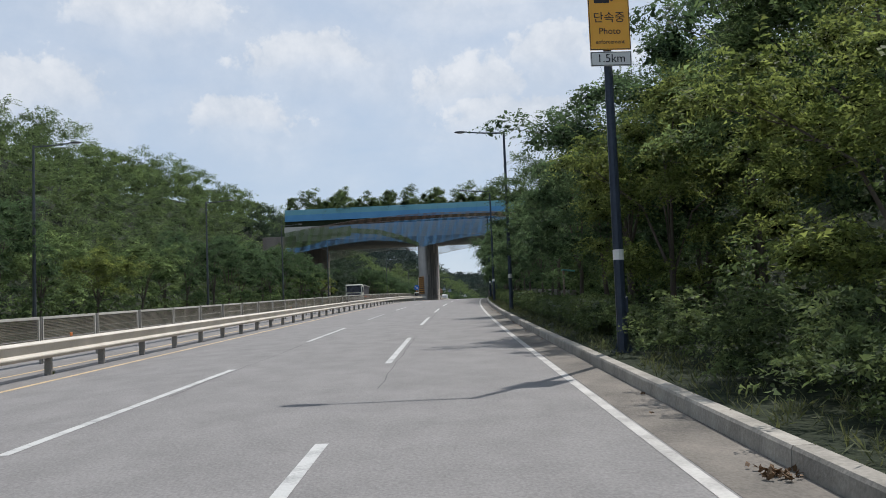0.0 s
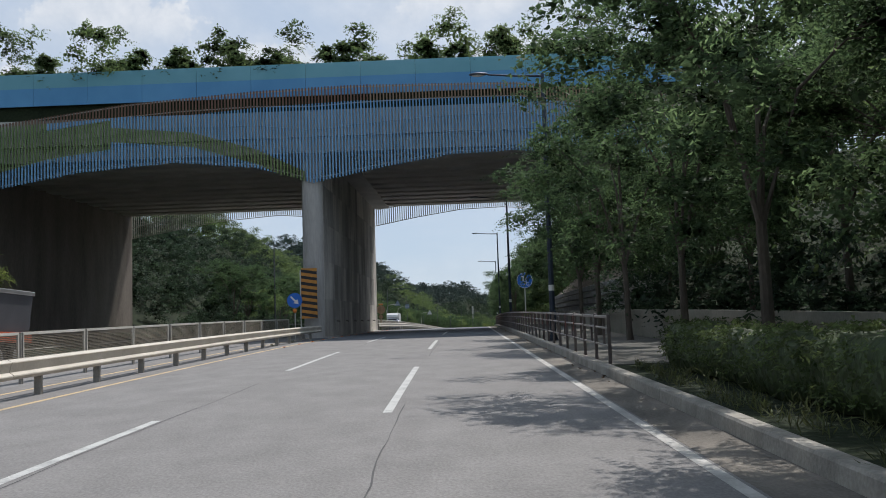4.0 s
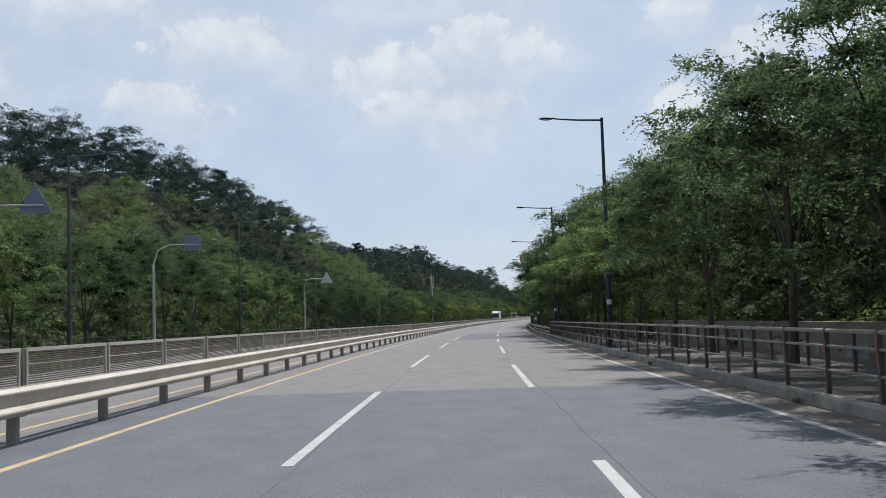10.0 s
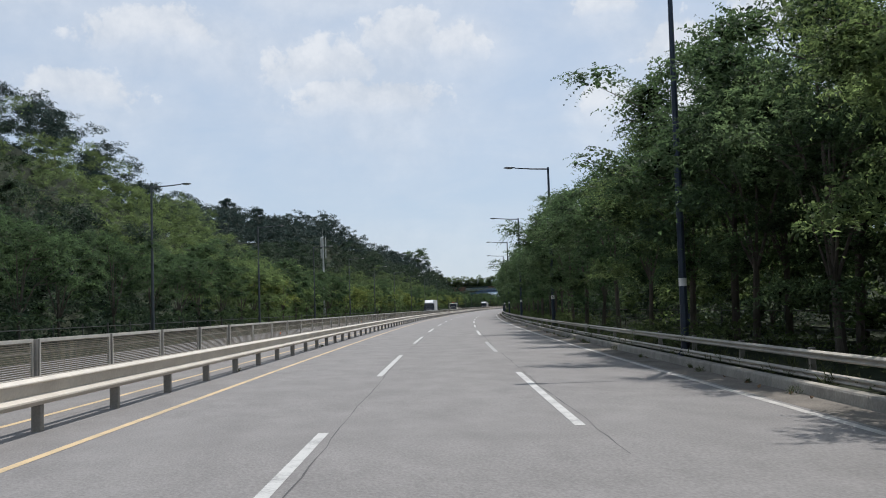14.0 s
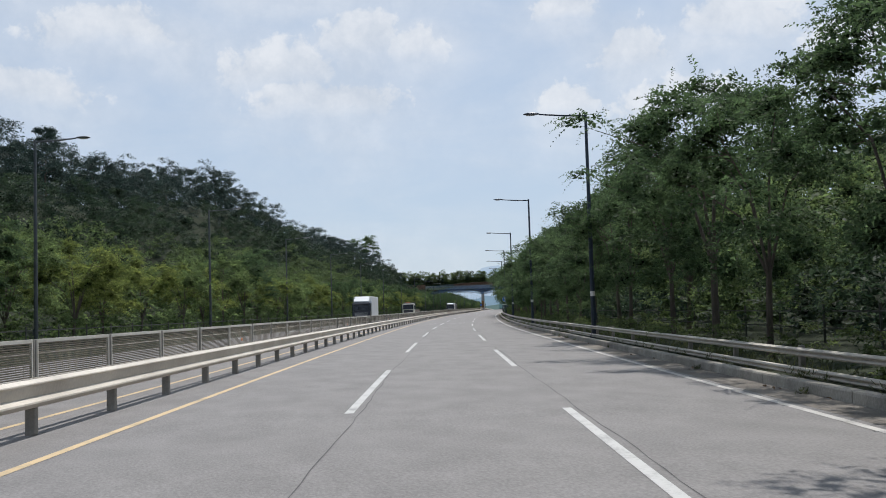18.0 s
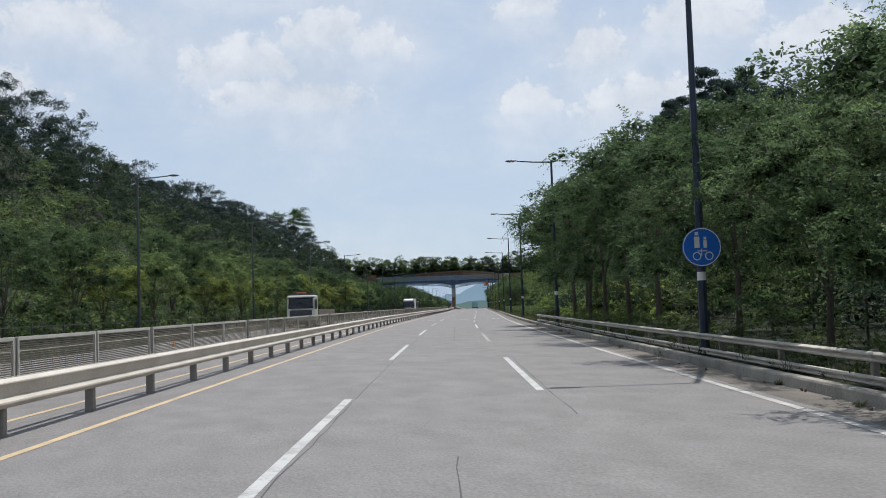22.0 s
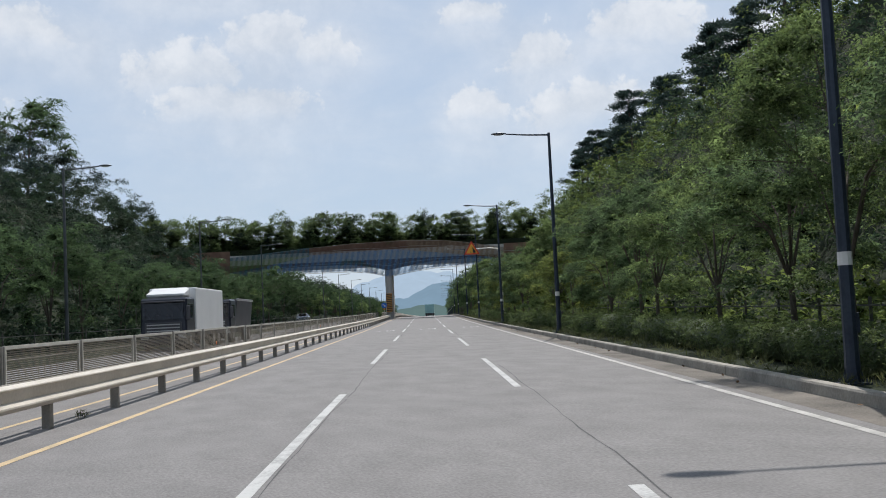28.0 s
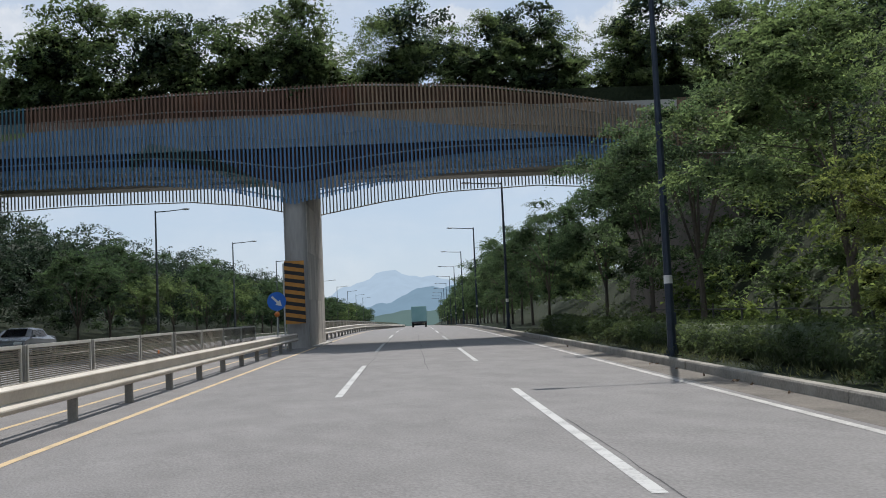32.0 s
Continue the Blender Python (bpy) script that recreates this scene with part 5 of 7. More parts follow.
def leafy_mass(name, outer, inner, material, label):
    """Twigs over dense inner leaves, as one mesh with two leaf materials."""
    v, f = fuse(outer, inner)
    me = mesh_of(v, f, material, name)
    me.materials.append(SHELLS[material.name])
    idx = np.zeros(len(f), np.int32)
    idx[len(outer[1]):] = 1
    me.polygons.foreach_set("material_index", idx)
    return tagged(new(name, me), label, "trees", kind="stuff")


def domes(base, hh, blobs, low, wide):
    """Clumps over the rounded crowns of many trees: centres and radii."""
    n, cs, rs = len(hh), [], []
    for k in range(blobs):
        z = G.random(n) ** 0.85
        w = hh * wide * np.sin(np.pi * (0.14 + 0.82 * z)) ** 0.7 * G.uniform(0.5, 1.0, n)
        a = G.random(n) * 2 * np.pi
        cs.append(base + np.stack([np.cos(a) * w, np.sin(a) * w, hh * (low + (0.93 - low) * z)], -1))
        rs.append(hh * G.uniform(0.1, 0.17, n))
    return np.concatenate(cs), np.concatenate(rs)


def wood(name, rows, material, per, leaf, label, blobs=12, twig=0.8, pairs=3, low=0.16, flat=0.6, wide=0.42, inner=12):
    """A wood of many crowns as one mesh; rows: arrays of s, d and crown height."""
    ss, dd, hh = rows
    cs, rs = domes(rpa(ss, dd, ground_height(ss, dd)), hh, blobs, low, wide)
    return leafy_mass(name, sprays(cs, rs, per, twig, leaf, pairs, flat, 0.5), inner_cards(cs, rs, inner, float(hh.mean()) * 0.16, flat), material, label)


def scatter(s0, s1, d0, d1, gap, h0, h1, keep=lambda s, d: np.ones(len(s), bool), power=1.0):
    a, b = np.meshgrid(np.arange(s0, s1, gap), np.arange(d0, d1, gap), indexing="ij")
    ss, dd = a.ravel() + G.uniform(-0.45, 0.45, a.size) * gap, b.ravel() + G.uniform(-0.45, 0.45, a.size) * gap
    k = keep(ss, dd)
    return ss[k], dd[k], h0 + (h1 - h0) * G.random(k.sum()) ** power


def join(*rows):
    return tuple(np.concatenate(x) for x in zip(*rows))


def pick(rows, mask):
    return tuple(x[mask] for x in rows)


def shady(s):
    """Stretches of the left bank whose shade is put into darker leaf colours."""
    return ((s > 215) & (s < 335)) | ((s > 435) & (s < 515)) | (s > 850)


# The shaded stretches, and the dark upper stand past 560 m.
def shaded_or_dark_stand(s, d):
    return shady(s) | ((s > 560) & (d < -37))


clear = lambda s, d: ~(((s > 179) & (s < 219) & (d > -36)) | ((s > 993) & (s < 1008) & (d > -35)))
lower = join(scatter(20, 1000, -45, -24, 4.6, 4.0, 9.5, clear), scatter(1008, 1170, -40, -20.5, 4.0, 7.5, 11.0), scatter(1170, 1420, -46, -22.5, 5.2, 7.0, 10.0))
# Lighter leaves on these stretches offset the dark self-shaded crowns.
lighter_wood = ((lower[0] > 335) & (lower[0] < 435)) | ((lower[0] > 515) & (lower[0] < 590))
wood("hillside_wood", pick(lower, lighter_wood), LEAF, 5, 0.25, "lighter fresh green broadleaf wood on the slope beside the road")
wood("hillside_wood", pick(lower, ~shaded_or_dark_stand(*lower[:2]) & ~lighter_wood), WOOD_LEAF, 5, 0.25, "mixed green broadleaf wood on the slope beside the road")
wood("hillside_wood", pick(lower, shaded_or_dark_stand(*lower[:2]) & ~lighter_wood), WOOD_DARK, 5, 0.25, "dark green broadleaf wood on the slope, partly shade put into colour")
lower = join(lower, scatter(160, 182, -37, -23, 4.0, 9.0, 12.0), scatter(972, 995, -40, -22.5, 3.6, 6.0, 9.0))
upper = scatter(20, 1130, -92, -45, 6.0, 6.0, 10.5)
pine = upper[0] > 400
wood("ridge_wood", pick(upper, ~pine), WOOD_LEAF, 3, 0.36, "green broadleaf wood on the upper slope", twig=1.0)
wood("ridge_pine_wood", pick(upper, pine), PINE_LEAF, 3, 0.36, "dark pine wood on the ridge", twig=0.8, flat=0.45)
under = scatter(20, 1000, -24.5, -19.6, 1.9, 1.0, 3.2, clear)
wood("bank_scrub", pick(under, ~shady(under[0])), WOOD_LEAF, 3, 0.32, "bushes under the roadside trees", 4, 0.6, 3, 0.05)
wood("bank_scrub", pick(under, shady(under[0])), WOOD_DARK, 3, 0.32, "bushes under the roadside trees, shade put into their dark leaves", 4, 0.6, 3, 0.05)
near = scatter(-10, 176, 17, 44, 5.2, 7.0, 10.5)
mid = scatter(218, 376, 14.5, 44, 4.6, 6.0, 9.5)
back = scatter(376, 712, 16.5, 40, 5.2, 6.5, 9.5)
past = scatter(1012, 1400, 13, 40, 7.0, 6.0, 8.5)
wood("slope_wood", join(near, mid, back, past), WOOD_LEAF, 6, 0.25, "leafy green wood behind the verge trees")
scrub = scatter(704, 994, 13.2, 32, 2.3, 1.4, 6.4, power=1.6)
scrub[2][:] *= np.where(scrub[1] < 16, 0.6, 1.0)
# Sunlit foot and shaded hollows are put in by leaf colour, bush by bush.
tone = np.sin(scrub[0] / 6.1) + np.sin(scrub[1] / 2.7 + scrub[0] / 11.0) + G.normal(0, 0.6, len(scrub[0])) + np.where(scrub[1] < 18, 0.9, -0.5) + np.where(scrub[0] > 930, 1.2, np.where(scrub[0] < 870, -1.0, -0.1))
wood("slope_scrub", pick(scrub, tone > 0.1), SLOPE_LEAF, 4, 0.24, "bright green scrub and creepers on the slope", 7, 0.6, 3, 0.05, wide=0.56)
wood("slope_scrub", pick(scrub, (tone <= 0.1) & (tone > -1.0)), WOOD_LEAF, 4, 0.27, "mixed shrubs and young trees on the cut slope", 7, 0.7, 3, 0.05, wide=0.56)
wood("slope_scrub", scatter(993, 1012, 15.6, 30, 1.9, 2.0, 5.0), WOOD_LEAF, 8, 0.25, "mixed shrubs beside the bridge end", 7, 0.7, 3, 0.05)
wood("slope_scrub", pick(scrub, tone <= -1.0), WOOD_DARK, 4, 0.27, "bushes of the cut slope, darkened to imitate shaded hollows", 7, 0.7, 3, 0.05, wide=0.56)
slope_cover = scatter(708, 996, 13.0, 34, 1.7, 0.7, 1.5)
# Bright and dark creepers likewise imitate lit and shaded ground.
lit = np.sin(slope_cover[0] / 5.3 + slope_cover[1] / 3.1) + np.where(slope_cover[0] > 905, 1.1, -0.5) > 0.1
wood("slope_scrub", pick(slope_cover, lit), WOOD_LEAF, 3, 0.22, "low creepers covering the cut slope", 3, 0.5, 3, 0.02, wide=0.9)
wood("slope_scrub", pick(slope_cover, ~lit), WOOD_DARK, 3, 0.22, "low creepers of the cut slope, darkened to imitate shaded hollows", 3, 0.5, 3, 0.02, wide=0.9)
creeper = join(scatter(712, 994, 9.8, 13.6, 0.9, 0.3, 0.8), scatter(226, 350, 11.5, 14.5, 1.2, 0.7, 1.7))
# The brightest leaves stand in for sun along the slope foot.
wood("creepers", creeper, SLOPE_LEAF, 5, 0.15, "creepers and weeds at the foot of the slope, brightened as if sunlit", 2, 0.35, 3, 0.05)
verge = join(scatter(217, 380, 11.9, 17, 2.0, 1.0, 2.6), scatter(6, 60, 11.6, 17, 2.1, 1.0, 2.8))
thicket = join(scatter(380, 712, 12.9, 18, 2.0, 1.6, 4.4), scatter(60, 176, 11.8, 17, 2.0, 1.4, 3.6))
# Shade behind the verge trees is put in with darker leaves, lighter ones between.
lighter_bank = (thicket[0] < 92) | ((thicket[0] > 380) & (thicket[0] < 450)) | (np.sin(thicket[0] / 9.0) > 0.55)
wood("undergrowth", pick(thicket, lighter_bank), WOOD_LEAF, 5, 0.2, "green bushes between the verge trees", 6, 0.6, 3, 0.05)
wood("undergrowth", pick(thicket, ~lighter_bank), WOOD_DARK, 5, 0.2, "bushes behind the verge trees, shade put into their dark leaves", 6, 0.6, 3, 0.05)
wood("undergrowth", verge, WOOD_LEAF, 6, 0.18, "leafy bushes under the verge trees", 4, 0.6, 3, 0.05)
slope_top = scatter(724, 990, 30, 46, 5.5, 4.0, 7.0)
wood("slope_pine_wood", slope_top, PINE_LEAF, 7, 0.3, "dark pines along the top of the cut slope", twig=0.8, flat=0.45)
pines = [pine_kind(7.6, 51, "dark pine with flat needle pads on the hillside"), pine_kind(8.6, 52, "tall dark pine with an open crown on the hillside")]
pspots = [[(862.0, 28.0, 21.0, 1.2)], [(829.0, 28.0, 18.4, 1.12), (810.5, 28.0, 17.2, 1.0)]]
s = 745.0
while s < 990:
    if min(abs(s - q) for q in (862, 829, 810)) > 5:
        d = R.uniform(26, 31)
        pspots[R.choice((0, 1))].append((s, d, float(ground_height(s, d)) - 0.2, R.uniform(0.75, 1.1)))
    s += R.uniform(5, 11)
s = 470.0
while s < 960:
    pspots[R.choice((0, 1))].append((s, R.uniform(-68, -56), 99.0, R.uniform(0.8, 1.15)))
    s += R.uniform(9, 26)
for k, sp in zip(pines, pspots):
    plant(k, [(a, b, min(c, float(ground_height(a, b)) - 0.1), e) for a, b, c, e in sp])


def clipped_hedge(s0, s1, d0, d1, top):
    """The dense body of a clipped hedge: an uneven box of leaves with a rounded top edge."""
    ss = np.arange(s0, s1, 0.45)
    ring = [(d0 + 0.06, 0.05), (d0, 0.35), (d0 + 0.02, top - 0.16), (d0 + 0.16, top), (d1 - 0.16, top), (d1 - 0.02, top - 0.16), (d1, 0.35), (d1 - 0.06, 0.05)]
    n = len(ring)
    wave = np.sin(ss / 1.7) * 0.05 + np.sin(ss / 5.3 + d0) * 0.07
    v = np.stack([rpa(ss, d + G.normal(0, 0.035, len(ss)), 0.16 + h + (wave if h > 0.4 else 0) + G.normal(0, 0.03, len(ss))) for d, h in ring], 1).reshape(-1, 3)
    k, q = np.meshgrid(np.arange(len(ss) - 1), np.arange(n), indexing="ij")
    k, q = k.ravel(), q.ravel()
    f = np.stack([k * n + q, k * n + (q + 1) % n, (k + 1) * n + (q + 1) % n, (k + 1) * n + q], -1)
    return tagged(new("hedge", mesh_of(v, f, HEDGE_BODY, "hedge")), "clipped evergreen hedge with dense small leaves along the kerb", "hedge", kind="stuff")


HEDGE_BODY = mat("hedge_body", (0.03, 0.046, 0.02), (0.075, 0.105, 0.04), 0.6, 0.6, bump=0, leafy=14.0, gap=9.0, trans=0.15, spec=0.25)
clipped_hedge(30, 141, 8.14, 9.16, 0.78)
clipped_hedge(727, 1000, 8.19, 9.26, 0.68)


def hedge_leaves(s0, s1, d0, d1, top):
    """Small leafy shoots over the front and the top of a clipped hedge."""
    n = int((s1 - s0) * 64)
    ss, u = G.uniform(s0, s1, n), G.random(n)
    face = u < 0.6
    dd = np.where(face, d0 + G.normal(0, 0.03, n), d0 + (d1 - d0) * G.random(n))
    hh = np.where(face, 0.2 + 0.16 + (top - 0.2) * G.random(n), 0.16 + top + np.sin(ss / 1.7) * 0.05 + np.sin(ss / 5.3 + d0) * 0.07)
    v, f = sprays(rpa(ss, dd, hh), np.full(n, 0.07), 2, 0.15, 0.075, 3, 0.9, 0.2, 0.15, 0.3)
    return tagged(new("hedge_leaves", mesh_of(v, f, HEDGE_LEAF, "hedge_leaves")), "small leafy shoots over the clipped hedge", "hedge", kind="stuff")


hedge_leaves(30, 141, 8.14, 9.16, 0.78)
hedge_leaves(727, 1000, 8.19, 9.26, 0.68)
hedge = join(scatter(9, 31, 8.2, 9.3, 0.6, 0.75, 1.05), scatter(5, 19, 8.0, 10.8, 0.7, 0.9, 1.5))
wood("hedge", hedge, HEDGE_LEAF, 12, 0.085, "low dense clipped shrub hedge along the kerb", 3, 0.2, 3, 0.1)
wild = scatter(842, 1000, 8.1, 10.8, 1.0, 0.55, 1.4, lambda s, d: (np.sin(s / 4.3) + np.sin(s / 1.7 + 2 * d)) > -0.2, 1.6)
wood("hedge_shrubs", wild, HEDGE_LEAF, 9, 0.08, "uneven wild shrubs growing through the roadside hedge", 4, 0.3, 3, 0.05)
low = scatter(378, 726, 8.1, 10.6, 1.15, 0.35, 0.95, lambda s, d: (np.sin(s / 5.0) + np.sin(s / 1.9 + d)) > -0.4)
wood("verge_shrubs", low, HEDGE_LEAF, 9, 0.1, "patchy low shrubs and weeds behind the guardrail", 3, 0.25, 3, 0.05)


def crown_on_bridge(s0, s1, left, right, h, t0, t1, gap, material, wide=0.34):
    a, b = np.meshgrid(np.arange(s0 + 2.2, s1 - 1.5, 2.7 if s1 - s0 < 15 else 4.0), np.arange(left, right, gap), indexing="ij")
    ss, dd = a.ravel() + G.uniform(-1, 1, a.size), b.ravel() + G.uniform(-1.2, 1.2, a.size)
    hh = t0 + (t1 - t0) * G.random(a.size) ** 1.4
    cs, rs = domes(rpa(ss, dd, np.full(a.size, h)), hh, 14, 0.08, wide)
    return leafy_mass("bridge_planting", sprays(cs, rs, 8, 0.6, 0.18, 4), inner_cards(cs, rs, 22, 0.75), material, "young trees and shrubs planted on top of the bridge")


crown_on_bridge(BR1, BR1_END, -28, 18, 16.2, 2.2, 5.4, 3.0, WOOD_LEAF)
crown_on_bridge(BR2, BR2_END, -46, -3, 11.9, 4.4, 7.4, 2.0, WOOD_LEAF)
crown_on_bridge(BR2, BR2_END, -3, 36, 11.9, 3.8, 7.0, 2.6, LEAF)
crown_on_bridge(BR2, BR2_END, -46, 36, 11.9, 3.4, 6.6, 6.0, WOOD_DARK)
crown_on_bridge(BR2, BR2_END, -46, 34, 11.9, 1.6, 2.8, 1.9, WOOD_LEAF, 0.5)

# weeds in the gutter, by the posts and along the kerb
ws, wd = G.uniform(200, 720, 90), KERB - 0.1 + G.normal(0, 0.06, 90)
ms, md = np.concatenate([[737.9, 739.0, 300.4, 442.0], G.uniform(20, 990, 26)]), np.full(30, GUARD + 0.02)
wv, wf = leaf_cards(rpa(np.concatenate([ws, ms]), np.concatenate([wd, md]), 0.03), G.uniform(0.05, 0.16, 120), 60, 0.12, 0.011, 0.8, 0.2, -0.7)
tagged(new("kerb_weeds", mesh_of(wv, wf, GRASS, "kerb_weeds")), "dry grass tufts growing in the gutter", "weeds", kind="stuff")
gs_, gd = G.uniform(0, 1000, 5600), KERB + 0.28 + np.abs(G.normal(0, 0.75, 5600))
ok = ~((gs_ > 141) & (gs_ < 378) & (gd > 7.3))
gv, gf = leaf_cards(rpa(gs_[ok], gd[ok], 0.2), G.uniform(0.1, 0.26, ok.sum()), 18, 0.16, 0.016, 0.9, 0.2, -0.8)
tagged(new("verge_grass", mesh_of(gv, gf, GRASS, "verge_grass")), "tall dry and green grass on the verge", "grass", kind="stuff")

# ---- far hills ----


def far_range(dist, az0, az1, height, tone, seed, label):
    """A distant ridge as a glowing backdrop; the haze is put into its colour."""
    m = bpy.data.materials.new("hazed_hill_glow")
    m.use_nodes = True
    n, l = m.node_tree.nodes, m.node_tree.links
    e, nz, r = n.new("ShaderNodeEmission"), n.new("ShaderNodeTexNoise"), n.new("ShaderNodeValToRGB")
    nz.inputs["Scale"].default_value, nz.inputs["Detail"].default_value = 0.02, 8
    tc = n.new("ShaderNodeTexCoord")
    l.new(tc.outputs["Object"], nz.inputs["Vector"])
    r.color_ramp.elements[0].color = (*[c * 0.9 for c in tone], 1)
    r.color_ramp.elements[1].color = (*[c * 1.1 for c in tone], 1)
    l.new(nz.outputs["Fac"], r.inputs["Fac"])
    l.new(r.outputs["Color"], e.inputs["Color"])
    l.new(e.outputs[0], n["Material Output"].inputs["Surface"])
    g = random.Random(seed)
    ph = [g.uniform(0, 6) for _ in range(6)]
    eye = rp(950, 0, 0)
    v, f, N = [], [], 220
    for k in range(N + 1):
        az = radians(az0 + (az1 - az0) * k / N)
        u = az * 57.3
        h = height * (0.62 + 0.26 * math.sin(u * 0.28 + ph[0]) + 0.12 * math.sin(u * 0.81 + ph[1]) + 0.045 * math.sin(u * 2.3 + ph[2]) + 0.02 * math.sin(u * 6.1 + ph[3]) + 0.012 * math.sin(u * 17 + ph[4]))
        for q, (back, z) in enumerate(((0, -60), (0.04, h * 0.6), (0.1, h))):
            dd = dist * (1 + back)
            v.append((eye.x + math.sin(az) * dd, eye.y + math.cos(az) * dd, eye.z + z))
    for k in range(N):
        for q in range(2):
            a = k * 3 + q
            f.append((a, a + 3, a + 4, a + 1))
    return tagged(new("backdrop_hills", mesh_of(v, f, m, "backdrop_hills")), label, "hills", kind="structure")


far_range(3600, -20, 60, 205, (0.42, 0.54, 0.68), 5, "mountains on the horizon, haze painted in as pale blue")
far_range(2300, -14, 50, 95, (0.22, 0.33, 0.44), 9, "wooded hills in the distance, haze painted in as blue")
far_range(1650, -40, 70, 40, (0.13, 0.2, 0.2), 3, "wooded low hills, haze painted into their green")

# ---- road surface: repairs, seams, speed figures ----
worn = swept("asphalt_patch", [(YELLOW - 1.1, 0.002), (EDGE + 0.1, 0.002)], 174, 318, ASPHALT_MID, road, step=4, closed=False, label="older bluish asphalt surface")
patch = swept("asphalt_patch", [(LINE_1 + 0.12, 0.003), (EDGE - 0.1, 0.003)], 372, 403.5, ASPHALT_NEW, road, step=4, closed=False, label="newer dark asphalt repair")
CRACK = mat("crack_filler", (0.05, 0.05, 0.052), (0.1, 0.1, 0.1), 3, 0.9, bump=0.1)
for line, off in ((LINE_1, 0.13), (LINE_2, 0.16), (1.7, 0.0)):
    s = 20.0
    while s < 1000:
        e = s + R.uniform(14, 46)
        if line != 1.7 or R.random() < 0.12:
            v_, f_ = [], []
            x_ = 0.0
            q_ = s
            while q_ < e:
                x_ = x_ * 0.85 + R.uniform(-0.025, 0.025)
                w_ = R.uniform(0.003, 0.011)
                for sd_ in (-w_, w_):
                    v_.append(tuple(rp(q_, line + off + x_ + sd_, 0.0025)))
                q_ += 0.7
            f_ = [(k, k + 1, k + 3, k + 2) for k in range(0, len(v_) - 2, 2)]
            part("seam_crack", mesh_of(v_, f_, CRACK, "seam_crack"), CRACK, road)
        s = e + R.uniform(3, 25)


def figure_faces(ch):
    """Quads of a painted figure one unit wide and high; the nought has cut corners."""
    if ch == "7":
        return [[(0, 0.87), (1, 0.87), (1, 1), (0, 1)], [(0.7, 0), (0.98, 0), (1, 0.86), (0.72, 0.86)]]
    o = [(0.3, 0), (0.7, 0), (1, 0.16), (1, 0.84), (0.7, 1), (0.3, 1), (0, 0.84), (0, 0.16)]
    i = [(0.36, 0.1), (0.64, 0.1), (0.78, 0.2), (0.78, 0.8), (0.64, 0.9), (0.36, 0.9), (0.22, 0.8), (0.22, 0.2)]
    return [[o[k], o[(k + 1) % 8], i[(k + 1) % 8], i[k]] for k in range(8)]


for s0 in (642.8, 754.0, 906.0):
    for mid_d in (-1.68, 1.5, 4.75):
        for j, ch in enumerate("70"):
            bm = bmesh.new()
            for q, quad in enumerate(figure_faces(ch)):
                if ch == "7" and q == 0 and R.random() < 0.5:
                    continue
                d0 = mid_d + (-0.85 if j == 0 else 0.2)
                bm.faces.new([bm.verts.new(rp(s0 + y * 2.3, d0 + x * 0.64, 0.0045)) for x, y in quad])
            part("speed_figure", bm, PAINT_OLD if ch == "7" else PAINT, road, "worn white painted figure " + ch)
ERASED = mat("scraped_asphalt", (0.112, 0.107, 0.104), (0.2, 0.193, 0.187), 1.6, 0.85, bump=0.6, fine=38, bump_size=0.012, coarse=0.4)
for mid_d in (-1.68, 1.5, 4.75):
    swept("asphalt_patch", [(mid_d - 0.62, 0.0035), (mid_d + 0.06, 0.0035)], 753.9, 755.3, ERASED, road, step=1, closed=False, label="darker patch where a figure was scraped off")
# covers, small dark marks and reflective studs
for s in [165 + 4.0 * k for k in range(14)]:
    b = bmesh.new()
    box(b, -0.06, 0.06, -0.08, 0.08, 0.0, 0.035, bevel=0.012)
    along("road_stud", bm_mesh(b, REFLECT, name="road_stud"), road, s, YELLOW + 0.12, 0.0)
# two small dark patches and two narrow dark bars across the lane
for s0, s1, d0, d1 in ((512.2, 513.2, 0.15, 0.75), (85.0, 85.14, 2.2, 2.95), (50.8, 50.94, 2.25, 3.0), (509.4, 510.0, 2.6, 3.1)):
    swept("asphalt_patch", [(d0, 0.0032), (d1, 0.0032)], s0, s1, ASPHALT_NEW, road, step=1, closed=False, label="small dark patch on the asphalt")

# ---- signs ----
SIGN_YELLOW = mat("yellow_sign_sheet", (0.78, 0.36, 0.03), (0.85, 0.42, 0.05), 2, 0.4, bump=0)
SIGN_BLUE = mat("blue_sign_sheet", (0.015, 0.12, 0.5), (0.02, 0.16, 0.58), 2, 0.35, bump=0)
SIGN_RED = mat("red_sign_sheet", (0.6, 0.04, 0.02), (0.68, 0.07, 0.03), 2, 0.4, bump=0)
SIGN_BLACK = mat("black_sign_sheet", (0.012, 0.012, 0.014), (0.02, 0.02, 0.022), 2, 0.5, bump=0)
SIGN_BACK = mat("bare_sign_back", (0.45, 0.46, 0.47), (0.6, 0.61, 0.62), 2, 0.5, 0.1, bump=0.03)


def ring_plate(b, r0, r1, y, n=28, cx=0.0, cz=0.0):
    """A flat ring (or disc, r0 = 0) facing the oncoming driver, at depth y."""
    out = [b.verts.new((cx + r1 * math.cos(2 * math.pi * k / n), y, cz + r1 * math.sin(2 * math.pi * k / n))) for k in range(n)]
    if not r0:
        b.faces.new(out)
        return
    inn = [b.verts.new((cx + r0 * math.cos(2 * math.pi * k / n), y, cz + r0 * math.sin(2 * math.pi * k / n))) for k in range(n)]
    for k in range(n):
        b.faces.new((out[k], out[(k + 1) % n], inn[(k + 1) % n], inn[k]))


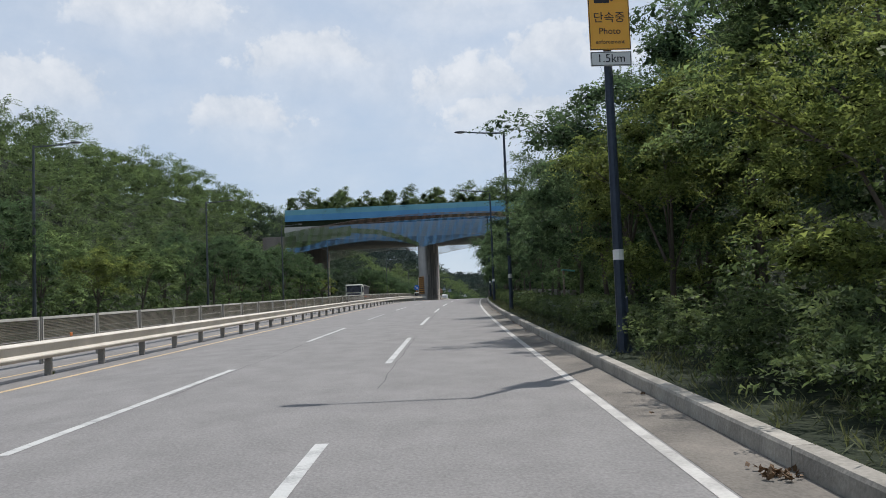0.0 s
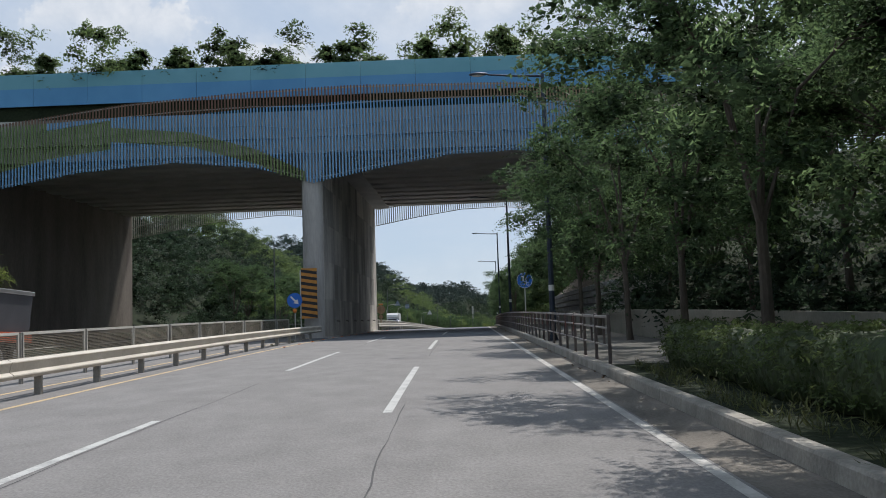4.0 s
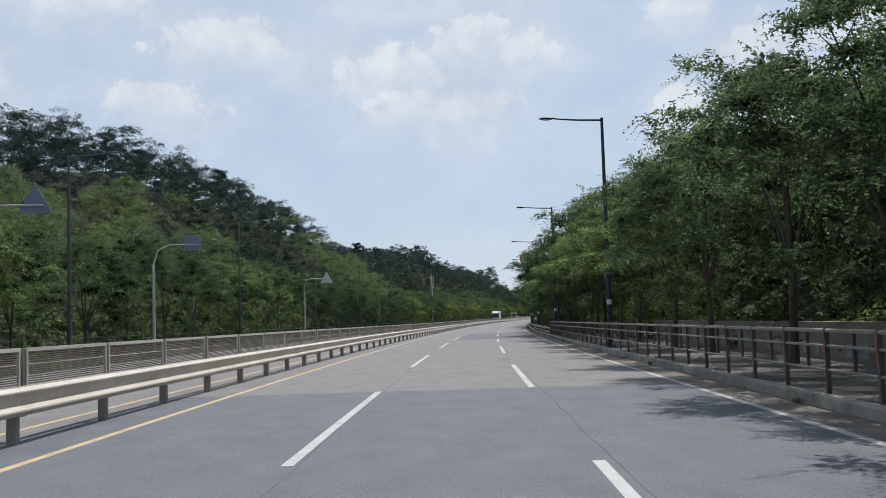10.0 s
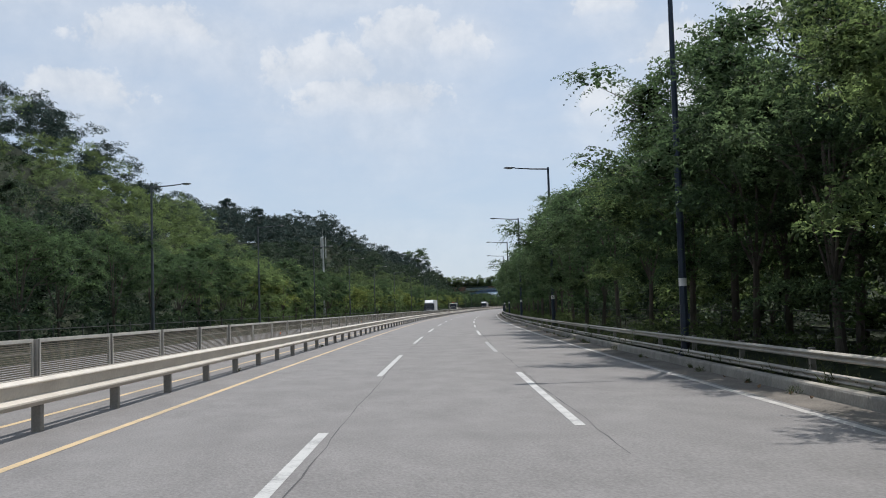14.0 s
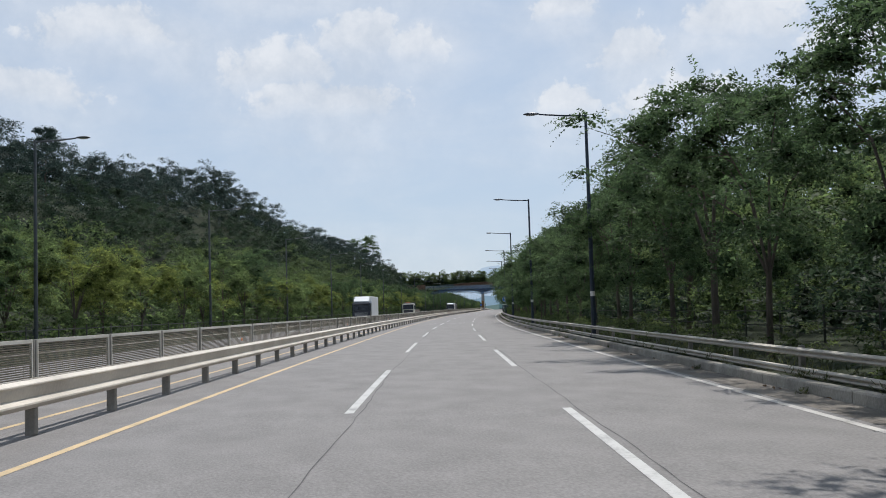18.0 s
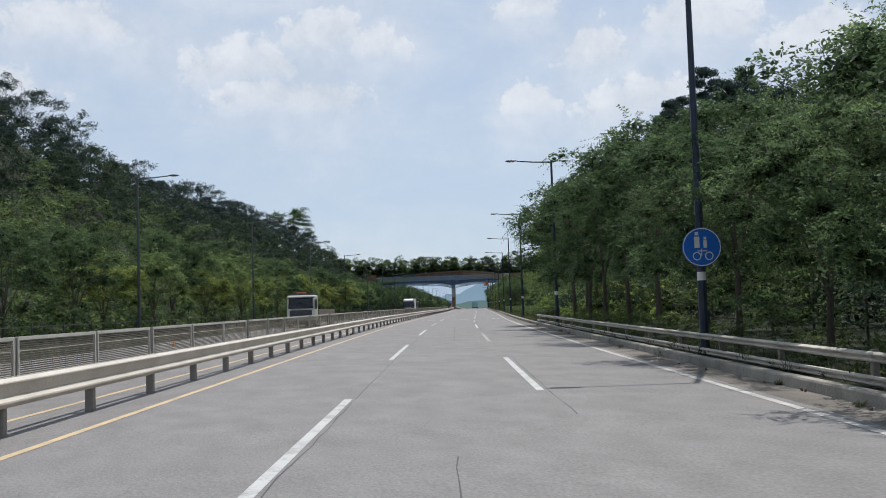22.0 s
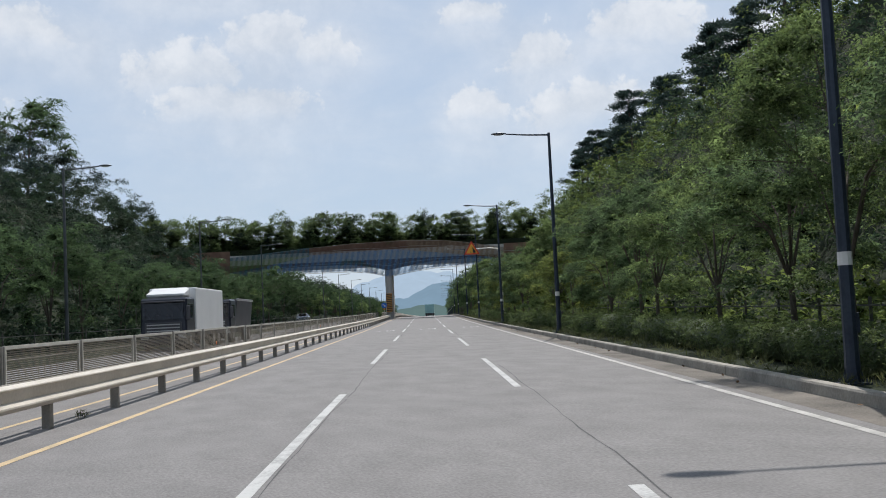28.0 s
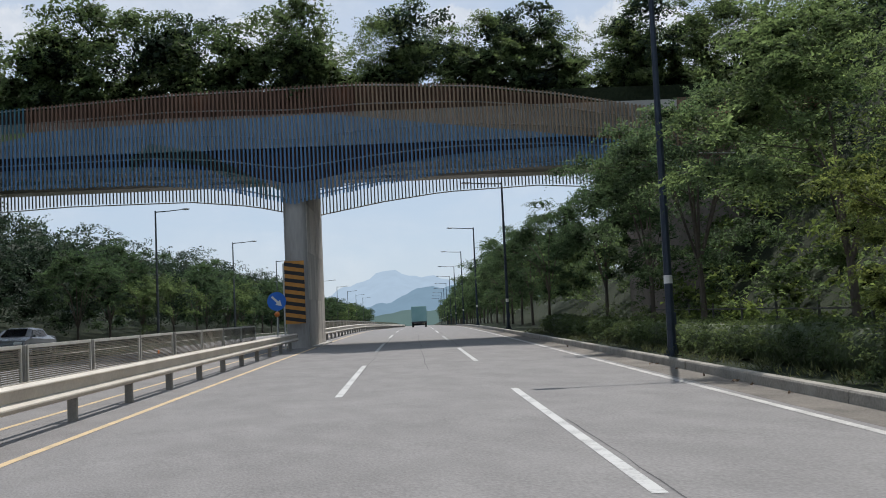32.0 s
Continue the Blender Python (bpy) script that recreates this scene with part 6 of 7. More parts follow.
def disc(b, r, y0, y1, n=28):
    tube(b, [(0, y0, 0), (0, y1, 0)], [r, r], n)


def poly_plate(b, pts, y0, y1):
    lo = [b.verts.new((x, y0, z)) for x, z in pts]
    hi = [b.verts.new((x, y1, z)) for x, z in pts]
    b.faces.new(lo)
    b.faces.new(hi[::-1])
    for k in range(len(pts)):
        b.faces.new((lo[k], lo[(k + 1) % len(pts)], hi[(k + 1) % len(pts)], hi[k]))


def words(text, size, material, parent, loc, name="lettering"):
    cu = bpy.data.curves.new(name, "FONT")
    cu.body, cu.size, cu.align_x, cu.align_y, cu.extrude = text, size, "CENTER", "CENTER", 0.002
    tmp = bpy.data.objects.new("tmp", cu)
    me = bpy.data.meshes.new_from_object(tmp)
    bpy.data.objects.remove(tmp)
    me.materials.clear()
    me.materials.append(material)
    ob = new(name, me)
    ob.parent = parent
    ob.matrix_basis = Matrix.Translation(loc) @ pose(0, 0, 0, 90, 0, 0)
    ob["label"] = "dark lettering reading " + text
    return ob


# speed camera notice on the first lamp pole
t_ = thing("camera_notice", rpose(23.3, 7.75, 6.3, 4) @ Matrix.Scale(0.87, 4), "yellow speed camera notice with a white distance plate", "sign")
b = bmesh.new()
box(b, -0.46, 0.46, -0.02, 0.0, -0.4, 1.15, bevel=0.008)
pl = part("panel", b, SIGN_YELLOW, t_)
b = bmesh.new()
for x0, x1, z0, z1 in ((-0.45, 0.45, -0.39, -0.375), (-0.45, 0.45, 1.125, 1.14), (-0.45, -0.435, -0.375, 1.125), (0.435, 0.45, -0.375, 1.125)):
    box(b, x0, x1, -0.026, -0.021, z0, z1)
part("border", b, SIGN_BLACK, pl, "thin black border")
b = bmesh.new()
box(b, -0.32, 0.02, -0.026, -0.021, 0.66, 0.92)
box(b, 0.05, 0.1, -0.026, -0.021, 0.7, 0.88)
box(b, 0.12, 0.3, -0.026, -0.021, 0.74, 0.92)
part("camera_symbol", b, SIGN_BLACK, pl, "dark camera symbol")
words("단속중", 0.26, SIGN_BLACK, pl, (0, -0.024, 0.32))
words("Photo", 0.2, SIGN_BLACK, pl, (0, -0.024, 0.02))
words("enforcement", 0.125, SIGN_BLACK, pl, (0, -0.024, -0.22))
b = bmesh.new()
box(b, -0.46, 0.46, -0.02, 0.0, -0.76, -0.43, bevel=0.008)
dp_ = part("distance_plate", b, WHITE, t_, "white plate with a distance")
words("1.5km", 0.26, SIGN_BLACK, dp_, (0, -0.024, -0.595))
b = bmesh.new()
for x0, x1, z0, z1 in ((-0.44, 0.44, -0.745, -0.733), (-0.44, 0.44, -0.457, -0.445), (-0.44, -0.428, -0.733, -0.457), (0.428, 0.44, -0.733, -0.457)):
    box(b, x0, x1, -0.026, -0.021, z0, z1)
part("border", b, SIGN_BLACK, dp_)
b = bmesh.new()
for z in (-0.2, 0.8):
    box(b, -0.12, 0.12, 0.0, 0.1, z - 0.03, z + 0.03)
part("bracket", b, LAMP_STEEL, t_)


def shared_path_sign(m, pole_h, own_pole):
    t_ = thing("shared_path_sign", m, "round blue shared path sign with white symbols", "sign", "shared path signs")
    b = bmesh.new()
    disc(b, 0.45, 0.0, 0.02)
    pl = part("disc", b, SIGN_BLUE, t_)
    b = bmesh.new()
    ring_plate(b, 0.42, 0.44, -0.004)
    part("rim", b, WHITE, pl)
    b = bmesh.new()
    for x0, x1, z0, z1 in ((-0.17, -0.05, -0.02, 0.24), (0.04, 0.12, -0.02, 0.15), (-0.15, -0.07, 0.27, 0.35), (0.05, 0.11, 0.17, 0.23)):
        box(b, x0, x1, -0.006, -0.002, z0, z1)
    part("walker_symbol", b, WHITE, pl, "plain white upright bars")
    b = bmesh.new()
    for cx in (-0.12, 0.16):
        ring_plate(b, 0.075, 0.1, -0.005, 18, cx, -0.21)
    box(b, -0.12, 0.12, -0.006, -0.003, -0.1, -0.08)
    box(b, -0.02, 0.0, -0.006, -0.003, -0.2, -0.04)
    part("cycle_symbol", b, WHITE, pl, "white bicycle symbol")
    b = bmesh.new()
    for z in (-0.2, 0.2):
        box(b, -0.12, 0.12, 0.02, 0.05, z - 0.02, z + 0.02)
    part("bracket", b, GALV, t_)
    if own_pole:
        b = bmesh.new()
        tube(b, [(0, 0.085, -pole_h), (0, 0.085, 0.4)], [0.035, 0.035], 10)
        part("pole", b, GALV, t_, "pale grey pole")
    return t_


shared_path_sign(rpose(179.2, 7.9, 2.95), 2.78, True)
shared_path_sign(rpose(676.55, 7.5, 2.65, 0), 2.4, False)

# falling rocks triangle on a cantilever pole
t_ = thing("rockfall_sign", rpose(922.5, 6.1, 6.75), "red-bordered yellow triangle rockfall warning on a cantilever pole", "sign")


def tri_pts(r, cx=0.0, cz=0.0):
    return [(cx + r * math.sin(a), cz + r * math.cos(a)) for a in (0, 2 * math.pi / 3, 4 * math.pi / 3)]


b = bmesh.new()
poly_plate(b, tri_pts(0.84), 0.0, 0.02)
pl = part("triangle", b, SIGN_RED, t_)
b = bmesh.new()
b.faces.new([b.verts.new((x, -0.004, z)) for x, z in tri_pts(0.6)])
part("field", b, SIGN_YELLOW, pl, "orange-yellow field")
b = bmesh.new()
b.faces.new([b.verts.new((x, -0.008, z)) for x, z in ((0.1, -0.27), (0.44, -0.27), (0.12, 0.26), (0.06, 0.2), (0.09, 0.0))])
for x, z, r in ((-0.08, -0.2, 0.055), (-0.06, -0.03, 0.03), (-0.02, 0.1, 0.03), (0.03, 0.28, 0.04)):
    ring_plate(b, 0, r, -0.008, 7, x, z)
part("rock_symbol", b, SIGN_BLACK, pl, "black slope and rocks")
b = bmesh.new()
tube(b, [(0.2, 0.06, 0.05), (1.6, 0.06, 0.12), (2.35, 0.06, 0.0), (2.6, 0.06, -0.5), (2.6, 0.06, -6.65)], [0.04, 0.05, 0.07, 0.1, 0.13], 10)
part("cantilever_pole", b, GALV, t_, "pale grey bent pole")

# speed limit disc half hidden by leaves
t_ = thing("speed_limit_sign", rpose(385.0, 5.86, 6.6), "round white speed limit sign with a red rim", "sign")
b = bmesh.new()
disc(b, 0.55, 0.0, 0.02)
pl = part("disc", b, WHITE, t_)
b = bmesh.new()
ring_plate(b, 0.42, 0.55, -0.004)
part("rim", b, SIGN_RED, pl, "red rim")
words("70", 0.5, SIGN_BLACK, pl, (0, -0.006, 0))
b = bmesh.new()
tube(b, [(0.0, 0.06, 0.0), (1.6, 0.06, 0.1), (2.2, 0.06, 0.0), (2.45, 0.06, -0.5), (2.45, 0.06, -6.5)], [0.04, 0.05, 0.07, 0.1, 0.13], 10)
part("cantilever_pole", b, GALV, t_, "pale grey bent pole")

# sign backs over the opposite carriageway
t_ = thing("sign_back", rpose(404.2, -14.95, 6.25), "bare back of a triangular sign on a cantilever pole", "sign", "sign backs")
b = bmesh.new()
poly_plate(b, tri_pts(0.8), 0.0, 0.02)
part("triangle", b, SIGN_BACK, t_)
b = bmesh.new()
tube(b, [(0.3, -0.06, 0.0), (-1.6, -0.06, 0.1), (-2.2, -0.06, 0.0), (-2.4, -0.06, -0.5), (-2.4, -0.06, -5.9)], [0.04, 0.05, 0.06, 0.08, 0.11], 10)
part("cantilever_pole", b, GALV, t_)
BLUE_BACK = mat("blue_grey_sign_back", (0.13, 0.17, 0.23), (0.2, 0.25, 0.32), 2, 0.5, bump=0)
for s, d, h, label, pts in ((355.5, -14.7, 6.45, "bare blue-grey back of a square sign on a cantilever pole", [(-0.5, -0.45), (0.5, -0.45), (0.5, 0.3), (0.36, 0.5), (-0.36, 0.5), (-0.5, 0.3)]),
                            (333.0, -14.0, 6.2, "bare blue-grey back of a triangular sign on a cantilever pole", tri_pts(0.76))):
    t_ = thing("sign_back", rpose(s, d, h), label, "sign", "sign backs")
    b = bmesh.new()
    poly_plate(b, pts, 0.0, 0.02)
    part("plate", b, BLUE_BACK, t_)
    b = bmesh.new()
    tube(b, [(0.35, -0.06, -0.1), (-1.3, -0.06, -0.06), (-2.0, -0.06, -0.35), (-2.3, -0.06, -1.2)], [0.035, 0.04, 0.045, 0.05], 8)
    part("arm", b, GALV, t_)
    b = bmesh.new()
    tube(b, [(-2.3, -0.06, -1.2), (-2.3, -0.06, -h + 0.1)], [0.085, 0.1], 10)
    part("pole", b, GALV, t_)


# Sheet yellow dulled to orange-brown, the pier's shade put into its colour.
HAZARD_YELLOW = mat("shaded_hazard_sheet", (0.4, 0.17, 0.03), (0.58, 0.27, 0.05), 3, 0.5, bump=0.03)


def pier_warning(s, d, label):
    """Striped board and keep-right disc in front of a pier."""
    t_ = thing("pier_warning", rpose(s, d, 0.0), label, "sign", "pier warnings")
    b = bmesh.new()
    box(b, -0.45, 0.5, 0.0, 0.03, 1.2, 4.2)
    board = part("board", b, HAZARD_YELLOW, t_)
    for k in range(8):
        b = bmesh.new()
        z = 1.22 + k * 0.37
        b.faces.new([b.verts.new(p_) for p_ in ((-0.45, -0.004, z + 0.16), (0.5, -0.004, z - 0.0), (0.5, -0.004, z + 0.18), (-0.45, -0.004, z + 0.34))])
        part("stripe", b, SIGN_BLACK, board, "black slanting stripe")
    b = bmesh.new()
    tube(b, [(-0.5, 0.05, 0), (-0.5, 0.05, 4.1)], [0.04, 0.04], 8)
    part("post", b, GALV, t_)
    b = bmesh.new()
    tube(b, [(-0.85, -0.05, 2.3), (-0.85, -0.03, 2.3)], [0.45, 0.45], 28)
    dc = part("keep_right_disc", b, SIGN_BLUE, t_, "round blue keep-right sign")
    b = bmesh.new()
    b.faces.new([b.verts.new((-0.85 + x, -0.056, 2.3 + z)) for x, z in ((-0.27, 0.2), (-0.2, 0.27), (0.08, -0.01), (0.16, 0.07), (0.24, -0.24), (-0.07, -0.16), (0.01, -0.08))])
    part("arrow", b, WHITE, dc, "white slanting arrow")
    b = bmesh.new()
    bmesh.ops.create_uvsphere(b, u_segments=10, v_segments=8, radius=0.13)
    for v in b.verts:
        v.co += Vector((-0.85, -0.05, 1.68))
    part("warning_lamp", b, REFLECT, t_, "orange warning lamp", smooth=True)
    b = bmesh.new()
    tube(b, [(-0.85, 0.02, 0), (-0.85, 0.02, 2.7)], [0.035, 0.035], 8)
    part("disc_post", b, GALV, t_)
    return t_


pier_warning(BR1 - 0.5, -4.85, "striped hazard board with a round blue arrow before the pier")
pier_warning(BR2 - 0.5, -4.2, "striped hazard board with a round blue arrow before the pier")
t_ = thing("sign_back", rpose(221.5, -4.3, 0.0), "tan round sign back with an orange lamp", "sign", "sign backs")
TAN_BACK = mat("tan_sign_back", (0.3, 0.2, 0.13), (0.42, 0.3, 0.2), 2, 0.6, bump=0.03)
for nm, r, z, mm in (("disc", 0.43, 2.05, TAN_BACK), ("small_disc", 0.2, 1.35, TAN_BACK)):
    b = bmesh.new()
    tube(b, [(0, 0.0, z), (0, 0.02, z)], [r, r], 24)
    part(nm, b, mm, t_)
b = bmesh.new()
tube(b, [(0, -0.05, 0), (0, -0.05, 2.55)], [0.05, 0.05], 8)
part("post", b, TAN_BACK, t_)
b = bmesh.new()
box(b, -0.2, 0.2, -0.08, 0.08, 2.5, 2.64, bevel=0.03)
part("warning_lamp", b, REFLECT, t_, "orange warning lamp")

# mobile phone mast among the trees
t_ = thing("antenna_mast", rpose(575.5, -21.1, 0.2), "grey mobile phone mast with panel antennas above the trees", "mast")
b = bmesh.new()
tube(b, [(0, 0, 0), (0, 0, 7), (0, 0, 13.4)], [0.2, 0.16, 0.1], 10)
part("mast", b, GALV, t_)
for z in (10.6, 12.4):
    for k in range(3):
        a = k * 2 * math.pi / 3 + 0.4
        b = bmesh.new()
        box(b, -0.14, 0.14, -0.07, 0.07, -0.75, 0.75, bevel=0.03, m=Matrix.Translation((0.42 * math.cos(a), 0.42 * math.sin(a), z)) @ pose(0, 0, 0, 0, 0, math.degrees(a) + 90))
        part("panel_antenna", b, GALV, t_)
b = bmesh.new()
tube(b, [(0, 0, 13.3), (0, 0, 14.6)], [0.02, 0.01], 5)
part("rod", b, GALV, t_)

# thin railings behind the left row and behind the right verge
DARK_RAIL = mat("dark_railing_paint", (0.05, 0.055, 0.05), (0.1, 0.1, 0.09), 2, 0.6, 0.2, bump=0.05)


def thin_railing(s0, s1, d, label, gap):
    f = thing("railing", flat_base(s0, d), label, "railing")
    for h in (0.6, 1.1):
        e = s0
        while e < s1 - 1:
            n = min(e + 48, s1)
            swept("rail", [(d - 0.02, h), (d + 0.02, h), (d + 0.02, h + 0.045), (d - 0.02, h + 0.045)], e, n, DARK_RAIL, f, step=6)
            e = n
    post = box_mesh("rail_post", DARK_RAIL, -0.03, 0.03, -0.03, 0.03, 0.0, 1.2)
    s = s0
    while s < s1:
        along("rail_post", post, f, s, d, 0.12)
        s += gap
    return f


thin_railing(222, 990, -18.6, "dark thin steel railing beside the opposite carriageway", 4.0)
thin_railing(384, 720, 12.6, "dark thin steel railing behind the verge trees", 4.0)
thin_railing(846, 992, 11.6, "dark thin steel railing at the foot of the slope", 3.0)

# ---- vehicles on the opposite carriageway ----
CAB_WHITE = mat("cream_cab_paint", (0.62, 0.6, 0.5), (0.72, 0.7, 0.6), 1, 0.3, bump=0, spec=0.5)
CAB_BLACK = mat("black_cab_paint", (0.015, 0.018, 0.03), (0.03, 0.034, 0.05), 1, 0.3, bump=0, spec=0.5)
CAB_BLUE = mat("blue_cab_paint", (0.03, 0.09, 0.22), (0.05, 0.13, 0.3), 1, 0.3, bump=0, spec=0.5)
BOX_WHITE = mat("white_box_sheet", (0.62, 0.63, 0.63), (0.74, 0.75, 0.75), 0.6, 0.45, bump=0.03)
BODY_GREY = mat("dark_grey_body", (0.045, 0.047, 0.055), (0.09, 0.09, 0.1), 0.8, 0.5, bump=0.05)
BODY_RED = mat("red_orange_skirt", (0.45, 0.08, 0.03), (0.55, 0.12, 0.05), 0.8, 0.5, bump=0.03)
GLASS = mat("dark_window_glass", (0.01, 0.014, 0.025), (0.02, 0.026, 0.04), 1, 0.08, bump=0, spec=0.8)
TYRE = mat("tyre_rubber", (0.012, 0.012, 0.012), (0.03, 0.03, 0.03), 4, 0.85, bump=0.1)
CHROME = mat("dull_chrome", (0.45, 0.45, 0.45), (0.6, 0.6, 0.6), 2, 0.3, 0.8, bump=0)
LIGHT_GLASS = mat("headlight_glass", (0.6, 0.6, 0.58), (0.75, 0.75, 0.72), 2, 0.15, bump=0)


BOARD_WOOD = mat("worn_board", (0.13, 0.1, 0.08), (0.26, 0.21, 0.17), 2.5, 0.8, bump=0.2, stretch=(1, 0.3, 1))
CAR_SILVER = mat("silver_car_paint", (0.3, 0.31, 0.33), (0.36, 0.37, 0.39), 1, 0.25, 0.6, bump=0, spec=0.5)


def sedan(s, d, label, h=0.0):
    """A saloon car; local +y is its front."""
    t_ = thing("sedan_car", rpose(s, d, h, 180), label, "car", "cars")
    side = [(-4.75, 0.42), (-4.72, 0.85), (-4.55, 1.0), (-3.9, 1.06), (-3.2, 1.42), (-2.3, 1.46), (-1.75, 1.4), (-1.0, 0.98), (-0.25, 0.82), (-0.03, 0.66), (0.0, 0.35), (-0.15, 0.24), (-4.6, 0.24)]
    b = bmesh.new()
    rows = []
    for x, k in ((-0.92, 0.0), (-0.9, 0.6), (-0.62, 1.0), (0.62, 1.0), (0.9, 0.6), (0.92, 0.0)):
        rows.append([b.verts.new(((x if z < 1.05 else x * 0.82), y, z if z < 0.5 else 0.5 + (z - 0.5) * (0.86 + 0.14 * k))) for y, z in side])
    n = len(side)
    for a, q in zip(rows, rows[1:]):
        for k in range(n):
            b.faces.new((a[k], a[(k + 1) % n], q[(k + 1) % n], q[k]))
    b.faces.new(rows[0])
    b.faces.new(rows[-1][::-1])
    body = part("body", b, CAR_SILVER, t_, smooth=False)
    b = bmesh.new()
    b.faces.new([b.verts.new(p_) for p_ in ((-0.62, -1.06, 1.03), (0.62, -1.06, 1.03), (0.52, -1.68, 1.4), (-0.52, -1.68, 1.4))])
    bmesh.ops.solidify(b, geom=b.faces[:], thickness=0.02)
    part("windscreen", b, GLASS, body, "sloping dark windscreen")
    for sx in (-1, 1):
        for y0, y1, t0, t1 in ((-2.2, -1.25, -2.2, -1.75), (-3.3, -2.28, -3.1, -2.28)):
            b = bmesh.new()
            b.faces.new([b.verts.new((sx * x, y, z)) for x, y, z in ((0.925, y0, 1.0), (0.925, y1, 1.0), (0.77, t1, 1.34), (0.77, t0, 1.34))])
            bmesh.ops.solidify(b, geom=b.faces[:], thickness=0.02)
            part("side_window", b, GLASS, body, "dark side window")
        b = bmesh.new()
        box(b, sx * 0.62 - 0.2, sx * 0.62 + 0.2, -0.2, 0.0, 0.6, 0.74, bevel=0.03)
        part("headlight", b, LIGHT_GLASS, t_, "clear headlight")
        b = bmesh.new()
        box(b, sx * 1.0 - 0.09, sx * 1.0 + 0.09, -1.35, -1.2, 0.95, 1.08, bevel=0.03)
        part("mirror", b, CAR_SILVER, t_)
        for y in (-0.9, -3.75):
            b = bmesh.new()
            tube(b, [(sx * 0.72, y, 0.33), (sx * 0.94, y, 0.33)], [0.33, 0.33], 18)
            w = part("wheel", b, TYRE, t_)
            b = bmesh.new()
            tube(b, [(sx * 0.8, y, 0.33), (sx * 0.95, y, 0.33)], [0.22, 0.22], 14)
            part("rim", b, CHROME, w, "metal rim")
    for z in (0.4, 0.46, 0.52):
        b = bmesh.new()
        box(b, -0.5, 0.5, -0.02, 0.02, z, z + 0.025)
        part("grille_bar", b, CHROME, t_)
    return t_


def truck(s, d, label, cab, body, body_mat, length, height, turn=180.0, skirt=None):
    """A lorry; local +y is its front. body: box, tipper or flatbed."""
    t_ = thing("lorry", rpose(s, d, 0.0, turn), label, "truck", "lorries")
    L = length
    b = bmesh.new()
    box(b, -1.2, 1.2, -2.0, -0.02, 0.55, 2.75, bevel=0.1)
    for v in b.verts:
        if v.co.y > -0.4 and v.co.z > 1.6:
            v.co.y -= (v.co.z - 1.6) * 0.16
    cb = part("cab", b, cab, t_)
    b = bmesh.new()
    q = [b.verts.new(p_) for p_ in ((-1.06, 0.0 - 0.015, 1.62), (1.06, 0.0 - 0.015, 1.62), (1.02, -0.135, 2.5), (-1.02, -0.135, 2.5))]
    b.faces.new(q)
    bmesh.ops.solidify(b, geom=b.faces[:], thickness=0.03)
    part("windscreen", b, GLASS, cb, "dark windscreen")
    for x in (-1.206, 1.206):
        b = bmesh.new()
        box(b, x - 0.012, x + 0.012, -1.5, -0.5, 1.65, 2.4, bevel=0.01)
        part("side_window", b, GLASS, cb, "dark side window")
        b = bmesh.new()
        box(b, x - 0.18 + (0.36 if x > 0 else 0), x + (0.18 if x > 0 else 0), -0.12, 0.05, 1.55, 2.3, bevel=0.03)
        part("mirror", b, BODY_GREY, t_)
        b = bmesh.new()
        box(b, x * 0.8 - 0.2, x * 0.8 + 0.2, -0.02, 0.05, 0.62, 0.86, bevel=0.02)
        part("headlight", b, LIGHT_GLASS, t_, "clear headlight")
    b = bmesh.new()
    box(b, -1.22, 1.22, -0.3, 0.1, 0.3, 0.6, bevel=0.05)
    part("bumper", b, BODY_GREY, t_, "dark bumper")
    b = bmesh.new()
    box(b, -0.95, 0.95, -0.05, 0.01, 0.92, 1.48, bevel=0.02)
    part("grille", b, BODY_GREY, cb, "dark grille panel")
    b = bmesh.new()
    box(b, -1.12, 1.12, -0.3, 0.02, 2.5, 2.58, bevel=0.02)
    part("sun_visor", b, BODY_GREY, cb, "dark sun visor")
    for x in (-1.0, 1.0):
        b = bmesh.new()
        tube(b, [(x, -0.06, 1.7), (x * 0.2, -0.05, 1.85)], [0.015, 0.01], 5)
        part("wiper", b, BODY_GREY, cb, "wiper arm")
    for z in (1.0, 1.16, 1.32):
        b = bmesh.new()
        box(b, -0.85, 0.85, -0.03, 0.03, z, z + 0.06, bevel=0.01)
        part("grille_bar", b, CHROME if cab is not CAB_WHITE else BODY_GREY, t_)
    b = bmesh.new()
    box(b, -0.45, 0.45, -L + 0.2, -1.9, 0.6, 0.9)
    part("chassis", b, BODY_GREY, t_)
    if body == "box":
        b = bmesh.new()
        box(b, -1.24, 1.24, -L, -2.15, 0.95, height, bevel=0.04)
        part("cargo_box", b, body_mat, t_)
        b = bmesh.new()
        box(b, -1.245, 1.245, -L + 0.1, -2.3, 0.72, 0.94, bevel=0.02)
        part("side_rail", b, BODY_GREY, t_)
        b = bmesh.new()
        box(b, -1.0, 1.0, -1.8, -0.5, 2.76, height, bevel=0.1)
        for v in b.verts:
            if v.co.y > -0.9:
                v.co.z = min(v.co.z, 2.95)
        part("wind_deflector", b, body_mat, t_, "white roof deflector")
    elif body == "tipper":
        b = bmesh.new()
        box(b, -1.24, 1.24, -L, -2.25, 0.95, height, bevel=0.05)
        for v in b.verts:
            if v.co.z < 1.5:
                v.co.x *= 0.86
        tp = part("tipper_body", b, body_mat, t_)
        for x in (-1.25, 1.25):
            b = bmesh.new()
            box(b, x - 0.05, x + 0.05, -L, -2.25, height - 0.12, height + 0.02, bevel=0.02)
            part("top_rail", b, CHROME, tp)
        if skirt:
            b = bmesh.new()
            box(b, -1.2, 1.2, -L + 0.05, -2.3, 1.0, 1.35)
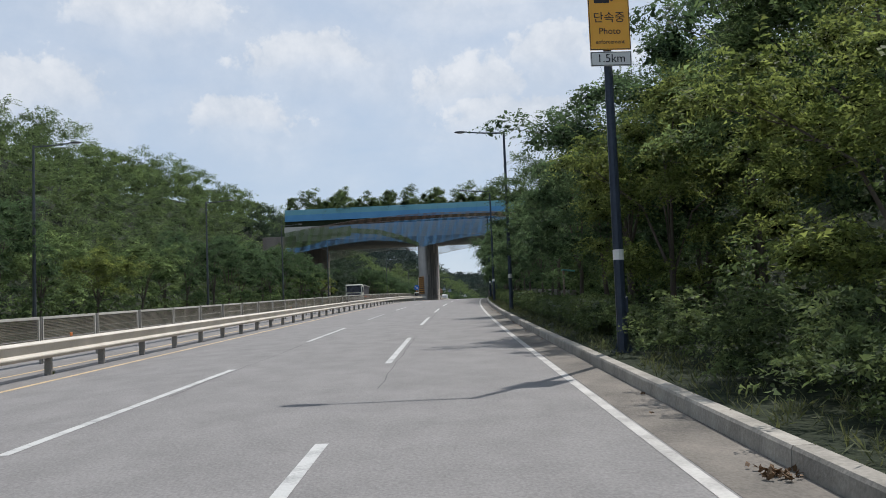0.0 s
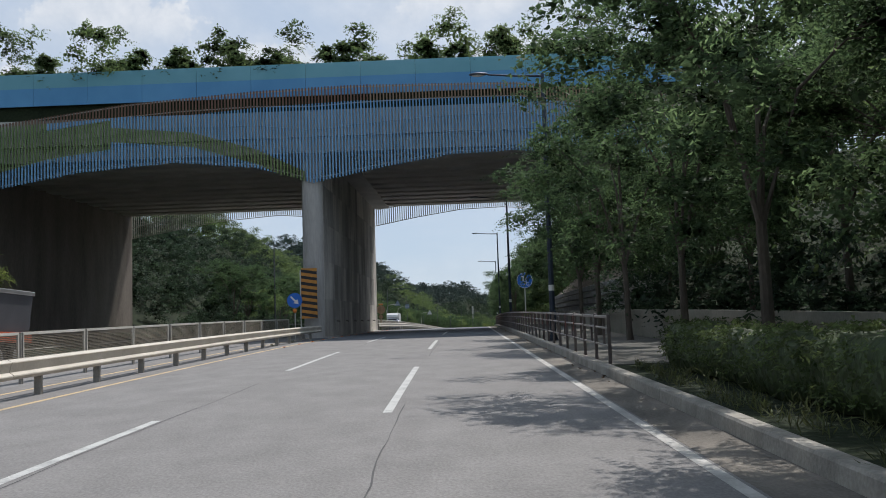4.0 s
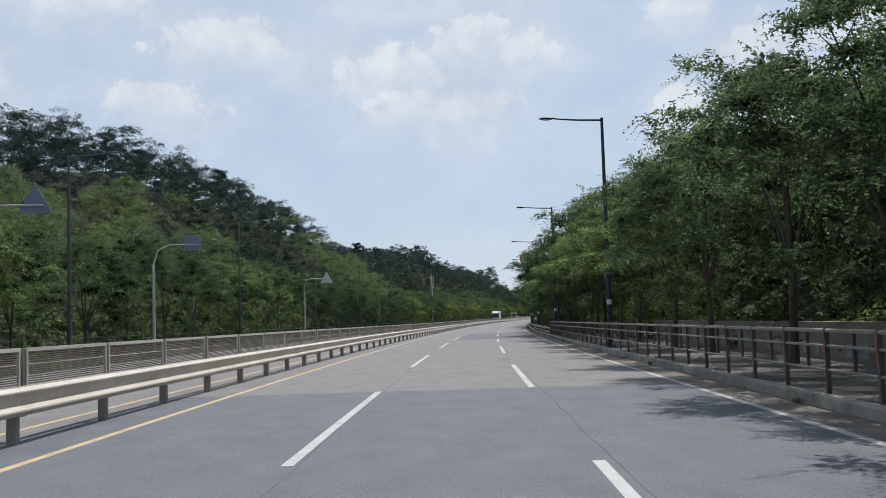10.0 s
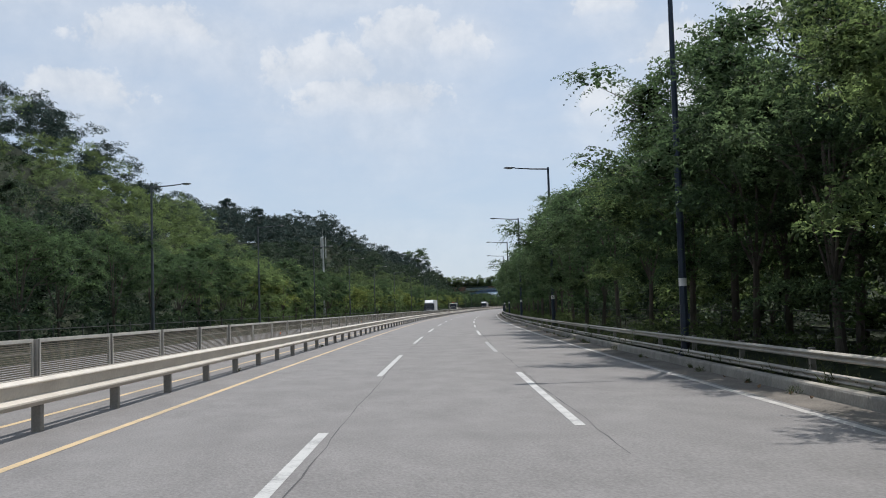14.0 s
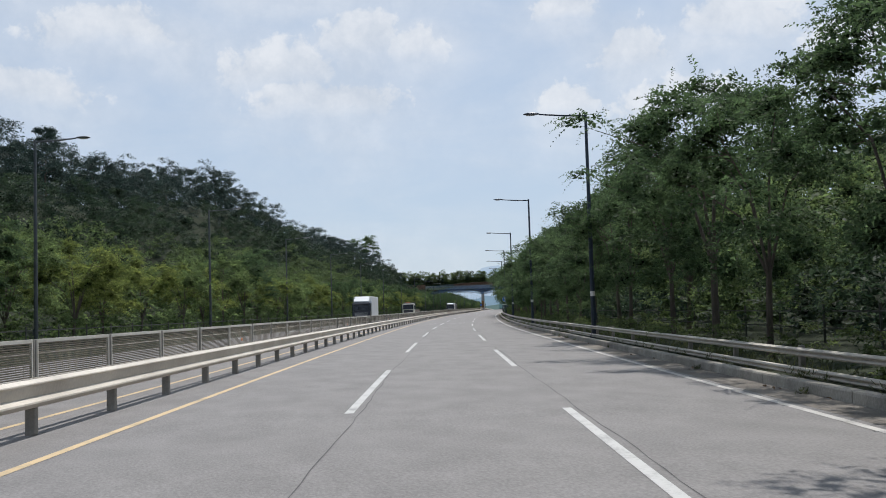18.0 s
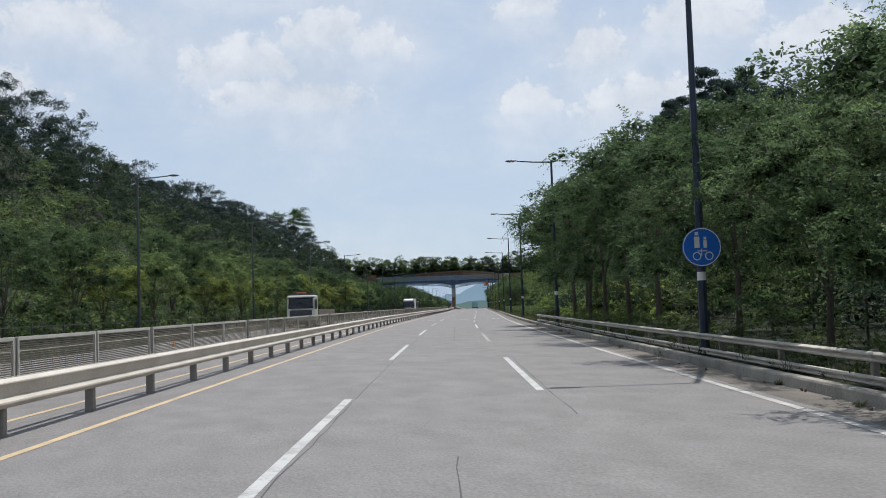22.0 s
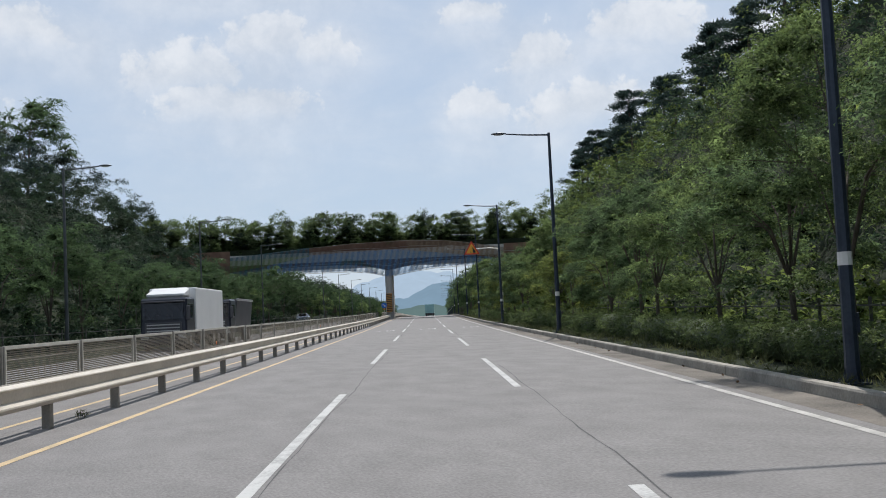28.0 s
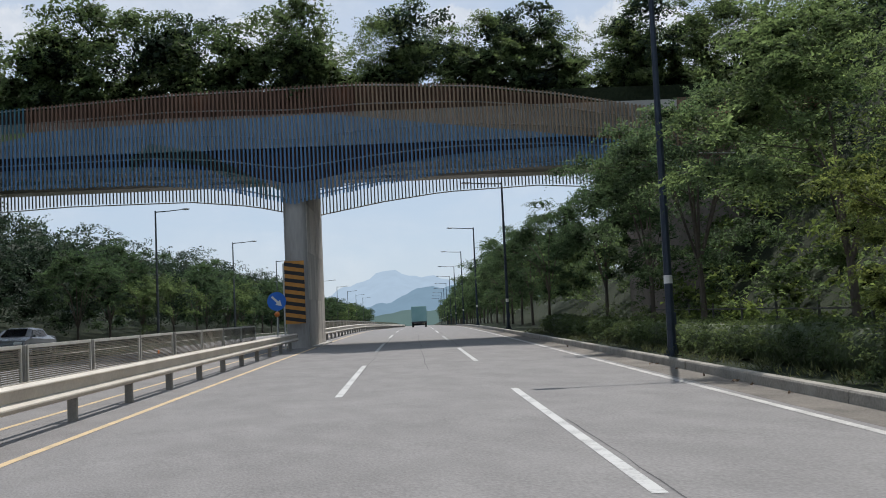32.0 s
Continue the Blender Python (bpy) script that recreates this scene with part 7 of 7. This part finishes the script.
            part("skirt", b, skirt, t_, "orange-red lower panel")
    elif body == "flatbed":
        b = bmesh.new()
        box(b, -1.2, 1.2, -L, -2.2, 0.95, 1.08, bevel=0.02)
        bed = part("bed", b, BODY_GREY, t_)
        for x in (-1.2, 1.2):
            for k in range(3):
                b = bmesh.new()
                y0 = -L + k * (L - 2.3) / 3
                box(b, x - 0.03, x + 0.03, y0 + 0.02, y0 + (L - 2.3) / 3 - 0.02, 1.08, 1.55, bevel=0.01)
                part("side_board", b, BOARD_WOOD, bed, "worn brown side board")
        b = bmesh.new()
        for x in (-1.1, 1.1):
            tube(b, [(x, -2.3, 1.0), (x, -2.3, 2.9), (x * 0.9, -2.3, 3.05)], [0.04, 0.04, 0.04], 6)
        for z in (1.7, 2.3, 2.95):
            tube(b, [(-1.1, -2.3, z), (1.1, -2.3, z)], [0.035, 0.035], 6)
        box(b, -1.05, 1.05, -2.34, -2.3, 1.1, 2.85)
        part("headboard_rack", b, BODY_GREY, t_)
        for k in range(4):
            b = bmesh.new()
            tube(b, [(-0.9, -0.7 - k * 0.35, 2.83), (0.9, -0.7 - k * 0.35, 2.84)], [0.07, 0.07], 6)
            part("roof_pole", b, BODY_GREY, t_, "pole lashed on the cab roof")
        b = bmesh.new()
        box(b, -0.3, 0.5, -1.4, -1.0, 2.9, 3.02, bevel=0.03)
        part("red_cloth", b, BODY_RED, t_, "folded red cloth on the roof load")
    for y in (-0.95, -L + 2.6, -L + 1.3):
        for x in (-1.05, 1.05):
            b = bmesh.new()
            tube(b, [(x - 0.14, y, 0.5), (x + 0.14, y, 0.5)], [0.5, 0.5], 18)
            w = part("wheel", b, TYRE, t_)
            b = bmesh.new()
            tube(b, [(x - 0.15, y, 0.5), (x + 0.15, y, 0.5)], [0.28, 0.28], 14)
            part("rim", b, CHROME, w, "dull metal rim")
    return t_


def extruded(b, side, x0, x1, nip=0.0):
    """A side outline of (y, z) drawn across from x0 to x1; nip draws in what lies above 1 m."""
    rows = [[b.verts.new((x * (1 - nip * max(0.0, z - 1.0)), y, z)) for y, z in side] for x in (x0, x1)]
    n = len(side)
    for k in range(n):
        b.faces.new((rows[0][k], rows[0][(k + 1) % n], rows[1][(k + 1) % n], rows[1][k]))
    b.faces.new(rows[0][::-1])
    b.faces.new(rows[1])
    return b


def small_truck(s, d, label):
    """A one-tonne box truck with a sloping windscreen; local +y is its front."""
    t_ = thing("box_truck", rpose(s, d, 0.0, 180), label, "truck")
    cab = part("cab", extruded(bmesh.new(), [(-1.95, 0.42), (0.0, 0.42), (0.05, 0.7), (-0.02, 0.98), (-0.28, 1.1), (-0.88, 1.86), (-1.05, 1.96), (-1.95, 1.96)], -0.86, 0.86, 0.07), BOX_WHITE, t_)
    b = bmesh.new()
    b.faces.new([b.verts.new(q) for q in ((-0.76, -0.29, 1.14), (0.76, -0.29, 1.14), (0.7, -0.84, 1.83), (-0.7, -0.84, 1.83))])
    bmesh.ops.solidify(b, geom=b.faces[:], thickness=0.02)
    part("windscreen", b, GLASS, cab, "sloping dark windscreen")
    for x in (-1, 1):
        b = bmesh.new()
        b.faces.new([b.verts.new((x * w, y, z)) for w, y, z in ((0.862, -0.6, 1.12), (0.862, -1.55, 1.12), (0.825, -1.55, 1.78), (0.825, -1.0, 1.78))])
        bmesh.ops.solidify(b, geom=b.faces[:], thickness=0.02)
        part("side_window", b, GLASS, cab, "dark side window")
        part("mirror", box(bmesh.new(), x * 1.02 - 0.08, x * 1.02 + 0.08, -0.5, -0.42, 1.15, 1.45, bevel=0.02), BODY_GREY, t_)
        part("headlight", box(bmesh.new(), x * 0.62 - 0.16, x * 0.62 + 0.16, -0.02, 0.06, 0.68, 0.86, bevel=0.02), LIGHT_GLASS, t_, "clear headlight")
        for y in (-0.75, -3.9):
            b = bmesh.new()
            tube(b, [(x * 0.6, y, 0.33), (x * 0.84, y, 0.33)], [0.33, 0.33], 16)
            w = part("wheel", b, TYRE, t_)
            b = bmesh.new()
            tube(b, [(x * 0.7, y, 0.33), (x * 0.85, y, 0.33)], [0.2, 0.2], 12)
            part("rim", b, CHROME, w, "metal rim")
    part("bumper", box(bmesh.new(), -0.86, 0.86, -0.1, 0.1, 0.36, 0.58, bevel=0.03), BODY_GREY, t_, "dark bumper")
    part("grille", box(bmesh.new(), -0.42, 0.42, 0.0, 0.06, 0.66, 0.84, bevel=0.01), BODY_GREY, cab, "dark grille")
    part("cargo_box", box(bmesh.new(), -0.92, 0.92, -5.1, -2.02, 0.78, 2.72, bevel=0.03), BOX_WHITE, t_)
    part("roof_deflector", extruded(bmesh.new(), [(-2.0, 1.98), (-0.95, 1.98), (-0.85, 2.15), (-0.95, 2.45), (-1.25, 2.66), (-2.0, 2.72)], -0.86, 0.86), BOX_WHITE, t_, "rounded white roof deflector")
    part("chassis", box(bmesh.new(), -0.4, 0.4, -5.0, -1.9, 0.5, 0.76), BODY_GREY, t_)
    return t_


truck(149.0, -12.0, "white tipper lorry with a black and red body", CAB_WHITE, "tipper", BODY_GREY, 8.0, 2.75, skirt=BODY_RED)
truck(250.0, -12.0, "cream tipper lorry with a dark grey body", CAB_WHITE, "tipper", BODY_GREY, 8.3, 2.7)
small_truck(277.0, -8.7, "small white box truck with a rounded roof deflector")
truck(670.0, -12.0, "black-cabbed lorry with a tall white cargo box", CAB_BLACK, "box", BOX_WHITE, 10.5, 3.6)
truck(882.0, -12.0, "black-cabbed lorry with a white cargo box", CAB_BLACK, "box", BOX_WHITE, 9.5, 3.3)
truck(894.0, -12.0, "dark tipper lorry following a box lorry", CAB_BLACK, "tipper", BODY_GREY, 8.2, 2.8)
TEAL = mat("teal_box_sheet", (0.2, 0.38, 0.38), (0.28, 0.46, 0.46), 0.6, 0.45, bump=0.03)
truck(1120.0, 1.5, "teal and white box lorry driving ahead", CAB_WHITE, "box", TEAL, 9.0, 3.4, turn=0.0)

truck(739.6, -11.6, "white flatbed lorry with brown side boards and a roof load", CAB_WHITE, "flatbed", BODY_GREY, 12.5, 2.7)
sedan(265.5, -7.3, "silver saloon car on the opposite carriageway")

# small teal board on a stake in the hedge
t_ = thing("path_marker", rpose(51.7, 9.7, 0.16, 12), "small teal board on a weathered wooden stake", "sign")
b = bmesh.new()
tube(b, [(0, 0, -0.05), (0, 0, 1.98)], [0.06, 0.055], 8)
part("stake", b, BOARD_WOOD, t_)
b = bmesh.new()
box(b, -0.29, 0.29, -0.17, 0.13, 1.94, 2.0, bevel=0.012, m=pose(0, 0, 0, 0, 7, 0))
part("board", b, mat("teal_board_paint", (0.05, 0.24, 0.24), (0.09, 0.33, 0.32), 3, 0.5, bump=0.05), t_, "teal board")

# dry leaves in the gutter
DRY = mat("dry_leaves", (0.09, 0.05, 0.025), (0.24, 0.15, 0.08), 6, 0.8, bump=0.1, island=0.35)
lc = np.concatenate([rpa(11.8 + G.normal(0, 0.14, 26), 6.84 + G.normal(0, 0.07, 26), 0.04), rpa(G.uniform(4, 1000, 420), 6.98 - np.abs(G.normal(0, 0.12, 420)), 0.035)])
lv, lf = leaf_cards(lc, np.full(len(lc), 0.025), 3, 0.07, 0.04, 0.4, 0.3, 0.0)
tagged(new("leaf_litter", mesh_of(lv, lf, DRY, "leaf_litter")), "dry brown leaves gathered along the gutter", "leaves", kind="stuff")
sedan(998.0, -18.9, "pale saloon car standing on the verge by the bridge", 0.16)
